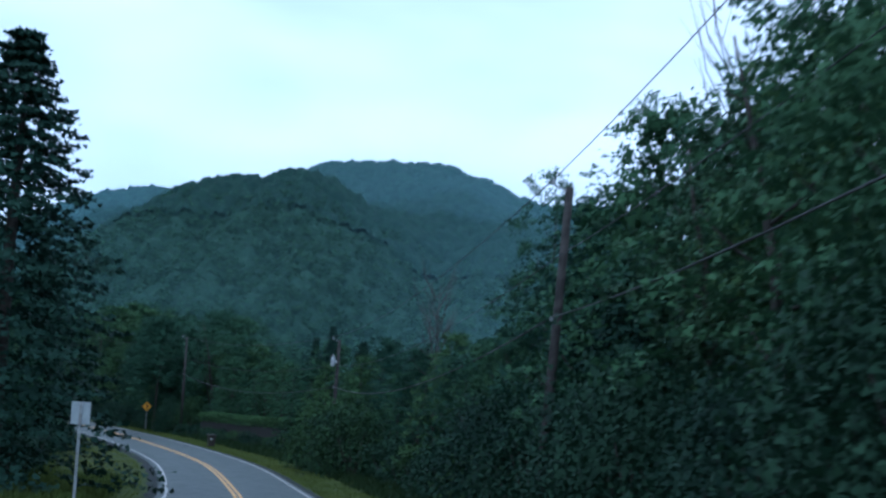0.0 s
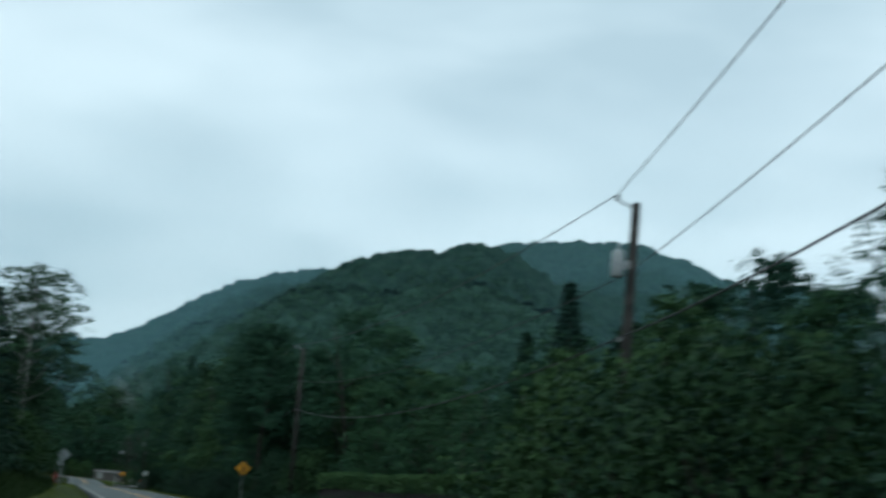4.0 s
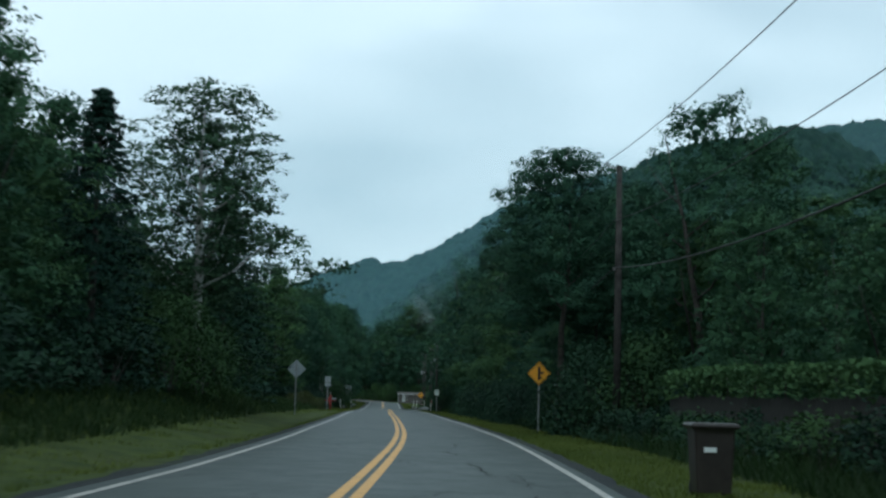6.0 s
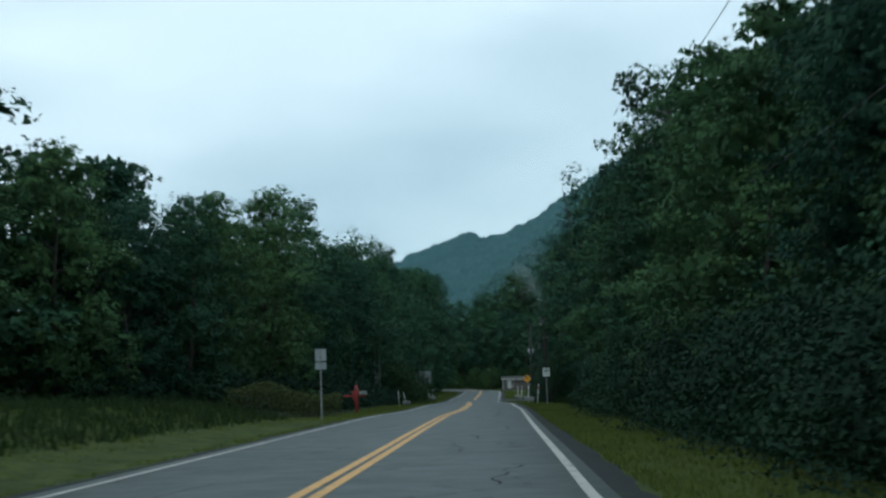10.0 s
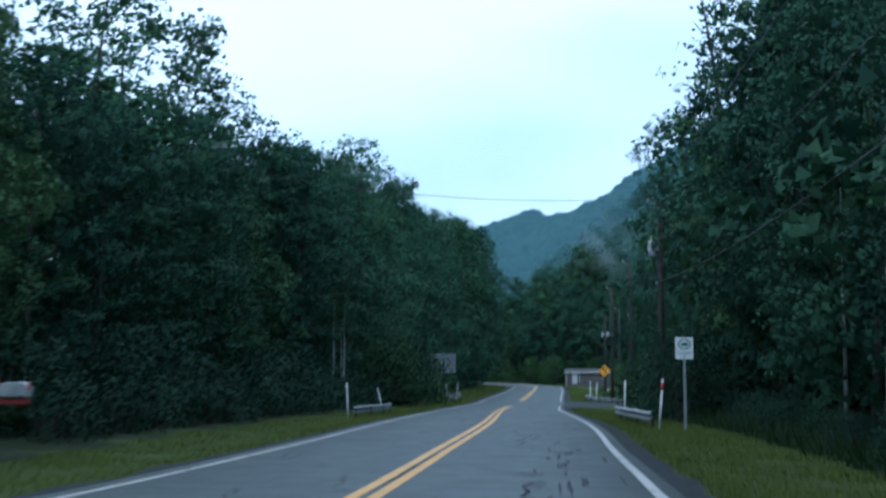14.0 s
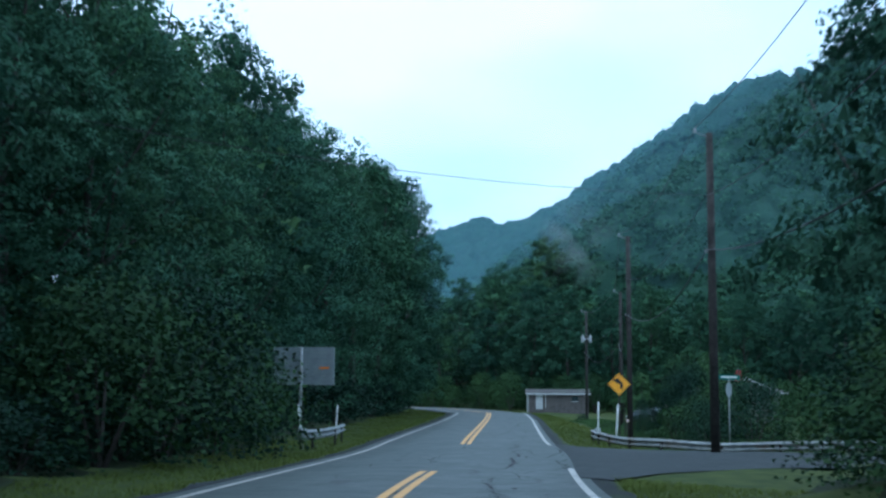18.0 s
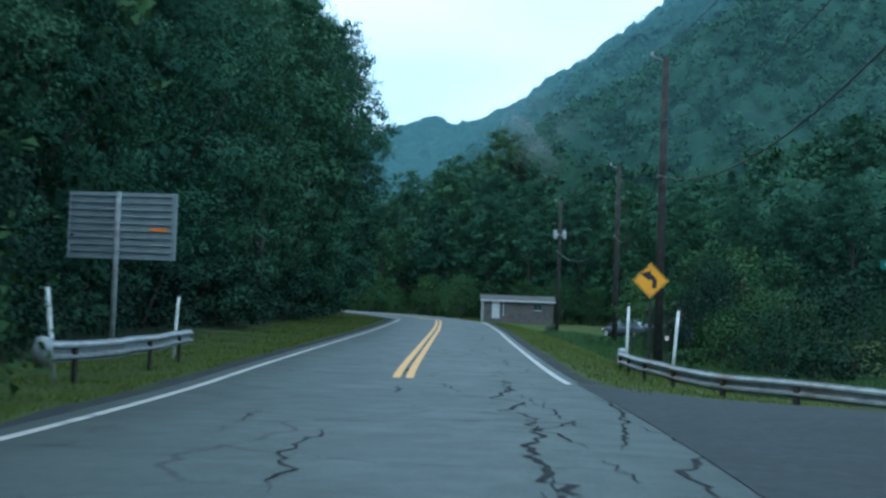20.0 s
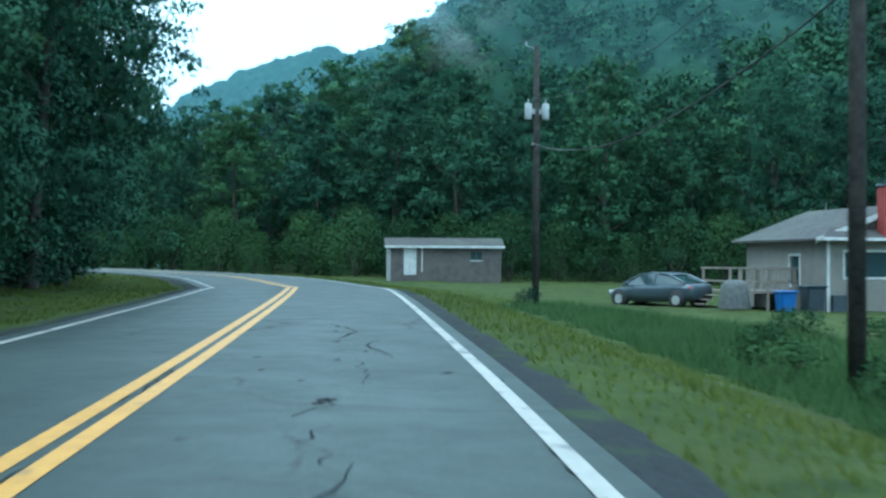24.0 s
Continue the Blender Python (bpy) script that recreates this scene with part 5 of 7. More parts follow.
def warning_sign(s, o, cz, symbol, label, turn=0.0):
    m, dz = place_on_road(s, o, turn)
    cz += dz
    root = thing("warning_sign", m, label, "road sign", "warning signs")
    sign_post(root, cz + 0.45, mat=M_POLE if symbol == "curve" else None)
    panel = part("panel", Geo().prism(diamond(0.54, cz), -0.004, 0.004), M_SIGNY, root, "yellow diamond panel")
    o1, o2 = diamond(0.51, cz), diamond(0.485, cz)
    g = Geo()
    for i in range(4):
        j = (i + 1) % 4
        g.prism([o1[i], o1[j], o2[j], o2[i]], -0.0085, -0.0045)
    part("border", g, M_BLACK, panel, "thin black border")
    g = Geo()
    if symbol == "side_road":
        g.prism([(-0.06, cz - 0.30), (0.05, cz - 0.30), (0.05, cz - 0.02), (0.2, cz - 0.02), (0.2, cz + 0.08), (0.05, cz + 0.08), (0.05, cz + 0.30), (-0.06, cz + 0.30)], -0.0085, -0.0045)
    else:
        arc = [(0.10 - 0.0 * i, cz - 0.22) for i in range(1)] + [(-0.10 + 0.22 * math.cos(radians(a)), cz - 0.06 + 0.20 * math.sin(radians(a))) for a in range(0, 76, 15)]
        g.prism(strip(arc, 0.13), -0.0085, -0.0045)
        g.prism([(-0.30, cz + 0.19), (-0.03, cz + 0.0), (0.0, cz + 0.30)], -0.0085, -0.0045)
    part("symbol", g, M_BLACK, panel, "black symbol")
    part("bolt", Geo().lathe([(0, 0.02), (0.02, 0.015), (0.02, 0)], 8, (0, 0, 0)), M_STEEL, panel, at=pose(0, -0.006, cz + 0.36, 90))
    part("bolt", Geo().lathe([(0, 0.02), (0.02, 0.015), (0.02, 0)], 8, (0, 0, 0)), M_STEEL, panel, at=pose(0, -0.006, cz - 0.4, 90))
    return root


warning_sign(148.5, 6.2, 2.41, "side_road", "yellow diamond side-road warning sign on a steel post")
warning_sign(322.6, 6.7, 2.21, "curve", "yellow diamond curve warning sign before a utility pole")


def sign_back(s, o, top, panels, label, turn=0.0, shape="rect"):
    """A sign seen from behind: bare metal panels behind their post."""
    m, dz = place_on_road(s, o, turn)
    top += dz
    root = thing("road_sign", m, label, "road sign")
    g = Geo()
    g.box(-0.035, -0.05, -0.3, 0.035, -0.012, top + (0.0 if shape == "rect" else -0.1))
    part("post", g, M_STEEL, root, "steel channel post")
    for w, z1, z0 in panels:
        pg = Geo()
        if shape == "rect":
            pg.box(-w / 2, 0, top - z0, w / 2, 0.006, top - z1)
        else:
            pg.prism(diamond(w, top - w), 0.0, 0.006)
        pn = part("panel", pg, M_ALU, root, "bare aluminium back of the panel")
        part("bolt", Geo().box(-0.02, -0.06, top - z0 + 0.12, 0.02, -0.05, top - z0 + 0.16), M_STEEL, pn)
    return root


sign_back(35.3, -4.0, 3.1, [(0.5, 0, 0.6)], "grey back of a rectangular road sign on the verge")
sign_back(165.2, -5.75, 3.2, [(0.54, 0, 1.08)], "grey back of a diamond warning sign on the bank", shape="diamond")
sign_back(209.9, -5.8, 3.05, [(0.5, 0, 0.55), (0.5, 0.6, 0.92)], "pale back of two stacked sign panels on a post")


def transit_sign():
    m, dz = place_on_road(246.9, 5.7)
    top = 2.47 + dz
    root = thing("transit_sign", m, "white and green transit stop sign on a steel post", "road sign")
    sign_post(root, top)
    panel = part("panel", Geo().box(-0.25, -0.004, top - 0.62, 0.25, 0.004, top, 0.002), M_SIGNW, root, "white sign panel")
    g = Geo()
    n = 24
    for i in range(n):
        a, b = 2 * math.pi * i / n, 2 * math.pi * (i + 1) / n
        g.prism([(r * math.cos(t) * 0.98, top - 0.2 + r * math.sin(t) * 0.82) for r, t in ((0.185, a), (0.185, b), (0.145, b), (0.145, a))], -0.009, -0.005)
    part("ring", g, M_SIGNG, panel, "green ring")
    part("bus_symbol", Geo().prism([(-0.09, top - 0.25), (0.10, top - 0.25), (0.11, top - 0.19), (0.05, top - 0.14), (-0.06, top - 0.15), (-0.10, top - 0.2)], -0.009, -0.005), M_SIGNG, panel, "green vehicle symbol")
    cu = bpy.data.curves.new("lettering", "FONT")
    cu.body, cu.size, cu.align_x, cu.extrude = "TRANSIT", 0.105, "CENTER", 0.001
    tmp = new("lettering", cu)
    me = bpy.data.meshes.new_from_object(tmp.evaluated_get(bpy.context.evaluated_depsgraph_get()))
    bpy.data.objects.remove(tmp)
    me.materials.clear()
    me.materials.append(M_SIGNG)
    part("lettering", me, M_SIGNG, panel, "green lettering", at=pose(0, -0.007, top - 0.49, 90))
    part("arrow", Geo().prism([(-0.035, top - 0.56), (0, top - 0.6), (0.035, top - 0.56), (0, top - 0.52)], -0.009, -0.005), M_SIGNG, panel, "green arrow mark")


transit_sign()


def guide_board():
    m, dz = place_on_road(313.4, -6.8, -4)
    top = 3.58 + dz
    root = thing("guide_sign", m, "large road sign seen from behind, ribbed aluminium panels on steel posts", "road sign")
    for x in (0.02,):
        part("post", Geo().tube([(x, -0.12, -0.4), (x, -0.12, top)], 0.065, 10), M_STEEL, root, "round steel post", True)
    back = part("panel", Geo().box(-1.15, 0.02, top - 1.52, 1.35, 0.03, top), M_ALU, root, "flat aluminium sign back")
    for i in range(10):
        z = top - 0.04 - i * 0.158
        g = Geo()
        g.box(-1.12, -0.04, z - 0.05, 1.25, 0.018, z - 0.036)
        g.box(-1.12, -0.04, z - 0.036, 1.25, -0.03, z + 0.0)
        part("rib", g, M_ALU, back)
    part("edge_rail", Geo().box(1.26, -0.05, top - 1.52, 1.35, 0.018, top), M_ALU, back)
    part("edge_rail", Geo().box(-1.15, -0.05, top - 1.52, -1.13, 0.018, top), M_ALU, back)
    part("sticker", Geo().box(0.75, -0.046, top - 0.87, 1.15, -0.041, top - 0.80), M_ORANGE, back, "small orange sticker")


guide_board()


def street_sign():
    m, dz = place_on_road(309.5, 9.6)
    root = thing("street_sign", m, "green street name sign with an oval plate on a thin post", "road sign")
    z = 2.3 + dz
    part("post", Geo().tube([(0, 0.02, -0.3), (0, 0.02, z + 0.1)], 0.025, 8), M_STEEL, root, smooth=True)
    blade = part("blade", Geo().prism([(-0.38, z), (0.42, z - 0.02), (0.42, z + 0.16), (-0.38, z + 0.18)], -0.004, 0.004), M_SIGNG, root, "green name blade")
    part("lettering", Geo().prism([(-0.28, z + 0.06), (0.3, z + 0.05), (0.3, z + 0.11), (-0.28, z + 0.12)], -0.009, -0.005), M_SIGNW, blade, "pale bar of lettering")
    part("plate", Geo().prism([(0.11 * math.cos(2 * math.pi * i / 20), z - 0.38 + 0.27 * math.sin(2 * math.pi * i / 20)) for i in range(20)], -0.004, 0.004), M_ALU, root, "oval grey plate")


street_sign()


# ---------------------------------------------------------------- guard rails
W_BEAM = [(0.03, 0.155), (0.015, 0.145), (0.085, 0.10), (0.085, 0.065), (0.0, 0.03), (0.0, -0.03), (0.085, -0.065), (0.085, -0.10), (0.015, -0.145), (0.03, -0.155)]


def guard_rail(points, post_gap, side, label, top=0.68, ends=True):
    """A W-beam along points (s, o), bulging towards side (-1: to the left), on steel posts."""
    pts = [at_road(s, o) for s, o in points]
    pts = [Vector((p.x, p.y, max(ground_z(p.x, p.y), -9) + top - 0.155)) for p in pts]
    fine = []
    arr = spline([tuple(p) for p in pts], 0.6)
    fine = [Vector(p) for p in arr]
    root = thing("guard_rail", Matrix.Translation(fine[0]), label, "guard rail", "guard rails")
    base = fine[0].copy()
    g = Geo()
    rows = []
    for i, p in enumerate(fine):
        d = fine[min(i + 1, len(fine) - 1)] - fine[max(i - 1, 0)]
        nrm = Vector((d.y, -d.x, 0)).normalized() * side
        dip = 0.02 * math.sin(i * 0.9) + (0.03 if i % 9 == 4 else 0)
        rows.append([tuple(p - base + nrm * (a + 0.02) + Vector((0, 0, b - dip * 0.5))) for a, b in W_BEAM])
    for r in rows:
        g.v += r
    m = len(W_BEAM)
    g.f += [(i * m + j, i * m + j + 1, (i + 1) * m + j + 1, (i + 1) * m + j) for i in range(len(rows) - 1) for j in range(m - 1)]
    beam = part("beam", g, M_STEEL, root, "galvanised W-beam, bent and rusty in places")
    md = beam.modifiers.new("thick", "SOLIDIFY")
    md.thickness = 0.008
    step = max(2, int(post_gap / 0.6))
    for i in range(1, len(fine), step):
        p = fine[i] - base
        d = fine[min(i + 1, len(fine) - 1)] - fine[i - 1]
        a = math.degrees(math.atan2(d.y, d.x))
        part("post", Geo().box(-0.05, -0.03 - 0.06, -1.0, 0.05, 0.03 - 0.06, 0.05), M_POLE, root, at=pose(*p, 0, 0, a))
    if ends:
        p = fine[0] - base
        d = fine[1] - fine[0]
        a = math.degrees(math.atan2(d.y, d.x))
        part("end_shoe", Geo().tube([(-0.1, 0, -0.22), (-0.16, 0, 0), (-0.1, 0, 0.2)], [0.12, 0.16, 0.12], 10), M_STEEL, root, "flared end piece", True, at=pose(*p, 0, 0, a))
    return fine


def delineator(p, h, lean, label, red=False):
    root = thing("delineator_post", pose(p.x, p.y, ground_z(p.x, p.y), lean[0], lean[1], heading(270)), label, "marker post", "delineator posts")
    part("post", Geo().tube([(0, 0, -0.2), (0, 0, h)], 0.034, 10), M_POSTW, root, "white tube", True)
    if red:
        part("band", Geo().tube([(0, 0, h * 0.78), (0, 0, h * 0.93)], 0.037, 10), M_POSTR, root, "red band", True)
    part("cap", Geo().tube([(0, 0, h), (0, 0, h + 0.05)], 0.039, 10), M_BLACK, root, "dark cap", True)


f1 = guard_rail([(246.8, 4.8), (250, 4.65), (255, 4.6), (260.3, 4.75)], 3.6, -1, "bent steel guard rail on the verge before the culvert", 0.52, False)
delineator(f1[1] + Vector((0.25, 0, 0)), 1.45, (0, 5), "leaning white marker post with a red band by the guard rail", True)
delineator(f1[-2] + Vector((0.25, 0, 0)), 1.5, (0, 2), "white marker post at the far end of the guard rail")
f2 = guard_rail([(260.5, -5.6), (265, -5.4), (269, -5.3), (273.5, -5.4)], 3.6, 1, "weathered steel guard rail on the inner verge", 0.5, False)
delineator(f2[1] - Vector((0.3, 0, 0)), 1.4, (0, -3), "white marker post at the near end of the weathered guard rail")
delineator(f2[-2] - Vector((0.3, 0, 0)), 1.3, (0, -13), "tilted white post at the far end of the guard rail")
f3 = guard_rail([(303.2, -5.15), (305, -4.9), (308, -4.75), (313.5, -5.1)], 3.6, 1, "short steel guard rail below the large sign")
delineator(f3[1] - Vector((0.3, 0, 0)), 1.5, (0, -7), "tilted white marker post by the short guard rail")
delineator(f3[-2] - Vector((0.3, 0, 0)), 1.4, (0, 3), "white marker post at the end of the short guard rail")
f4 = guard_rail([(318.5, 5.4), (315, 5.0), (311.2, 5.1), (308.2, 5.6), (306, 6.7), (304.9, 8.5), (304.4, 12), (304.2, 18), (304.2, 26)], 1.9, 1, "curved steel guard rail round the corner of the side road", 0.46)
delineator(at_road(317.4, 5.35), 1.65, (0, 1), "white marker post behind the curved guard rail")
delineator(at_road(312.5, 5.7), 1.6, (0, 4), "leaning white marker post behind the curved guard rail")

# small reflectors
for s, o, z in ((318.5, -12.0, 2.2), (320.6, 6.9, 1.15)):
    p = at_road(s, o)
    r = thing("reflector", pose(p.x, p.y, ground_z(p.x, p.y), 0, 0, heading(s)), "small roadside reflector on a thin stake", "reflector")
    part("stake", Geo().box(-0.02, 0, -0.2, 0.02, 0.02, z + 0.1), M_POLE, r)
    part("lens", Geo().box(-0.05, -0.012, z, 0.05, -0.002, z + 0.12, 0.004), M_ORANGE if o < 0 else M_REFLECT, r)


# ---------------------------------------------------------------- mailbox, bin, hedges
def mailbox():
    m, dz = place_on_road(228.6, -6.4)
    root = thing("mailbox", m, "grey metal mailbox on a carved red wooden post with cross arms", "mailbox")
    part("post", Geo().tube([(0, 0, -0.2), (0.03, 0, 0.5), (-0.05, 0, 0.9), (0.03, 0, 1.3), (-0.02, 0, 1.65)], [0.07, 0.10, 0.15, 0.13, 0.05], 10), M_RED, root, "red carved post", True)
    part("cross_arm", Geo().box(-0.75, -0.04, 0.98, 0.62, 0.04, 1.08, 0.015), M_RED, root, "red cross arm")
    part("fin", Geo().prism([(-0.12, 1.05), (-0.3, 1.3), (-0.24, 1.33), (-0.05, 1.2)], -0.03, 0.03), M_RED, root, "red wooden fin")
    part("pin", Geo().tube([(0.0, 0, 1.6), (0.02, 0, 1.95)], 0.022, 6), M_STEEL, root, "pale rod")
    box = part("box", Geo().prism([(0.2, 1.1), (0.62, 1.1), (0.62, 1.22), (0.58, 1.29), (0.5, 1.32), (0.32, 1.32), (0.24, 1.29), (0.2, 1.22)], -0.12, 0.14), M_TRANSF, root, "grey rounded metal box")
    part("door", Geo().box(0.22, -0.135, 1.12, 0.6, -0.122, 1.3, 0.004), M_STEEL, box)
    part("flag", Geo().box(0.622, -0.05, 1.2, 0.632, 0.05, 1.32), M_RED, box)


mailbox()


def wheelie_bin(m, mat, label, wide=0.6, high=0.95):
    root = thing("trash_bin", m, label, "trash bin")
    w, b = wide / 2, wide / 2 * 0.82
    g = Geo()
    k = 0
    for z, r in ((0.06, b), (0.4, b * 1.08), (high - 0.06, w * 0.96), (high, w)):
        g.v += [(x * r, y * r, z) for x, y in ((-1, -0.9), (-0.9, -1), (0.9, -1), (1, -0.9), (1, 0.9), (0.9, 1), (-0.9, 1), (-1, 0.9))]
    for i in range(3):
        g.f += [(8 * i + j, 8 * i + (j + 1) % 8, 8 * i + 8 + (j + 1) % 8, 8 * i + 8 + j) for j in range(8)]
    g.f.append(tuple(reversed(range(8))))
    part("body", g, mat, root)
    lid = part("lid", Geo().box(-w - 0.05, -w - 0.06, high + 0.004, w + 0.05, w + 0.05, high + 0.09, 0.03), mat, root)
    part("handle", Geo().tube([(-w * 0.7, w + 0.1, high + 0.03), (w * 0.7, w + 0.1, high + 0.03)], 0.018, 6), mat, lid)
    for x in (-w * 0.75, w * 0.75):
        part("wheel", Geo().tube([(x - 0.03, w * 0.8, 0.1), (x + 0.03, w * 0.8, 0.1)], 0.1, 12), M_CABLE, root)
    return root


p = at_road(109.7, 4.95)
bin_ = wheelie_bin(pose(p.x, p.y, ground_z(p.x, p.y) + 0.02, 0, 0, heading(109.7)), M_BROWNBIN, "dark brown wheeled trash bin at the edge of the road")
part("label_plate", Geo().box(-0.16, -0.297, 0.63, 0.02, -0.288, 0.70), M_SIGNW, bin_, "white sticker with a bar of lettering")


def leafy_block(rng, points, width, z0, z1, n, leaf, wobble=0.15):
    """Leaves filling a hedge along points."""
    pts = [Vector(p) for p in points]
    seg = rng.integers(0, len(pts) - 1, n)
    u = rng.uniform(0, 1, n)
    a = np.array([tuple(p) for p in pts])
    c = a[seg] * (1 - u)[:, None] + a[seg + 1] * u[:, None]
    d = a[seg + 1] - a[seg]
    nrm = np.stack([-d[:, 1], d[:, 0], 0 * d[:, 0]], 1)
    nrm /= np.linalg.norm(nrm, axis=1)[:, None]
    v = rng.uniform(-1, 1, n)
    h = rng.uniform(0, 1, n) ** 0.6
    edge = rng.uniform(size=n) < 0.45
    v = np.where(edge, np.sign(v) * rng.uniform(0.85, 1.0, n), v)
    h = np.where(~edge, rng.uniform(0.85, 1.0, n), h)
    round_ = np.where(h > 0.8, 1 - (h - 0.8) * 1.2, 1)
    c = c + nrm * (v * width / 2 * round_)[:, None]
    c[:, 2] += z0 + (z1 - z0) * h + wobble * np.sin(c[:, 0] * 1.7 + c[:, 1])
    return leaves_at(rng, c, 0.07, leaf)


def hedge(name, line_, width, z0, z1, n, leaf, mat, label, core=True):
    rng = np.random.default_rng(len(line_) * 7 + n)
    pts = []
    for s, o in line_:
        q = at_road(s, o)
        pts.append((q.x, q.y, ground_z(q.x, q.y)))
    root = thing(name, Matrix(), label, "hedge")
    part("foliage", leaves("foliage", leafy_block(rng, pts, width, z0, z1, n, leaf), mat), mat, root)
    for a, b in zip(pts[:-1], pts[1:]):
        for k in range(3):
            q = Vector(a).lerp(Vector(b), k / 3)
            g = Geo().tube([q - Vector((0, 0, 0.1)), q + Vector((0.08, 0.05, (z0 + z1) / 2)), q + Vector((-0.1, 0.1, z1 - 0.2))], [0.03, 0.025, 0.01], 5)
            part("stem", g, M_BARK, root)
    return pts


hp = hedge("clipped_hedge", [(112, 12.4), (118, 11.6), (124, 10.7), (130, 9.8), (134, 9.4)], 1.3, 1.75, 2.65, 9000, 0.16, M_LEAF2, "long clipped green hedge with a flat top above a dark fence")
M_DARKBOARD = surface("dark_boards", (0.010, 0.011, 0.010), (0.026, 0.026, 0.022), scale=4, rough=0.9, bump=0.4)
root = thing("board_fence", Matrix(), "dark weathered board fence below the clipped hedge", "fence")
for (a, b) in zip(hp[:-1], hp[1:]):
    a, b = Vector(a), Vector(b)
    d = (b - a).normalized()
    n = int((b - a).length / 0.2)
    ang = math.degrees(math.atan2(d.y, d.x))
    for k in range(n):
        q = a.lerp(b, (k + 0.5) / n) + Vector((d.y, -d.x, 0)) * -0.45
        part("board", Geo().box(-0.09, -0.012, -0.1, 0.09, 0.012, 1.7 + 0.03 * math.sin(k * 2.3), 0.004), M_DARKBOARD, root, at=pose(*q, 0, 0, ang))
M_VINE = foliage("vine_leaves", (0.022, 0.036, 0.016), (0.066, 0.082, 0.030), size=0.7, island=0.4)
hedge("planted_bank", [(205, -8.2), (210, -7.9), (216, -7.7), (222, -7.8), (227.4, -8.1)], 1.9, 0.0, 1.15, 15000, 0.10, M_VINE, "low overgrown hedge of olive vines beside the verge")
hedge("lawn_mound", [(232, -10.5), (238, -10.8), (243, -11.5)], 3.0, 0.0, 0.75, 5000, 0.14, M_WEED, "low grassy mound behind the gravel drive")

# ---------------------------------------------------------------- birches and dead trees
BIRCH = Kind(broadleaf("birch_tree", 51, M_BIRCHLEAF, 105, 150, 0.11, width=0.27, base=0.27, trunk=M_BIRCHBARK, open_crown=0.05, limbs=10, bough=0.62, label="tall birch with pale trunk and airy crown on the bank"))
p = at_road(146, -8.6)
BIRCH.put(p.x, p.y, 13.6, 40, 1.3)
p = at_road(148.5, -9.4)
BIRCH.put(p.x, p.y, 12.4, 160, 1.0, label="smaller birch with thin foliage behind the tall one")
SLIM = Kind(broadleaf("slim_birch", 52, M_BIRCHLEAF, 30, 80, 0.17, width=0.15, base=0.55, trunk=M_BIRCHBARK, open_crown=0.2, limbs=6, bough=0.6, label="slim white birch trunk at the forest edge"))
for s, o, h in ((241, 9.8, 9.5), (237.5, 9.9, 9.0), (247, 10.2, 8.5), (278.2, -9.0, 6.6), (279.4, -8.6, 7.2), (280.6, -8.9, 6.2)):
    p = at_road(s, o)
    SLIM.put(p.x, p.y, h, s * 50, 0.55, label="slim white birch with bare lower trunk at the forest edge")


def dead_tree(s, o, h, seed):
    rng = np.random.default_rng(seed)
    p = at_road(s, o)
    root = thing("dead_tree", pose(p.x, p.y, ground_z(p.x, p.y), 0, 0, seed * 40), "bare grey dead tree with upright branches above the leafy trees", "tree")
    g = trunk_geo(rng, h, 0.13, 6, 0.03, 0.5, 0.22)
    part("trunk", g, M_BARK, root, smooth=True)
    for k in range(14):
        a, u = k * 2.4, rng.uniform(0.55, 0.92)
        b = Vector((math.cos(a) * 0.1, math.sin(a) * 0.1, h * u))
        L = h * rng.uniform(0.14, 0.26)
        d = Vector((math.cos(a) * 0.45, math.sin(a) * 0.45, 1))
        gg = Geo().tube([b, b + d * L * 0.5 + Vector((math.cos(a), math.sin(a), 0)) * 0.1 * L, b + d * L], [0.03, 0.02, 0.006], 5)
        gg.tube([b + d * L * 0.5, b + d * L * 0.5 + Vector((math.cos(a + 1), math.sin(a + 1), 1.4)) * L * 0.3], [0.015, 0.004], 4)
        part("branch", gg, M_BARK, root)


dead_tree(40, 15.5, 17.0, 3)
dead_tree(75, 12.5, 13.0, 5)
dead_tree(78, 13.5, 12.0, 8)


# ---------------------------------------------------------------- the yard: shed, car, house
M_SHED = surface("shed_boards", (0.055, 0.050, 0.047), (0.10, 0.092, 0.086), scale=2.5, rough=0.85, c3=(0.10, 0.09, 0.08), scale3=0.7, bump=0.3)
M_SHEDEND = surface("shed_pale", (0.22, 0.235, 0.23), (0.30, 0.31, 0.30), scale=3, rough=0.8, c3=(0.2, 0.2, 0.18), scale3=0.8)
M_SHINGLE = surface("roof_shingle", (0.036, 0.034, 0.033), (0.068, 0.062, 0.060), scale=3.5, rough=0.9, c3=(0.07, 0.075, 0.06), scale3=0.5, bump=0.5)
M_CURTAIN = surface("curtain_cloth", (0.16, 0.26, 0.25), (0.22, 0.32, 0.31), scale=6, rough=0.9, bump=0.1)
M_COVER = surface("canvas_cover", (0.07, 0.075, 0.075), (0.12, 0.125, 0.12), scale=5, rough=0.9, bump=0.5)
M_SIDING = surface("house_siding", (0.135, 0.13, 0.115), (0.185, 0.176, 0.155), scale=2, rough=0.75, c3=(0.15, 0.145, 0.125), scale3=0.5, bump=0.1)
M_TRIM = surface("white_trim", (0.36, 0.37, 0.37), (0.48, 0.49, 0.48), scale=4, rough=0.6, bump=0.05)
M_GLASS = shader("window_glass", (0.03, 0.05, 0.055), 0.06, 0, 0.8)
M_CHIMNEY = surface("chimney_brick", (0.19, 0.030, 0.028), (0.27, 0.048, 0.040), scale=7, rough=0.85, bump=0.4)
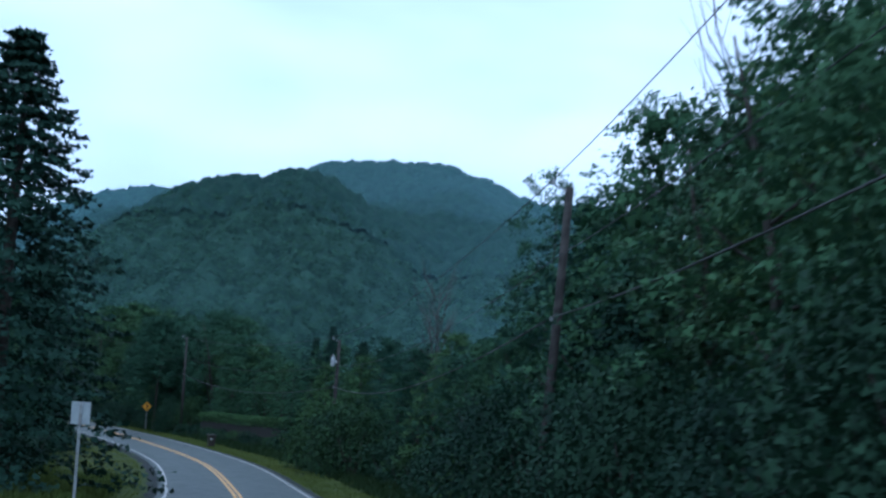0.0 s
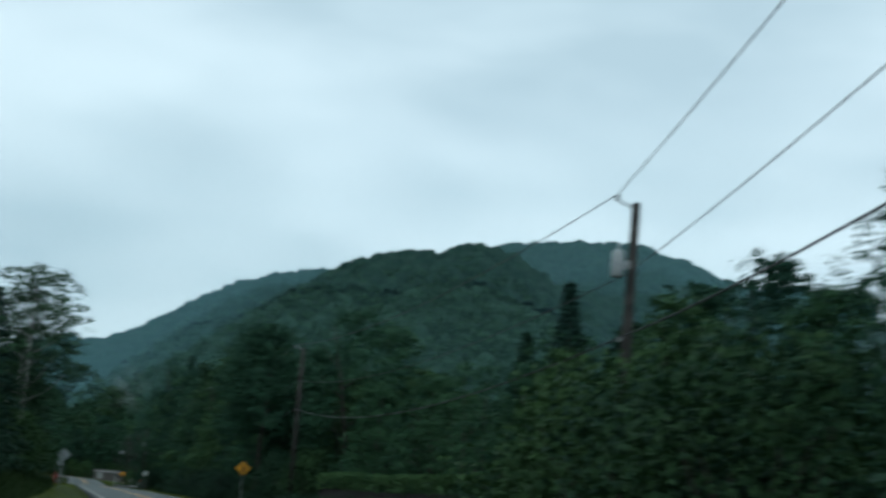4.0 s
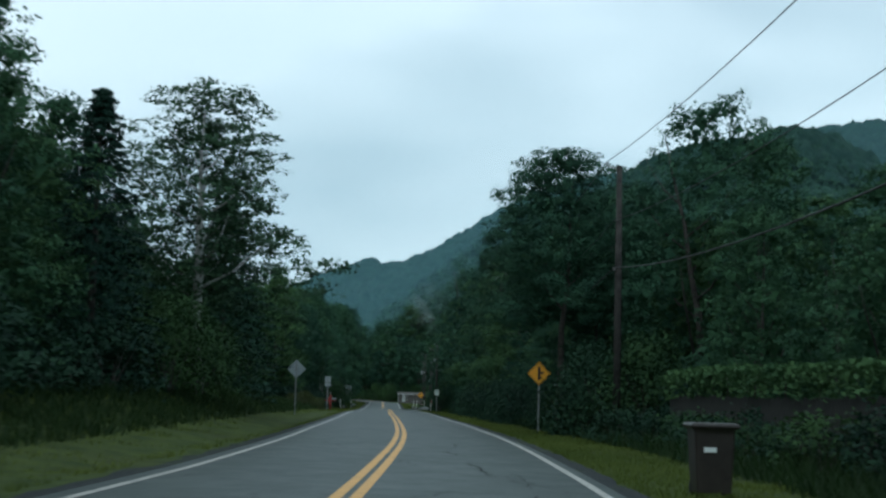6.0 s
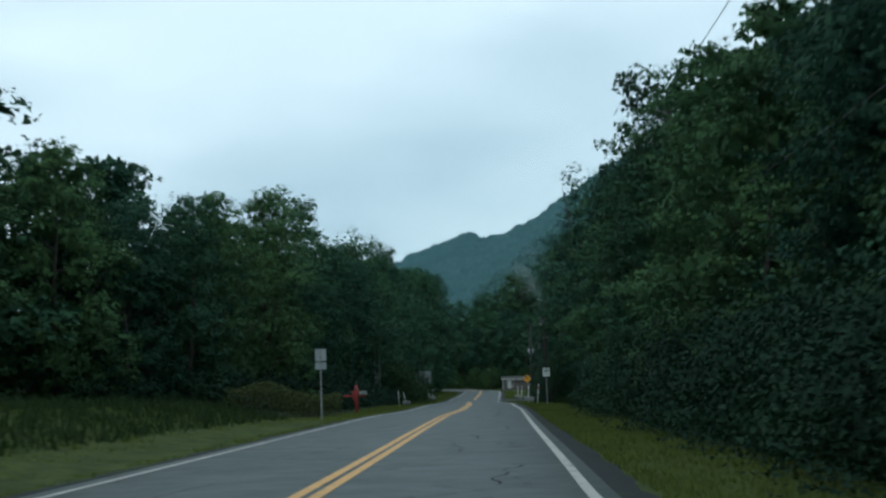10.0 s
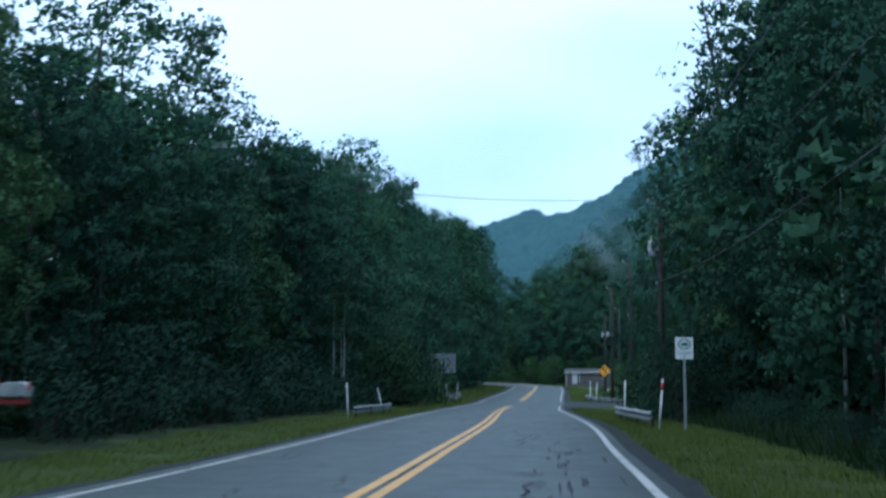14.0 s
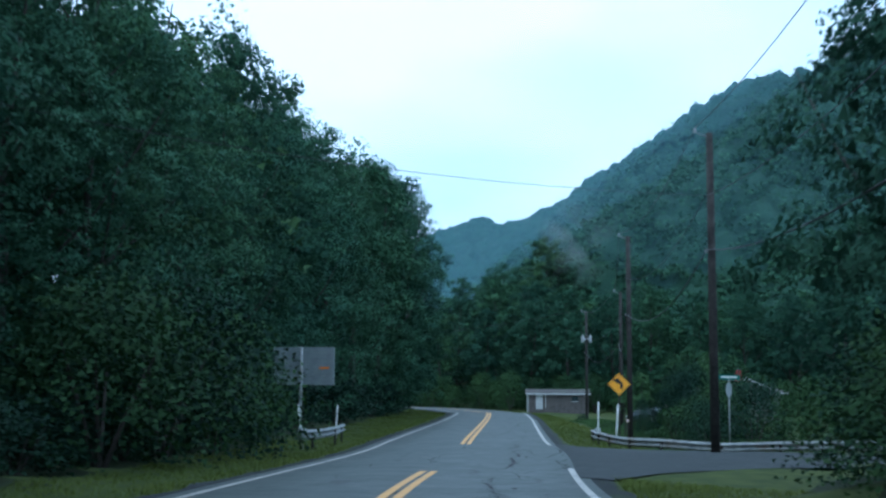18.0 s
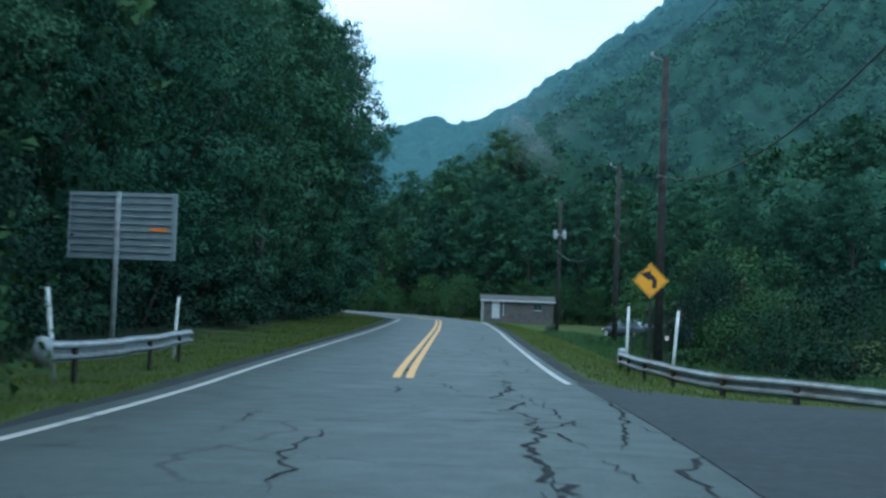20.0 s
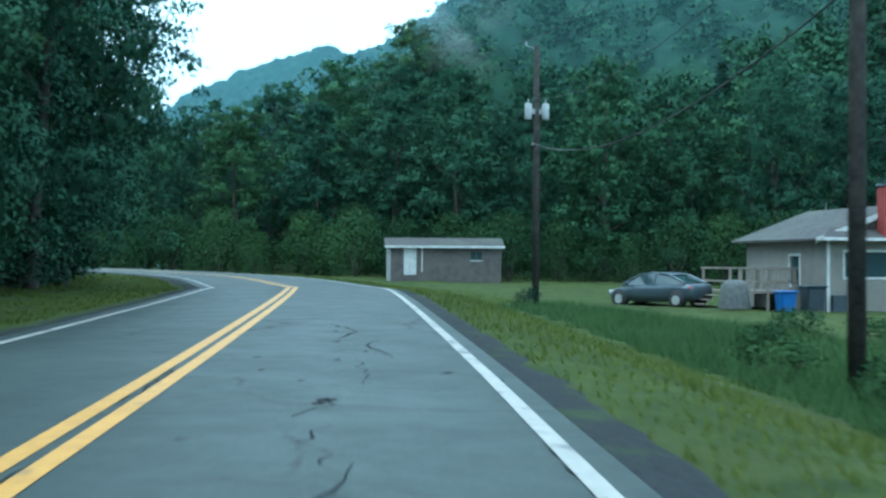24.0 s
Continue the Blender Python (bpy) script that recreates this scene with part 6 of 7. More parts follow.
M_DECK = surface("deck_wood", (0.14, 0.12, 0.10), (0.24, 0.21, 0.18), scale=5, rough=0.85, bump=0.3)
M_CAR = surface("car_paint", (0.054, 0.072, 0.088), (0.068, 0.088, 0.104), scale=1.5, rough=0.28, metal=0.3, spec=0.5, bump=0.0)
M_TYRE = shader("tyre_rubber", (0.015, 0.015, 0.016), 0.8)
M_RIM = surface("wheel_silver", (0.5, 0.52, 0.53), (0.62, 0.63, 0.64), scale=6, rough=0.35, metal=0.6, bump=0.0)
M_TAIL = shader("tail_lamp", (0.35, 0.02, 0.02), 0.25)
M_HEAD = shader("head_lamp", (0.55, 0.58, 0.6), 0.15)


def shed():
    x0, y0 = -142.4, 387.5
    gz0 = ground_z(-140, 389) + 0.35
    root = thing("shed", pose(x0, y0, gz0, 0, 0, 24), "long low grey shed with pale end wall and shingle roof", "shed")
    L, D, H, R = 7.1, 3.2, 1.85, 0.42
    wall = part("wall", Geo().box(0, 0, -0.6, L, 0.12, H), M_SHED, root, "weathered grey board wall")
    for i in range(24):
        part("board", Geo().box(0.02 + i * L / 24, -0.016, -0.3, 0.02 + (i + 0.93) * L / 24, -0.003, H - 0.02), M_SHED, wall)
    part("wall", Geo().box(0, D - 0.12, -0.6, L, D, H), M_SHED, root)
    part("end_wall", Geo().prism([(0, -0.6), (D, -0.6), (D, H), (D / 2, H + R), (0, H)], -0.06, 0.06), M_SHEDEND, root, "pale painted gable end", at=pose(-0.0, 0, 0, 0, 0, 90))
    part("end_wall", Geo().prism([(0, -0.6), (D, -0.6), (D, H), (D / 2, H + R), (0, H)], -0.06, 0.06), M_SHED, root, at=pose(L, 0, 0, 0, 0, 90))
    for y_a, z_a, y_b, z_b in ((-0.3, H - 0.08, D / 2, H + R + 0.04), (D / 2, H + R + 0.04, D + 0.3, H - 0.08)):
        g = Geo()
        g.v += [(-0.25, y_a, z_a), (L + 0.25, y_a, z_a), (L + 0.25, y_b, z_b), (-0.25, y_b, z_b)]
        g.v += [(a, b, c + 0.07) for a, b, c in g.v[:4]]
        g.f += [(3, 2, 1, 0), (4, 5, 6, 7), (0, 1, 5, 4), (1, 2, 6, 5), (2, 3, 7, 6), (3, 0, 4, 7)]
        part("roof", g, M_SHINGLE, root, "grey shingle roof")
    part("fascia", Geo().box(-0.25, -0.33, H - 0.15, L + 0.25, -0.302, H + 0.0), M_TRIM, root, "white fascia board")
    d = part("door", Geo().box(0.95, -0.05, 0.0, 1.75, -0.02, 1.7, 0.01), M_TRIM, root, "white door")
    part("handle", Geo().box(1.62, -0.09, 0.95, 1.68, -0.052, 1.05), M_STEEL, d)
    w = part("window", Geo().box(5.2, -0.03, 0.95, 5.9, -0.018, 1.5), M_GLASS, root, "small dark window")
    part("sill", Geo().box(5.14, -0.07, 0.87, 5.96, -0.032, 0.94), M_TRIM, w, "white sill")
    for xa, xb in ((5.14, 5.195), (5.52, 5.56), (5.905, 5.96)):
        part("frame", Geo().box(xa, -0.045, 0.945, xb, -0.032, 1.53), M_SHED, w)
    part("corner_post", Geo().box(-0.04, -0.06, -0.4, 0.12, -0.018, H - 0.16), M_SHEDEND, root, "pale corner board")
    part("downpipe", Geo().tube([(2.1, -0.1, 0.2), (2.1, -0.1, 1.75)], 0.04, 8), M_TRIM, root)


shed()


def car():
    f, r = Vector((-123.14, 369.18, 0)), Vector((-120.39, 367.85, 0))
    c = (f + r) / 2
    d = (f - r).normalized()
    z = ground_z(c.x, c.y) + 0.02
    root = thing("parked_car", pose(c.x, c.y, z, 0, 0, math.degrees(math.atan2(d.y, d.x))), "grey-blue four-door sedan parked on the grass by the house", "car")
    # stations along the car: x, half width, sill, belt height
    st = [(-2.3, 0.70, 0.42, 0.86), (-2.15, 0.80, 0.30, 1.02), (-1.5, 0.86, 0.24, 1.03), (-0.6, 0.88, 0.22, 0.98), (0.4, 0.88, 0.22, 0.94), (1.1, 0.87, 0.22, 0.90), (1.7, 0.83, 0.24, 0.80), (2.1, 0.74, 0.30, 0.66), (2.28, 0.60, 0.40, 0.55)]
    g = Geo()
    for x, w, a, b in st:
        m = (a + b) / 2
        g.v += [(x, -w * 0.93, a), (x, -w, m - 0.05), (x, -w, m + 0.1), (x, -w * 0.95, b - 0.03), (x, -w * 0.86, b), (x, w * 0.86, b), (x, w * 0.95, b - 0.03), (x, w, m + 0.1), (x, w, m - 0.05), (x, w * 0.93, a)]
    for i in range(len(st) - 1):
        g.f += [(10 * i + j, 10 * i + 10 + j, 10 * i + 10 + (j + 1) % 10, 10 * i + (j + 1) % 10) for j in range(10)]
    g.f += [tuple(range(10)), tuple(range(len(g.v) - 1, len(g.v) - 11, -1))]
    part("body", g, M_CAR, root, "grey-blue metallic body", True)
    roof = [(-1.92, 0.74, 1.05), (-1.1, 0.66, 1.36), (-0.5, 0.63, 1.45), (0.1, 0.63, 1.45), (0.6, 0.65, 1.34), (1.45, 0.74, 0.93)]
    g = Geo()
    for x, w, z1 in roof:
        g.v += [(x, -w, z1), (x, -w * 0.8, z1 + 0.035), (x, 0, z1 + 0.05), (x, w * 0.8, z1 + 0.035), (x, w, z1)]
    for i in range(1, 4):
        g.f += [(5 * i + j, 5 * i + 5 + j, 5 * i + 6 + j, 5 * i + 1 + j) for j in range(4)]
    part("roof", g, M_CAR, root, "", True)
    def glass(idx, name):
        q = Geo()
        for i in idx:
            a, b = roof[i], roof[i + 1]
            q.face([(a[0], -a[1], a[2]), (b[0], -b[1], b[2]), (b[0], b[1], b[2] + 0.01), (a[0], a[1], a[2] + 0.01)])
        part(name, q, M_GLASS, root)
    glass([0], "rear_window")
    glass([4], "windscreen")
    for sgn in (-1, 1):
        q = Geo()
        for i in range(5):
            a, b = roof[i], roof[i + 1]
            za, zb = 0.99 - 0.02 * i, 0.97 - 0.02 * i
            q.face([(a[0], sgn * 0.84, za), (b[0], sgn * 0.84, zb), (b[0], sgn * (b[1] + 0.002), b[2]), (a[0], sgn * (a[1] + 0.002), a[2])])
        part("side_window", q, M_GLASS, root)
        part("pillar", Geo().tube([(-0.3, sgn * 0.85, 0.97), (-0.35, sgn * 0.655, 1.43)], 0.035, 6), M_CAR, root)
        part("pillar", Geo().tube([(1.43, sgn * 0.8, 0.93), (0.6, sgn * 0.66, 1.35), (0.1, sgn * 0.64, 1.46)], 0.035, 6), M_CAR, root)
        part("pillar", Geo().tube([(-1.92, sgn * 0.78, 1.04), (-1.1, sgn * 0.68, 1.37), (-0.5, sgn * 0.64, 1.46)], 0.06, 6), M_CAR, root)
        part("mirror", Geo().box(0.92, sgn * 0.98 - 0.08, 0.95, 1.04, sgn * 0.98 + 0.08, 1.08, 0.03), M_CAR, root)
        part("tail_lamp", Geo().box(-2.2, sgn * 0.68 - 0.1, 0.78, -2.08, sgn * 0.68 + 0.12, 0.93, 0.03), M_TAIL, root)
        part("head_lamp", Geo().box(1.98, sgn * 0.62 - 0.14, 0.58, 2.2, sgn * 0.62 + 0.13, 0.70, 0.03), M_HEAD, root)
        for x in (-1.52, 1.53):
            part("wheel_arch", Geo().tube([(x, sgn * 0.60, 0.36), (x, sgn * 0.887, 0.36)], 0.385, 20), M_TYRE, root, "dark wheel arch", True)
            w = part("wheel", Geo().tube([(x, sgn * 0.70, 0.31), (x, sgn * 0.90, 0.31)], 0.32, 20), M_TYRE, root, "black tyre", True)
            part("rim", Geo().tube([(x, sgn * 0.80, 0.31), (x, sgn * 0.915, 0.31)], [0.21, 0.2], 16), M_RIM, w, "silver wheel rim")


car()


def house():
    C = Vector((-114.5, 365.2))
    gz0 = ground_z(-112, 368)
    root = thing("house", pose(C.x, C.y, gz0, 0, 0, 33), "small beige single-storey house with a grey roof and a red chimney", "house")
    W, D, H, R, T = 6.6, 7.0, 3.05, 1.2, 0.16
    # front wall with a window opening 1.0 to 3.3 wide, 1.0 to 2.2 high
    front = Geo()
    for b in ((0, -0.3, 0.75, H), (2.75, -0.3, W, H), (0.75, -0.3, 2.75, 1.45), (0.75, 2.45, 2.75, H)):
        front.box(b[0], 0, b[1], b[2], T, b[3])
    wall = part("wall", front, M_SIDING, root, "beige siding")
    for i in range(14):
        z = 0.02 + i * 0.21
        for a, b in (((0, 0.66),) if 1.25 < z < 2.5 else ((0, W),)):
            part("siding_board", Geo().box(a, -0.014, z, b, -0.003, z + 0.195), M_SIDING, wall)
    for i in range(6, 13):
        part("siding_board", Geo().box(2.84, -0.014, 0.02 + i * 0.21, W, -0.003, 0.215 + i * 0.21), M_SIDING, wall)
    side = Geo()
    for b in ((T, -0.3, 2.2, H), (3.0, -0.3, D, H), (2.2, -0.3, 3.0, 1.1), (2.2, 2.3, 3.0, H)):
        side.box(0, b[0], b[1], T, b[2], b[3])
    part("wall", side, M_SIDING, root, "beige siding")
    part("wall", Geo().box(W - T, T, -0.3, W, D, H), M_SIDING, root)
    part("wall", Geo().box(T, D - T, -0.3, W - T, D, H), M_SIDING, root)
    part("gable", Geo().prism([(0, H), (W, H), (W / 2, H + R)], 0.3, 0.46), M_SIDING, root, "pale gable")
    for sgn in (0, 1):
        g = Geo()
        xa, xb = (-0.5, W / 2) if not sgn else (W + 0.5, W / 2)
        za, zb = H - 0.16, H + R + 0.05
        q = [(xa, 0.0, za), (xb, 0.0, zb), (xb, D + 0.5, zb), (xa, D + 0.5, za)]
        g.v += q + [(x, y, z + 0.09) for x, y, z in q]
        g.f += [(0, 1, 2, 3), (7, 6, 5, 4), (0, 4, 5, 1), (1, 5, 6, 2), (2, 6, 7, 3), (3, 7, 4, 0)]
        part("roof", g, M_SHINGLE, root, "grey shingle roof")
        part("rake_board", Geo().prism([(xa, za - 0.12), (xb, zb - 0.12), (xb, zb + 0.1), (xa, za + 0.1)], -0.03, -0.002), M_TRIM, root, "white rake board")
    # low roof over the front
    g = Geo()
    q = [(-0.55, -0.6, H - 0.1), (W + 0.55, -0.6, H - 0.1), (W - 0.3, 0.3, H + 0.32), (0.3, 0.3, H + 0.32)]
    g.v += q + [(x, y, z + 0.06) for x, y, z in q]
    g.f += [(3, 2, 1, 0), (4, 5, 6, 7), (0, 1, 5, 4), (1, 2, 6, 5), (2, 3, 7, 6), (3, 0, 4, 7)]
    part("front_roof", g, M_SHINGLE, root, "low grey roof strip")
    part("gutter", Geo().box(-0.55, -0.68, H - 0.16, W + 0.55, -0.605, H - 0.04), M_TRIM, root, "white gutter")
    part("soffit", Geo().box(-0.5, -0.6, H - 0.14, W + 0.5, -0.004, H - 0.11), M_TRIM, root)
    win = part("window", Geo().box(0.77, 0.05, 1.47, 2.73, 0.07, 2.43), M_GLASS, root, "wide front window")
    for b in ((0.67, 1.36, 2.83, 1.45), (0.67, 2.45, 2.83, 2.54), (0.67, 1.45, 0.75, 2.45), (2.75, 1.45, 2.83, 2.45)):
        part("frame", Geo().box(b[0], -0.05, b[1], b[2], 0.045, b[3], 0.008), M_TRIM, win, "white window frame")
    for k in range(9):
        if k not in (3, 4, 5):
            part("curtain", Geo().tube([(0.86 + k * 0.22, 0.16, 1.47), (0.86 + k * 0.22, 0.16, 2.43)], 0.1, 8), M_CURTAIN, win, "pale blue-green curtain")
    w2 = part("window", Geo().box(0.05, 2.22, 1.12, 0.07, 2.98, 2.28), M_GLASS, root, "narrow side window")
    for b in ((2.1, 1.0, 3.1, 1.1), (2.1, 2.3, 3.1, 2.4), (2.1, 1.1, 2.2, 2.3), (3.0, 1.1, 3.1, 2.3)):
        part("frame", Geo().box(-0.04, b[0], b[1], 0.045, b[2], b[3]), M_TRIM, w2)
    part("corner_board", Geo().box(-0.03, -0.03, -0.3, 0.1, -0.016, H), M_TRIM, root, "white corner board")
    ch = part("chimney", Geo().box(2.2, -0.5, H - 0.02, 2.72, 0.02, H + 2.0, 0.02), M_CHIMNEY, root, "red brick chimney")
    for i in range(14):
        part("course", Geo().box(2.19, -0.51, H + 0.2 + i * 0.125, 2.73, 0.03, H + 0.31 + i * 0.125), M_CHIMNEY, ch)
    part("cap", Geo().box(2.14, -0.56, H + 2.004, 2.78, 0.08, H + 2.1, 0.02), M_DARKBIN, ch, "dark stone cap")
    part("flue", Geo().tube([(2.46, -0.24, H + 2.1), (2.46, -0.24, H + 2.28)], 0.12, 10), M_DARKBIN, ch)
    part("vent", Geo().lathe([(0, 0), (0.22, 0), (0.22, 0.03), (0, 0.03)], 14), M_TRIM, root, "round gable vent", at=pose(W / 2, 0.29, H + 0.8, 90))
    part("antenna", Geo().tube([(2.2, 4.0, H + 0.6), (2.2, 4.0, H + 1.6)], 0.015, 5), M_STEEL, root)
    part("meter_box", Geo().box(0.15, -0.2, 0.05, 0.75, -0.02, 0.75, 0.02), M_DARKBIN, root, "dark air-conditioning box")
    # deck with rails and steps on the side
    deck = part("deck", Geo().box(-2.6, 2.4, 0.75, -0.02, 6.0, 0.86), M_DECK, root, "weathered wooden deck")
    for x in (-2.55, -1.3, -0.1):
        for y in (2.45, 5.95):
            part("deck_post", Geo().box(x - 0.05, y - 0.05, -0.3, x + 0.05, y + 0.05, 1.8), M_DECK, deck)
    for z in (1.2, 1.75):
        part("rail", Geo().box(-2.6, 2.36, z, -0.02, 2.42, z + 0.08), M_DECK, deck)
        part("rail", Geo().box(-2.66, 2.4, z, -2.6, 6.0, z + 0.08), M_DECK, deck)
    for i in range(13):
        part("baluster", Geo().box(-2.5 + i * 0.19, 2.385, 0.87, -2.46 + i * 0.19, 2.415, 1.76), M_DECK, deck)
    for i in range(4):
        part("step", Geo().box(-3.0 - 0.28 * i, 4.0, 0.6 - 0.19 * i, -2.72 - 0.28 * i, 5.2, 0.66 - 0.19 * i), M_DECK, deck)


house()
bm_ = pose(-114.5, 365.2, ground_z(-116, 364.6), 0, 0, 33)
for x, y, mat, text in ((-1.85, -0.1, M_BLUEBIN, "blue plastic recycling bin beside the house"), (-0.8, -0.3, M_DARKBIN, "dark blue wheeled bin beside the house")):
    m = bm_ @ Matrix.Translation((x, y, 0))
    m.translation.z = ground_z(m.translation.x, m.translation.y)
    wheelie_bin(m, mat, text, 0.66 if mat is M_BLUEBIN else 0.8, 0.8 if mat is M_BLUEBIN else 0.95)


def covered_grill():
    """A barbecue under a grey cover on the grass before the deck."""
    m = bm_ @ Matrix.Translation((-3.1, 1.8, 0)) @ Matrix.Diagonal((0.7, 0.7, 0.85, 1))
    m.translation.z = ground_z(m.translation.x, m.translation.y)
    root = thing("covered_grill", m, "barbecue under a wrinkled grey cover beside the deck", "grill")
    g = Geo()
    n = 16
    for z, r in ((0.0, 0.62), (0.35, 0.6), (0.8, 0.56), (1.1, 0.52), (1.3, 0.36), (1.38, 0.12)):
        g.v += [(math.cos(2 * math.pi * j / n) * r * (1.5 + 0.08 * math.sin(j * 3)), math.sin(2 * math.pi * j / n) * r * (1 + 0.1 * math.cos(j * 5)), z) for j in range(n)]
    for i in range(5):
        g.f += [(i * n + j, i * n + (j + 1) % n, i * n + n + (j + 1) % n, i * n + n + j) for j in range(n)]
    g.f.append(tuple(5 * n + j for j in range(n)))
    part("cover", g, M_COVER, root, "grey canvas cover", True)
    for x in (-0.6, 0.6):
        part("wheel", Geo().tube([(x, -0.35, 0.1), (x, -0.29, 0.1)], 0.1, 12), M_TYRE, root)


covered_grill()

# shrubs and young trees of the yard
for k in range(22):
    p = at_road(rnd.uniform(320, 376), rnd.uniform(8.5, 13.5))
    BUSHES[0].put(p.x, p.y, rnd.uniform(0.45, 1.0), k * 70, rnd.uniform(1.0, 1.5), label="low weedy bush in the ditch before the yard", tall=2.0)
for s, o, h, w in ((337.5, 9.3, 2.6, 0.42), (339, 10.2, 1.9, 0.5), (337.5, 10.6, 3.2, 0.5), (338, 11.6, 4.2, 0.55), (342, 12.6, 4.4, 0.6), (346, 14.6, 4.8, 0.6)):
    p = at_road(s, o)
    BIGBUSH[0].put(p.x, p.y, h, s * 31, w, label="dense dark leafy shrub in the ditch before the house", tall=2.0)
YOUNG = Kind(broadleaf("young_tree", 61, M_LEAF2, 36, 80, 0.24, width=0.26, base=0.45, open_crown=0.25, limbs=9, label="young tree with thin dark stems and light leaves in the ditch"))
for s, o, h, w in ((338, 8.3, 4.0, 0.9), (340.5, 9.4, 4.2, 0.9), (349, 12.6, 5.6, 0.9), (346.5, 13.4, 6.0, 0.9), (344, 14.2, 5.6, 1.0), (341, 15.0, 5.2, 1.1)):
    p = at_road(s, o)
    YOUNG.put(p.x, p.y, h, s * 31, w)
for s, o, h, w in ((300, -7.3, 4.0, 1.0), (295.5, -7.7, 4.6, 1.0), (305.6, -9.2, 3.8, 0.9), (308, -8.8, 3.9, 0.8), (310.5, -8.9, 4.0, 0.7), (291, -7.8, 4.4, 1.1), (80, 7.8, 4.2, 1.0), (83, 7.6, 4.6, 1.0), (77, 8.2, 4.4, 1.0), (84.8, 7.7, 4.0, 0.9), (258, 6.9, 3.4, 0.8), (260.5, 6.5, 2.8, 0.8), (271, 8.6, 2.6, 1.0), (274, 8.0, 2.8, 1.0), (277, 8.4, 2.6, 1.1), (280, 7.8, 2.6, 1.0), (283, 8.3, 2.4, 1.1), (286, 9.4, 2.6, 1.0), (278, 9.6, 3.6, 1.0), (283, 10, 3.6, 1.0), (139, -8.6, 3.5, 1.0), (141, 8.0, 3.6, 0.9), (144.5, 8.3, 4.0, 0.9), (139, 9.2, 4.0, 0.9), (147, 8.6, 3.6, 0.9), (142, 7.2, 2.2, 1.0), (146, -8.4, 3.2, 1.1), (143, -9.6, 4.2, 1.0), (335, 12.0, 2.6, 1.0), (333, 13.5, 3.0, 1.0), (347, 15.5, 3.4, 0.8), (339, 13.5, 3.2, 0.9), (337, 15.5, 3.4, 1.0), (362, 17, 1.6, 1.0), (366, 18.5, 1.3, 1.1), (328, 10.0, 2.3, 0.8), (325, 11.0, 2.6, 0.9), (326, 13.5, 3.6, 1.0), (318, 10.5, 1.6, 1.0), (312, 14, 2.4, 1.0), (315, 17, 3.6, 1.1), (310, 19, 3.4, 1.1), (320, 15, 3.4, 1.0), (380, 9.5, 1.0, 1.0), (305.8, 21, 2.4, 1.0)):
    p = at_road(s, o)
    rnd.choice(BIGBUSH if h >= 2.4 else BUSHES).put(p.x, p.y, h, s * 20, w, tall=2.0)
for s, o, h in ((330, 32, 16), (312, 22, 10), (318, 20, 9), (306.5, 26, 9), (324, 22, 9.5), (328, 27, 11), (334, 24, 9), (309, 31, 11)):
    p = at_road(s, o)
    rnd.choice(NEAR[:3]).put(p.x, p.y, h, s * 20, 0.85, group="trees beside the side road")


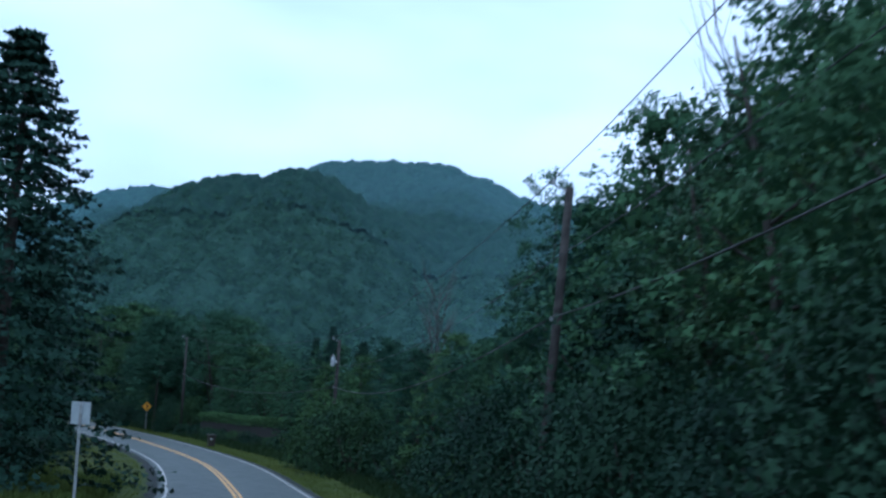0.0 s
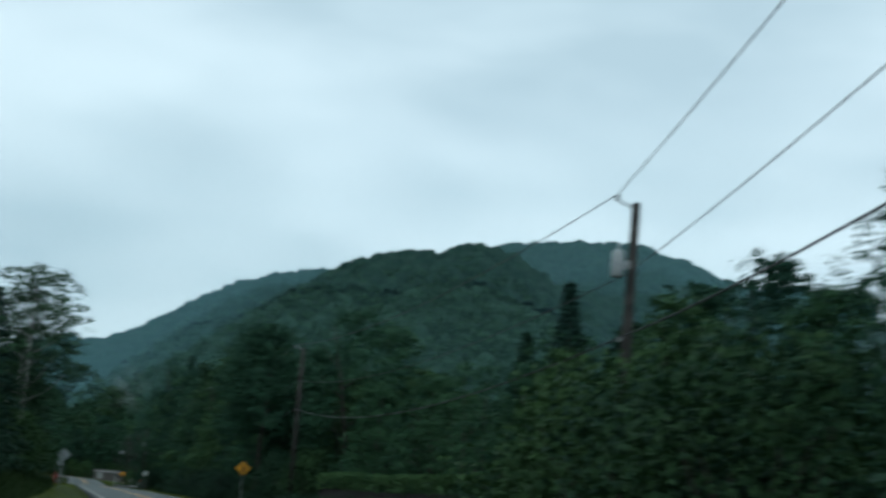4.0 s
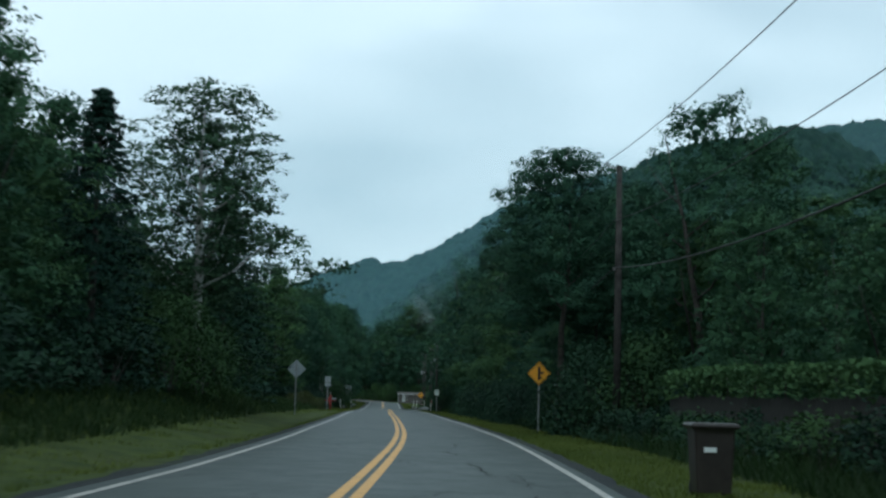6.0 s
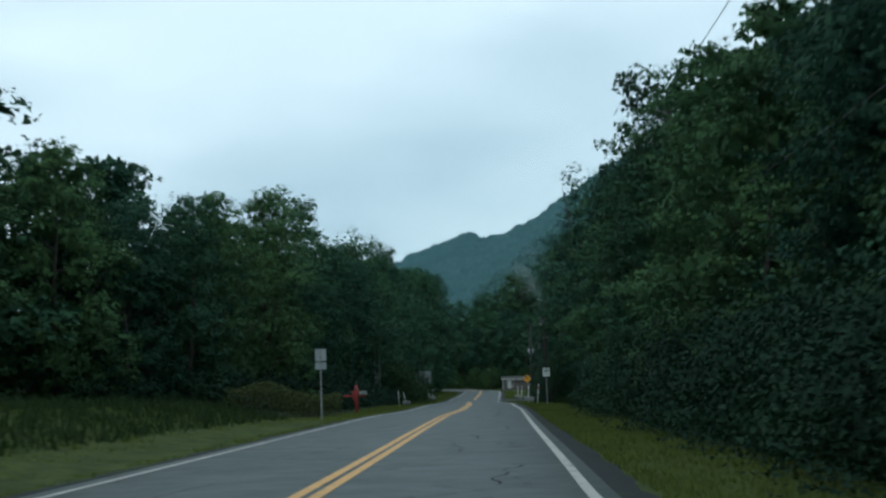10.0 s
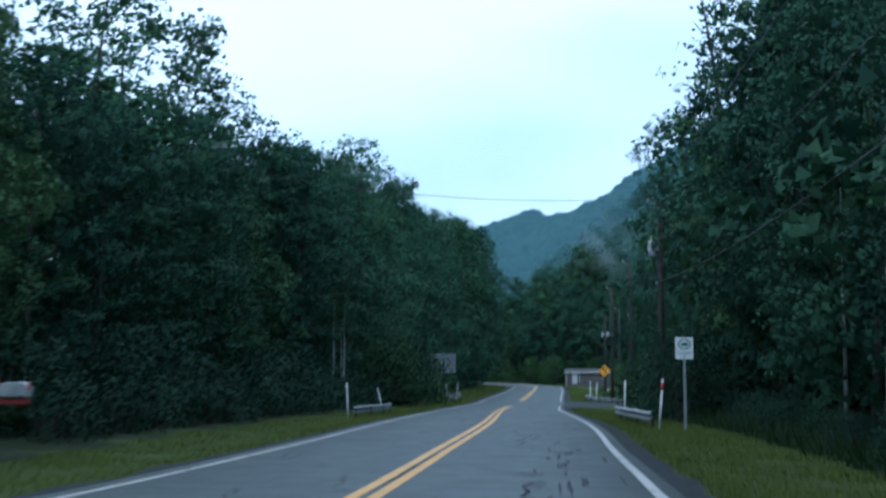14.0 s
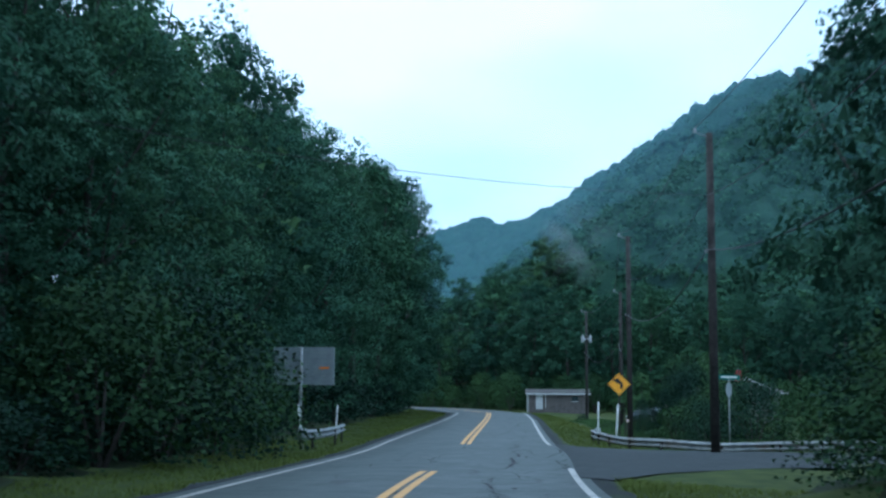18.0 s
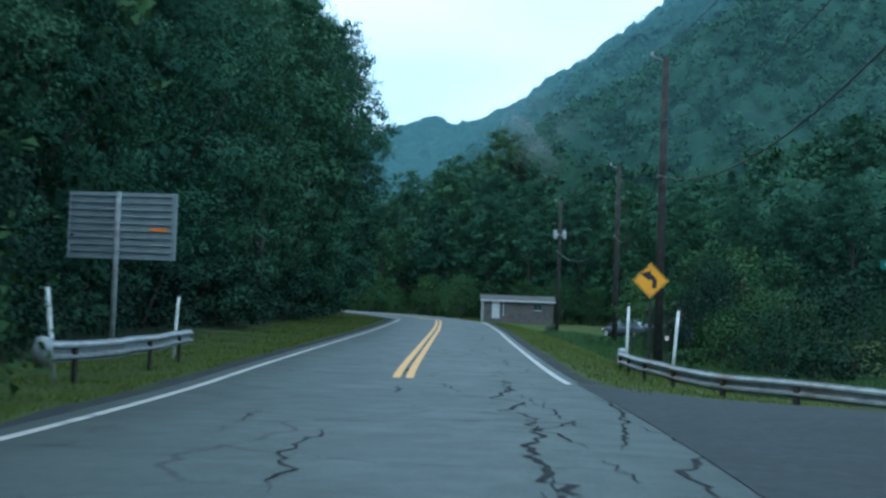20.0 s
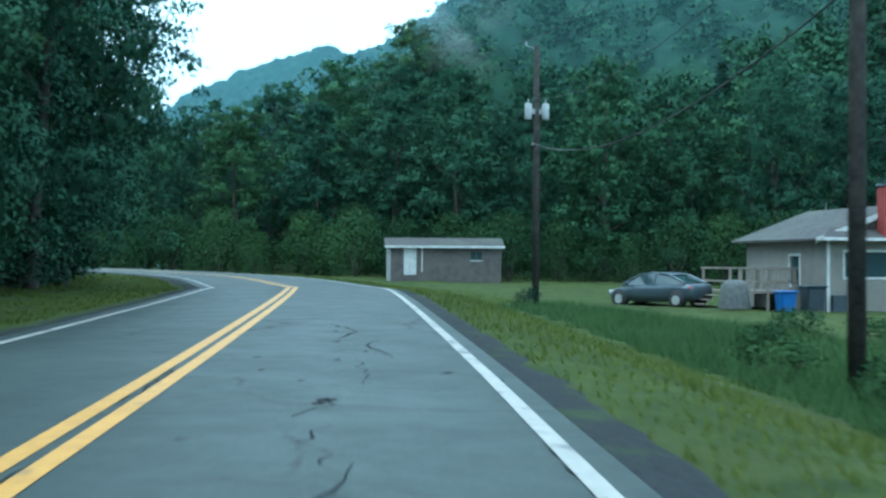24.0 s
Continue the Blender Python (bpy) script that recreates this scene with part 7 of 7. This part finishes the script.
# ---------------------------------------------------------------- mist on the hillside
def mist():
    m = bpy.data.materials.new("mist")
    m.use_nodes = True
    nt = m.node_tree
    nt.nodes.clear()
    out = add(m, "ShaderNodeOutputMaterial")
    co = add(m, "ShaderNodeTexCoord")
    n1 = add(m, "ShaderNodeTexNoise", Scale=0.13, Detail=5.0, Roughness=0.6)
    join(m, co.outputs["Object"], n1.inputs["Vector"])
    ln = add(m, "ShaderNodeVectorMath")
    ln.operation = "LENGTH"
    mp = add(m, "ShaderNodeMapping")
    mp.inputs["Scale"].default_value = (1 / 9, 1 / 9, 1 / 12)
    join(m, co.outputs["Object"], mp.inputs["Vector"])
    join(m, mp.outputs[0], ln.inputs[0])
    fade = add(m, "ShaderNodeMapRange")
    fade.inputs["From Min"].default_value, fade.inputs["From Max"].default_value = 0.1, 1.0
    fade.inputs["To Min"].default_value, fade.inputs["To Max"].default_value = 1.0, 0.0
    join(m, ln.outputs["Value"], fade.inputs["Value"])
    thick = add(m, "ShaderNodeMapRange")
    thick.inputs["From Min"].default_value, thick.inputs["From Max"].default_value = 0.42, 0.75
    thick.inputs["To Min"].default_value, thick.inputs["To Max"].default_value = 0.0, 0.13
    join(m, n1.outputs["Fac"], thick.inputs["Value"])
    mul = add(m, "ShaderNodeMath")
    mul.operation = "MULTIPLY"
    join(m, fade.outputs[0], mul.inputs[0])
    join(m, thick.outputs[0], mul.inputs[1])
    tr = add(m, "ShaderNodeBsdfTransparent")
    df = add(m, "ShaderNodeBsdfDiffuse")
    df.inputs["Color"].default_value = (0.75, 0.78, 0.8, 1)
    mx = add(m, "ShaderNodeMixShader")
    join(m, mul.outputs[0], mx.inputs[0])
    join(m, tr.outputs[0], mx.inputs[1])
    join(m, df.outputs[0], mx.inputs[2])
    join(m, mx.outputs[0], out.inputs["Surface"])
    for x, y, z, a in ((-161, 450, 31, 10), (-157, 446, 27, -8), (-165, 455, 33, 20)):
        g = Geo()
        nx_, nz_ = 12, 10
        for i in range(nx_ + 1):
            for j in range(nz_ + 1):
                u, w = i / nx_ * 2 - 1, j / nz_ * 2 - 1
                g.v.append((14 * u, 3 * math.sin(u * 3 + w * 2), 11 * w + 4 * u))
        g.f += [(i * (nz_ + 1) + j, (i + 1) * (nz_ + 1) + j, (i + 1) * (nz_ + 1) + j + 1, i * (nz_ + 1) + j + 1) for i in range(nx_) for j in range(nz_)]
        ob = new("mist", g.mesh("mist", m, True))
        ob.matrix_basis = pose(x, y, z, -25, 18, a) @ Matrix.Diagonal((0.5, 0.8, 0.85, 1))
        tagged(ob, "thin wisp of pale mist drifting on the wooded hillside", "mist", kind="stuff")


mist()


# ---------------------------------------------------------------- sheets added to imitate haze in front of the hills
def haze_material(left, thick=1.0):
    """A see-through bluish veil that imitates haze; left: how much of its width it takes to fade in from that end;
    thick: its density.
    """
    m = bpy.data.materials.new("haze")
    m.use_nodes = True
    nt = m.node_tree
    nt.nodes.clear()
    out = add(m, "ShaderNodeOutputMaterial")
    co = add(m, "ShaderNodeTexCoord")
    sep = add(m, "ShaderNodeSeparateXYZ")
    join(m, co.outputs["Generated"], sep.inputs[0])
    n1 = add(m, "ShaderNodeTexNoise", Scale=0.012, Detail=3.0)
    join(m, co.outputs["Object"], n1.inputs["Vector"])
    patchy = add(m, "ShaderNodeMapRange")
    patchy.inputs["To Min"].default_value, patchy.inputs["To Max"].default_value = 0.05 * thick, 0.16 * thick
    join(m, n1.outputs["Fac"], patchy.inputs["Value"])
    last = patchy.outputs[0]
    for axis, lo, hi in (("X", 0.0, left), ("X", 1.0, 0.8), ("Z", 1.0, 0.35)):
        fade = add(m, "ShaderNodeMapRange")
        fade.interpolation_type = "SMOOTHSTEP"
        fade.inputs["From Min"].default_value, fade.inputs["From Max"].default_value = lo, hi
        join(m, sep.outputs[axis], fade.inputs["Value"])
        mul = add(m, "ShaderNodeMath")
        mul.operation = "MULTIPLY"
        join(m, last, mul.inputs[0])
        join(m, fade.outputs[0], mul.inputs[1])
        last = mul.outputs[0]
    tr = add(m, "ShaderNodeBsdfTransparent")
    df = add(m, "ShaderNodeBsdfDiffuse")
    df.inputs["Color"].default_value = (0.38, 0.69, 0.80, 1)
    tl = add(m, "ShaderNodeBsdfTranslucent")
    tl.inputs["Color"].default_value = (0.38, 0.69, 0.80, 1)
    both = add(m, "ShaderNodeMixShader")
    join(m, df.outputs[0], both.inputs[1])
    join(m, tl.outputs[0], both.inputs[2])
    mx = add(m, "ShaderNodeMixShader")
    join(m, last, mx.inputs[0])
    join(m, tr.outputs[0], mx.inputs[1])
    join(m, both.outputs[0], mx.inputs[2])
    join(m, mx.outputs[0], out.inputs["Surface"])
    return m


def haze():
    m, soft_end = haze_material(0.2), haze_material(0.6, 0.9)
    # added sheets for banks of haze: distance from the middle of the valley at three bearings, and their height
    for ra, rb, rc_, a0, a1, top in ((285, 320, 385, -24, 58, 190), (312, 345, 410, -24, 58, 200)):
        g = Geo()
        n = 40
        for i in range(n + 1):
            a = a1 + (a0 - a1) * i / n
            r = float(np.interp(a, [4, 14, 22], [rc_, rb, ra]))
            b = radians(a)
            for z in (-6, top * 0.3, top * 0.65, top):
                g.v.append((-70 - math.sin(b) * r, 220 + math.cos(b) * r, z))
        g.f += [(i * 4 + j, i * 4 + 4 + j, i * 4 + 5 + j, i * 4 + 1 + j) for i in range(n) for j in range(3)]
        tagged(new("haze", g.mesh("haze", m, True)), "added bluish sheet imitating haze between the hills", "haze", kind="stuff")
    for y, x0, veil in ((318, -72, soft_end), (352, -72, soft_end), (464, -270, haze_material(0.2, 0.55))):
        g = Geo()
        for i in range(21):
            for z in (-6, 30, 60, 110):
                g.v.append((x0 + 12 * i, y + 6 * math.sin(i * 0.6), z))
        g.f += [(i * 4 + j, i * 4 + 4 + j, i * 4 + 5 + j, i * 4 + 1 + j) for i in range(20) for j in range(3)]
        tagged(new("haze", g.mesh("haze", veil, True)), "added bluish sheet imitating haze over the woods below the hill", "haze", kind="stuff")


haze()
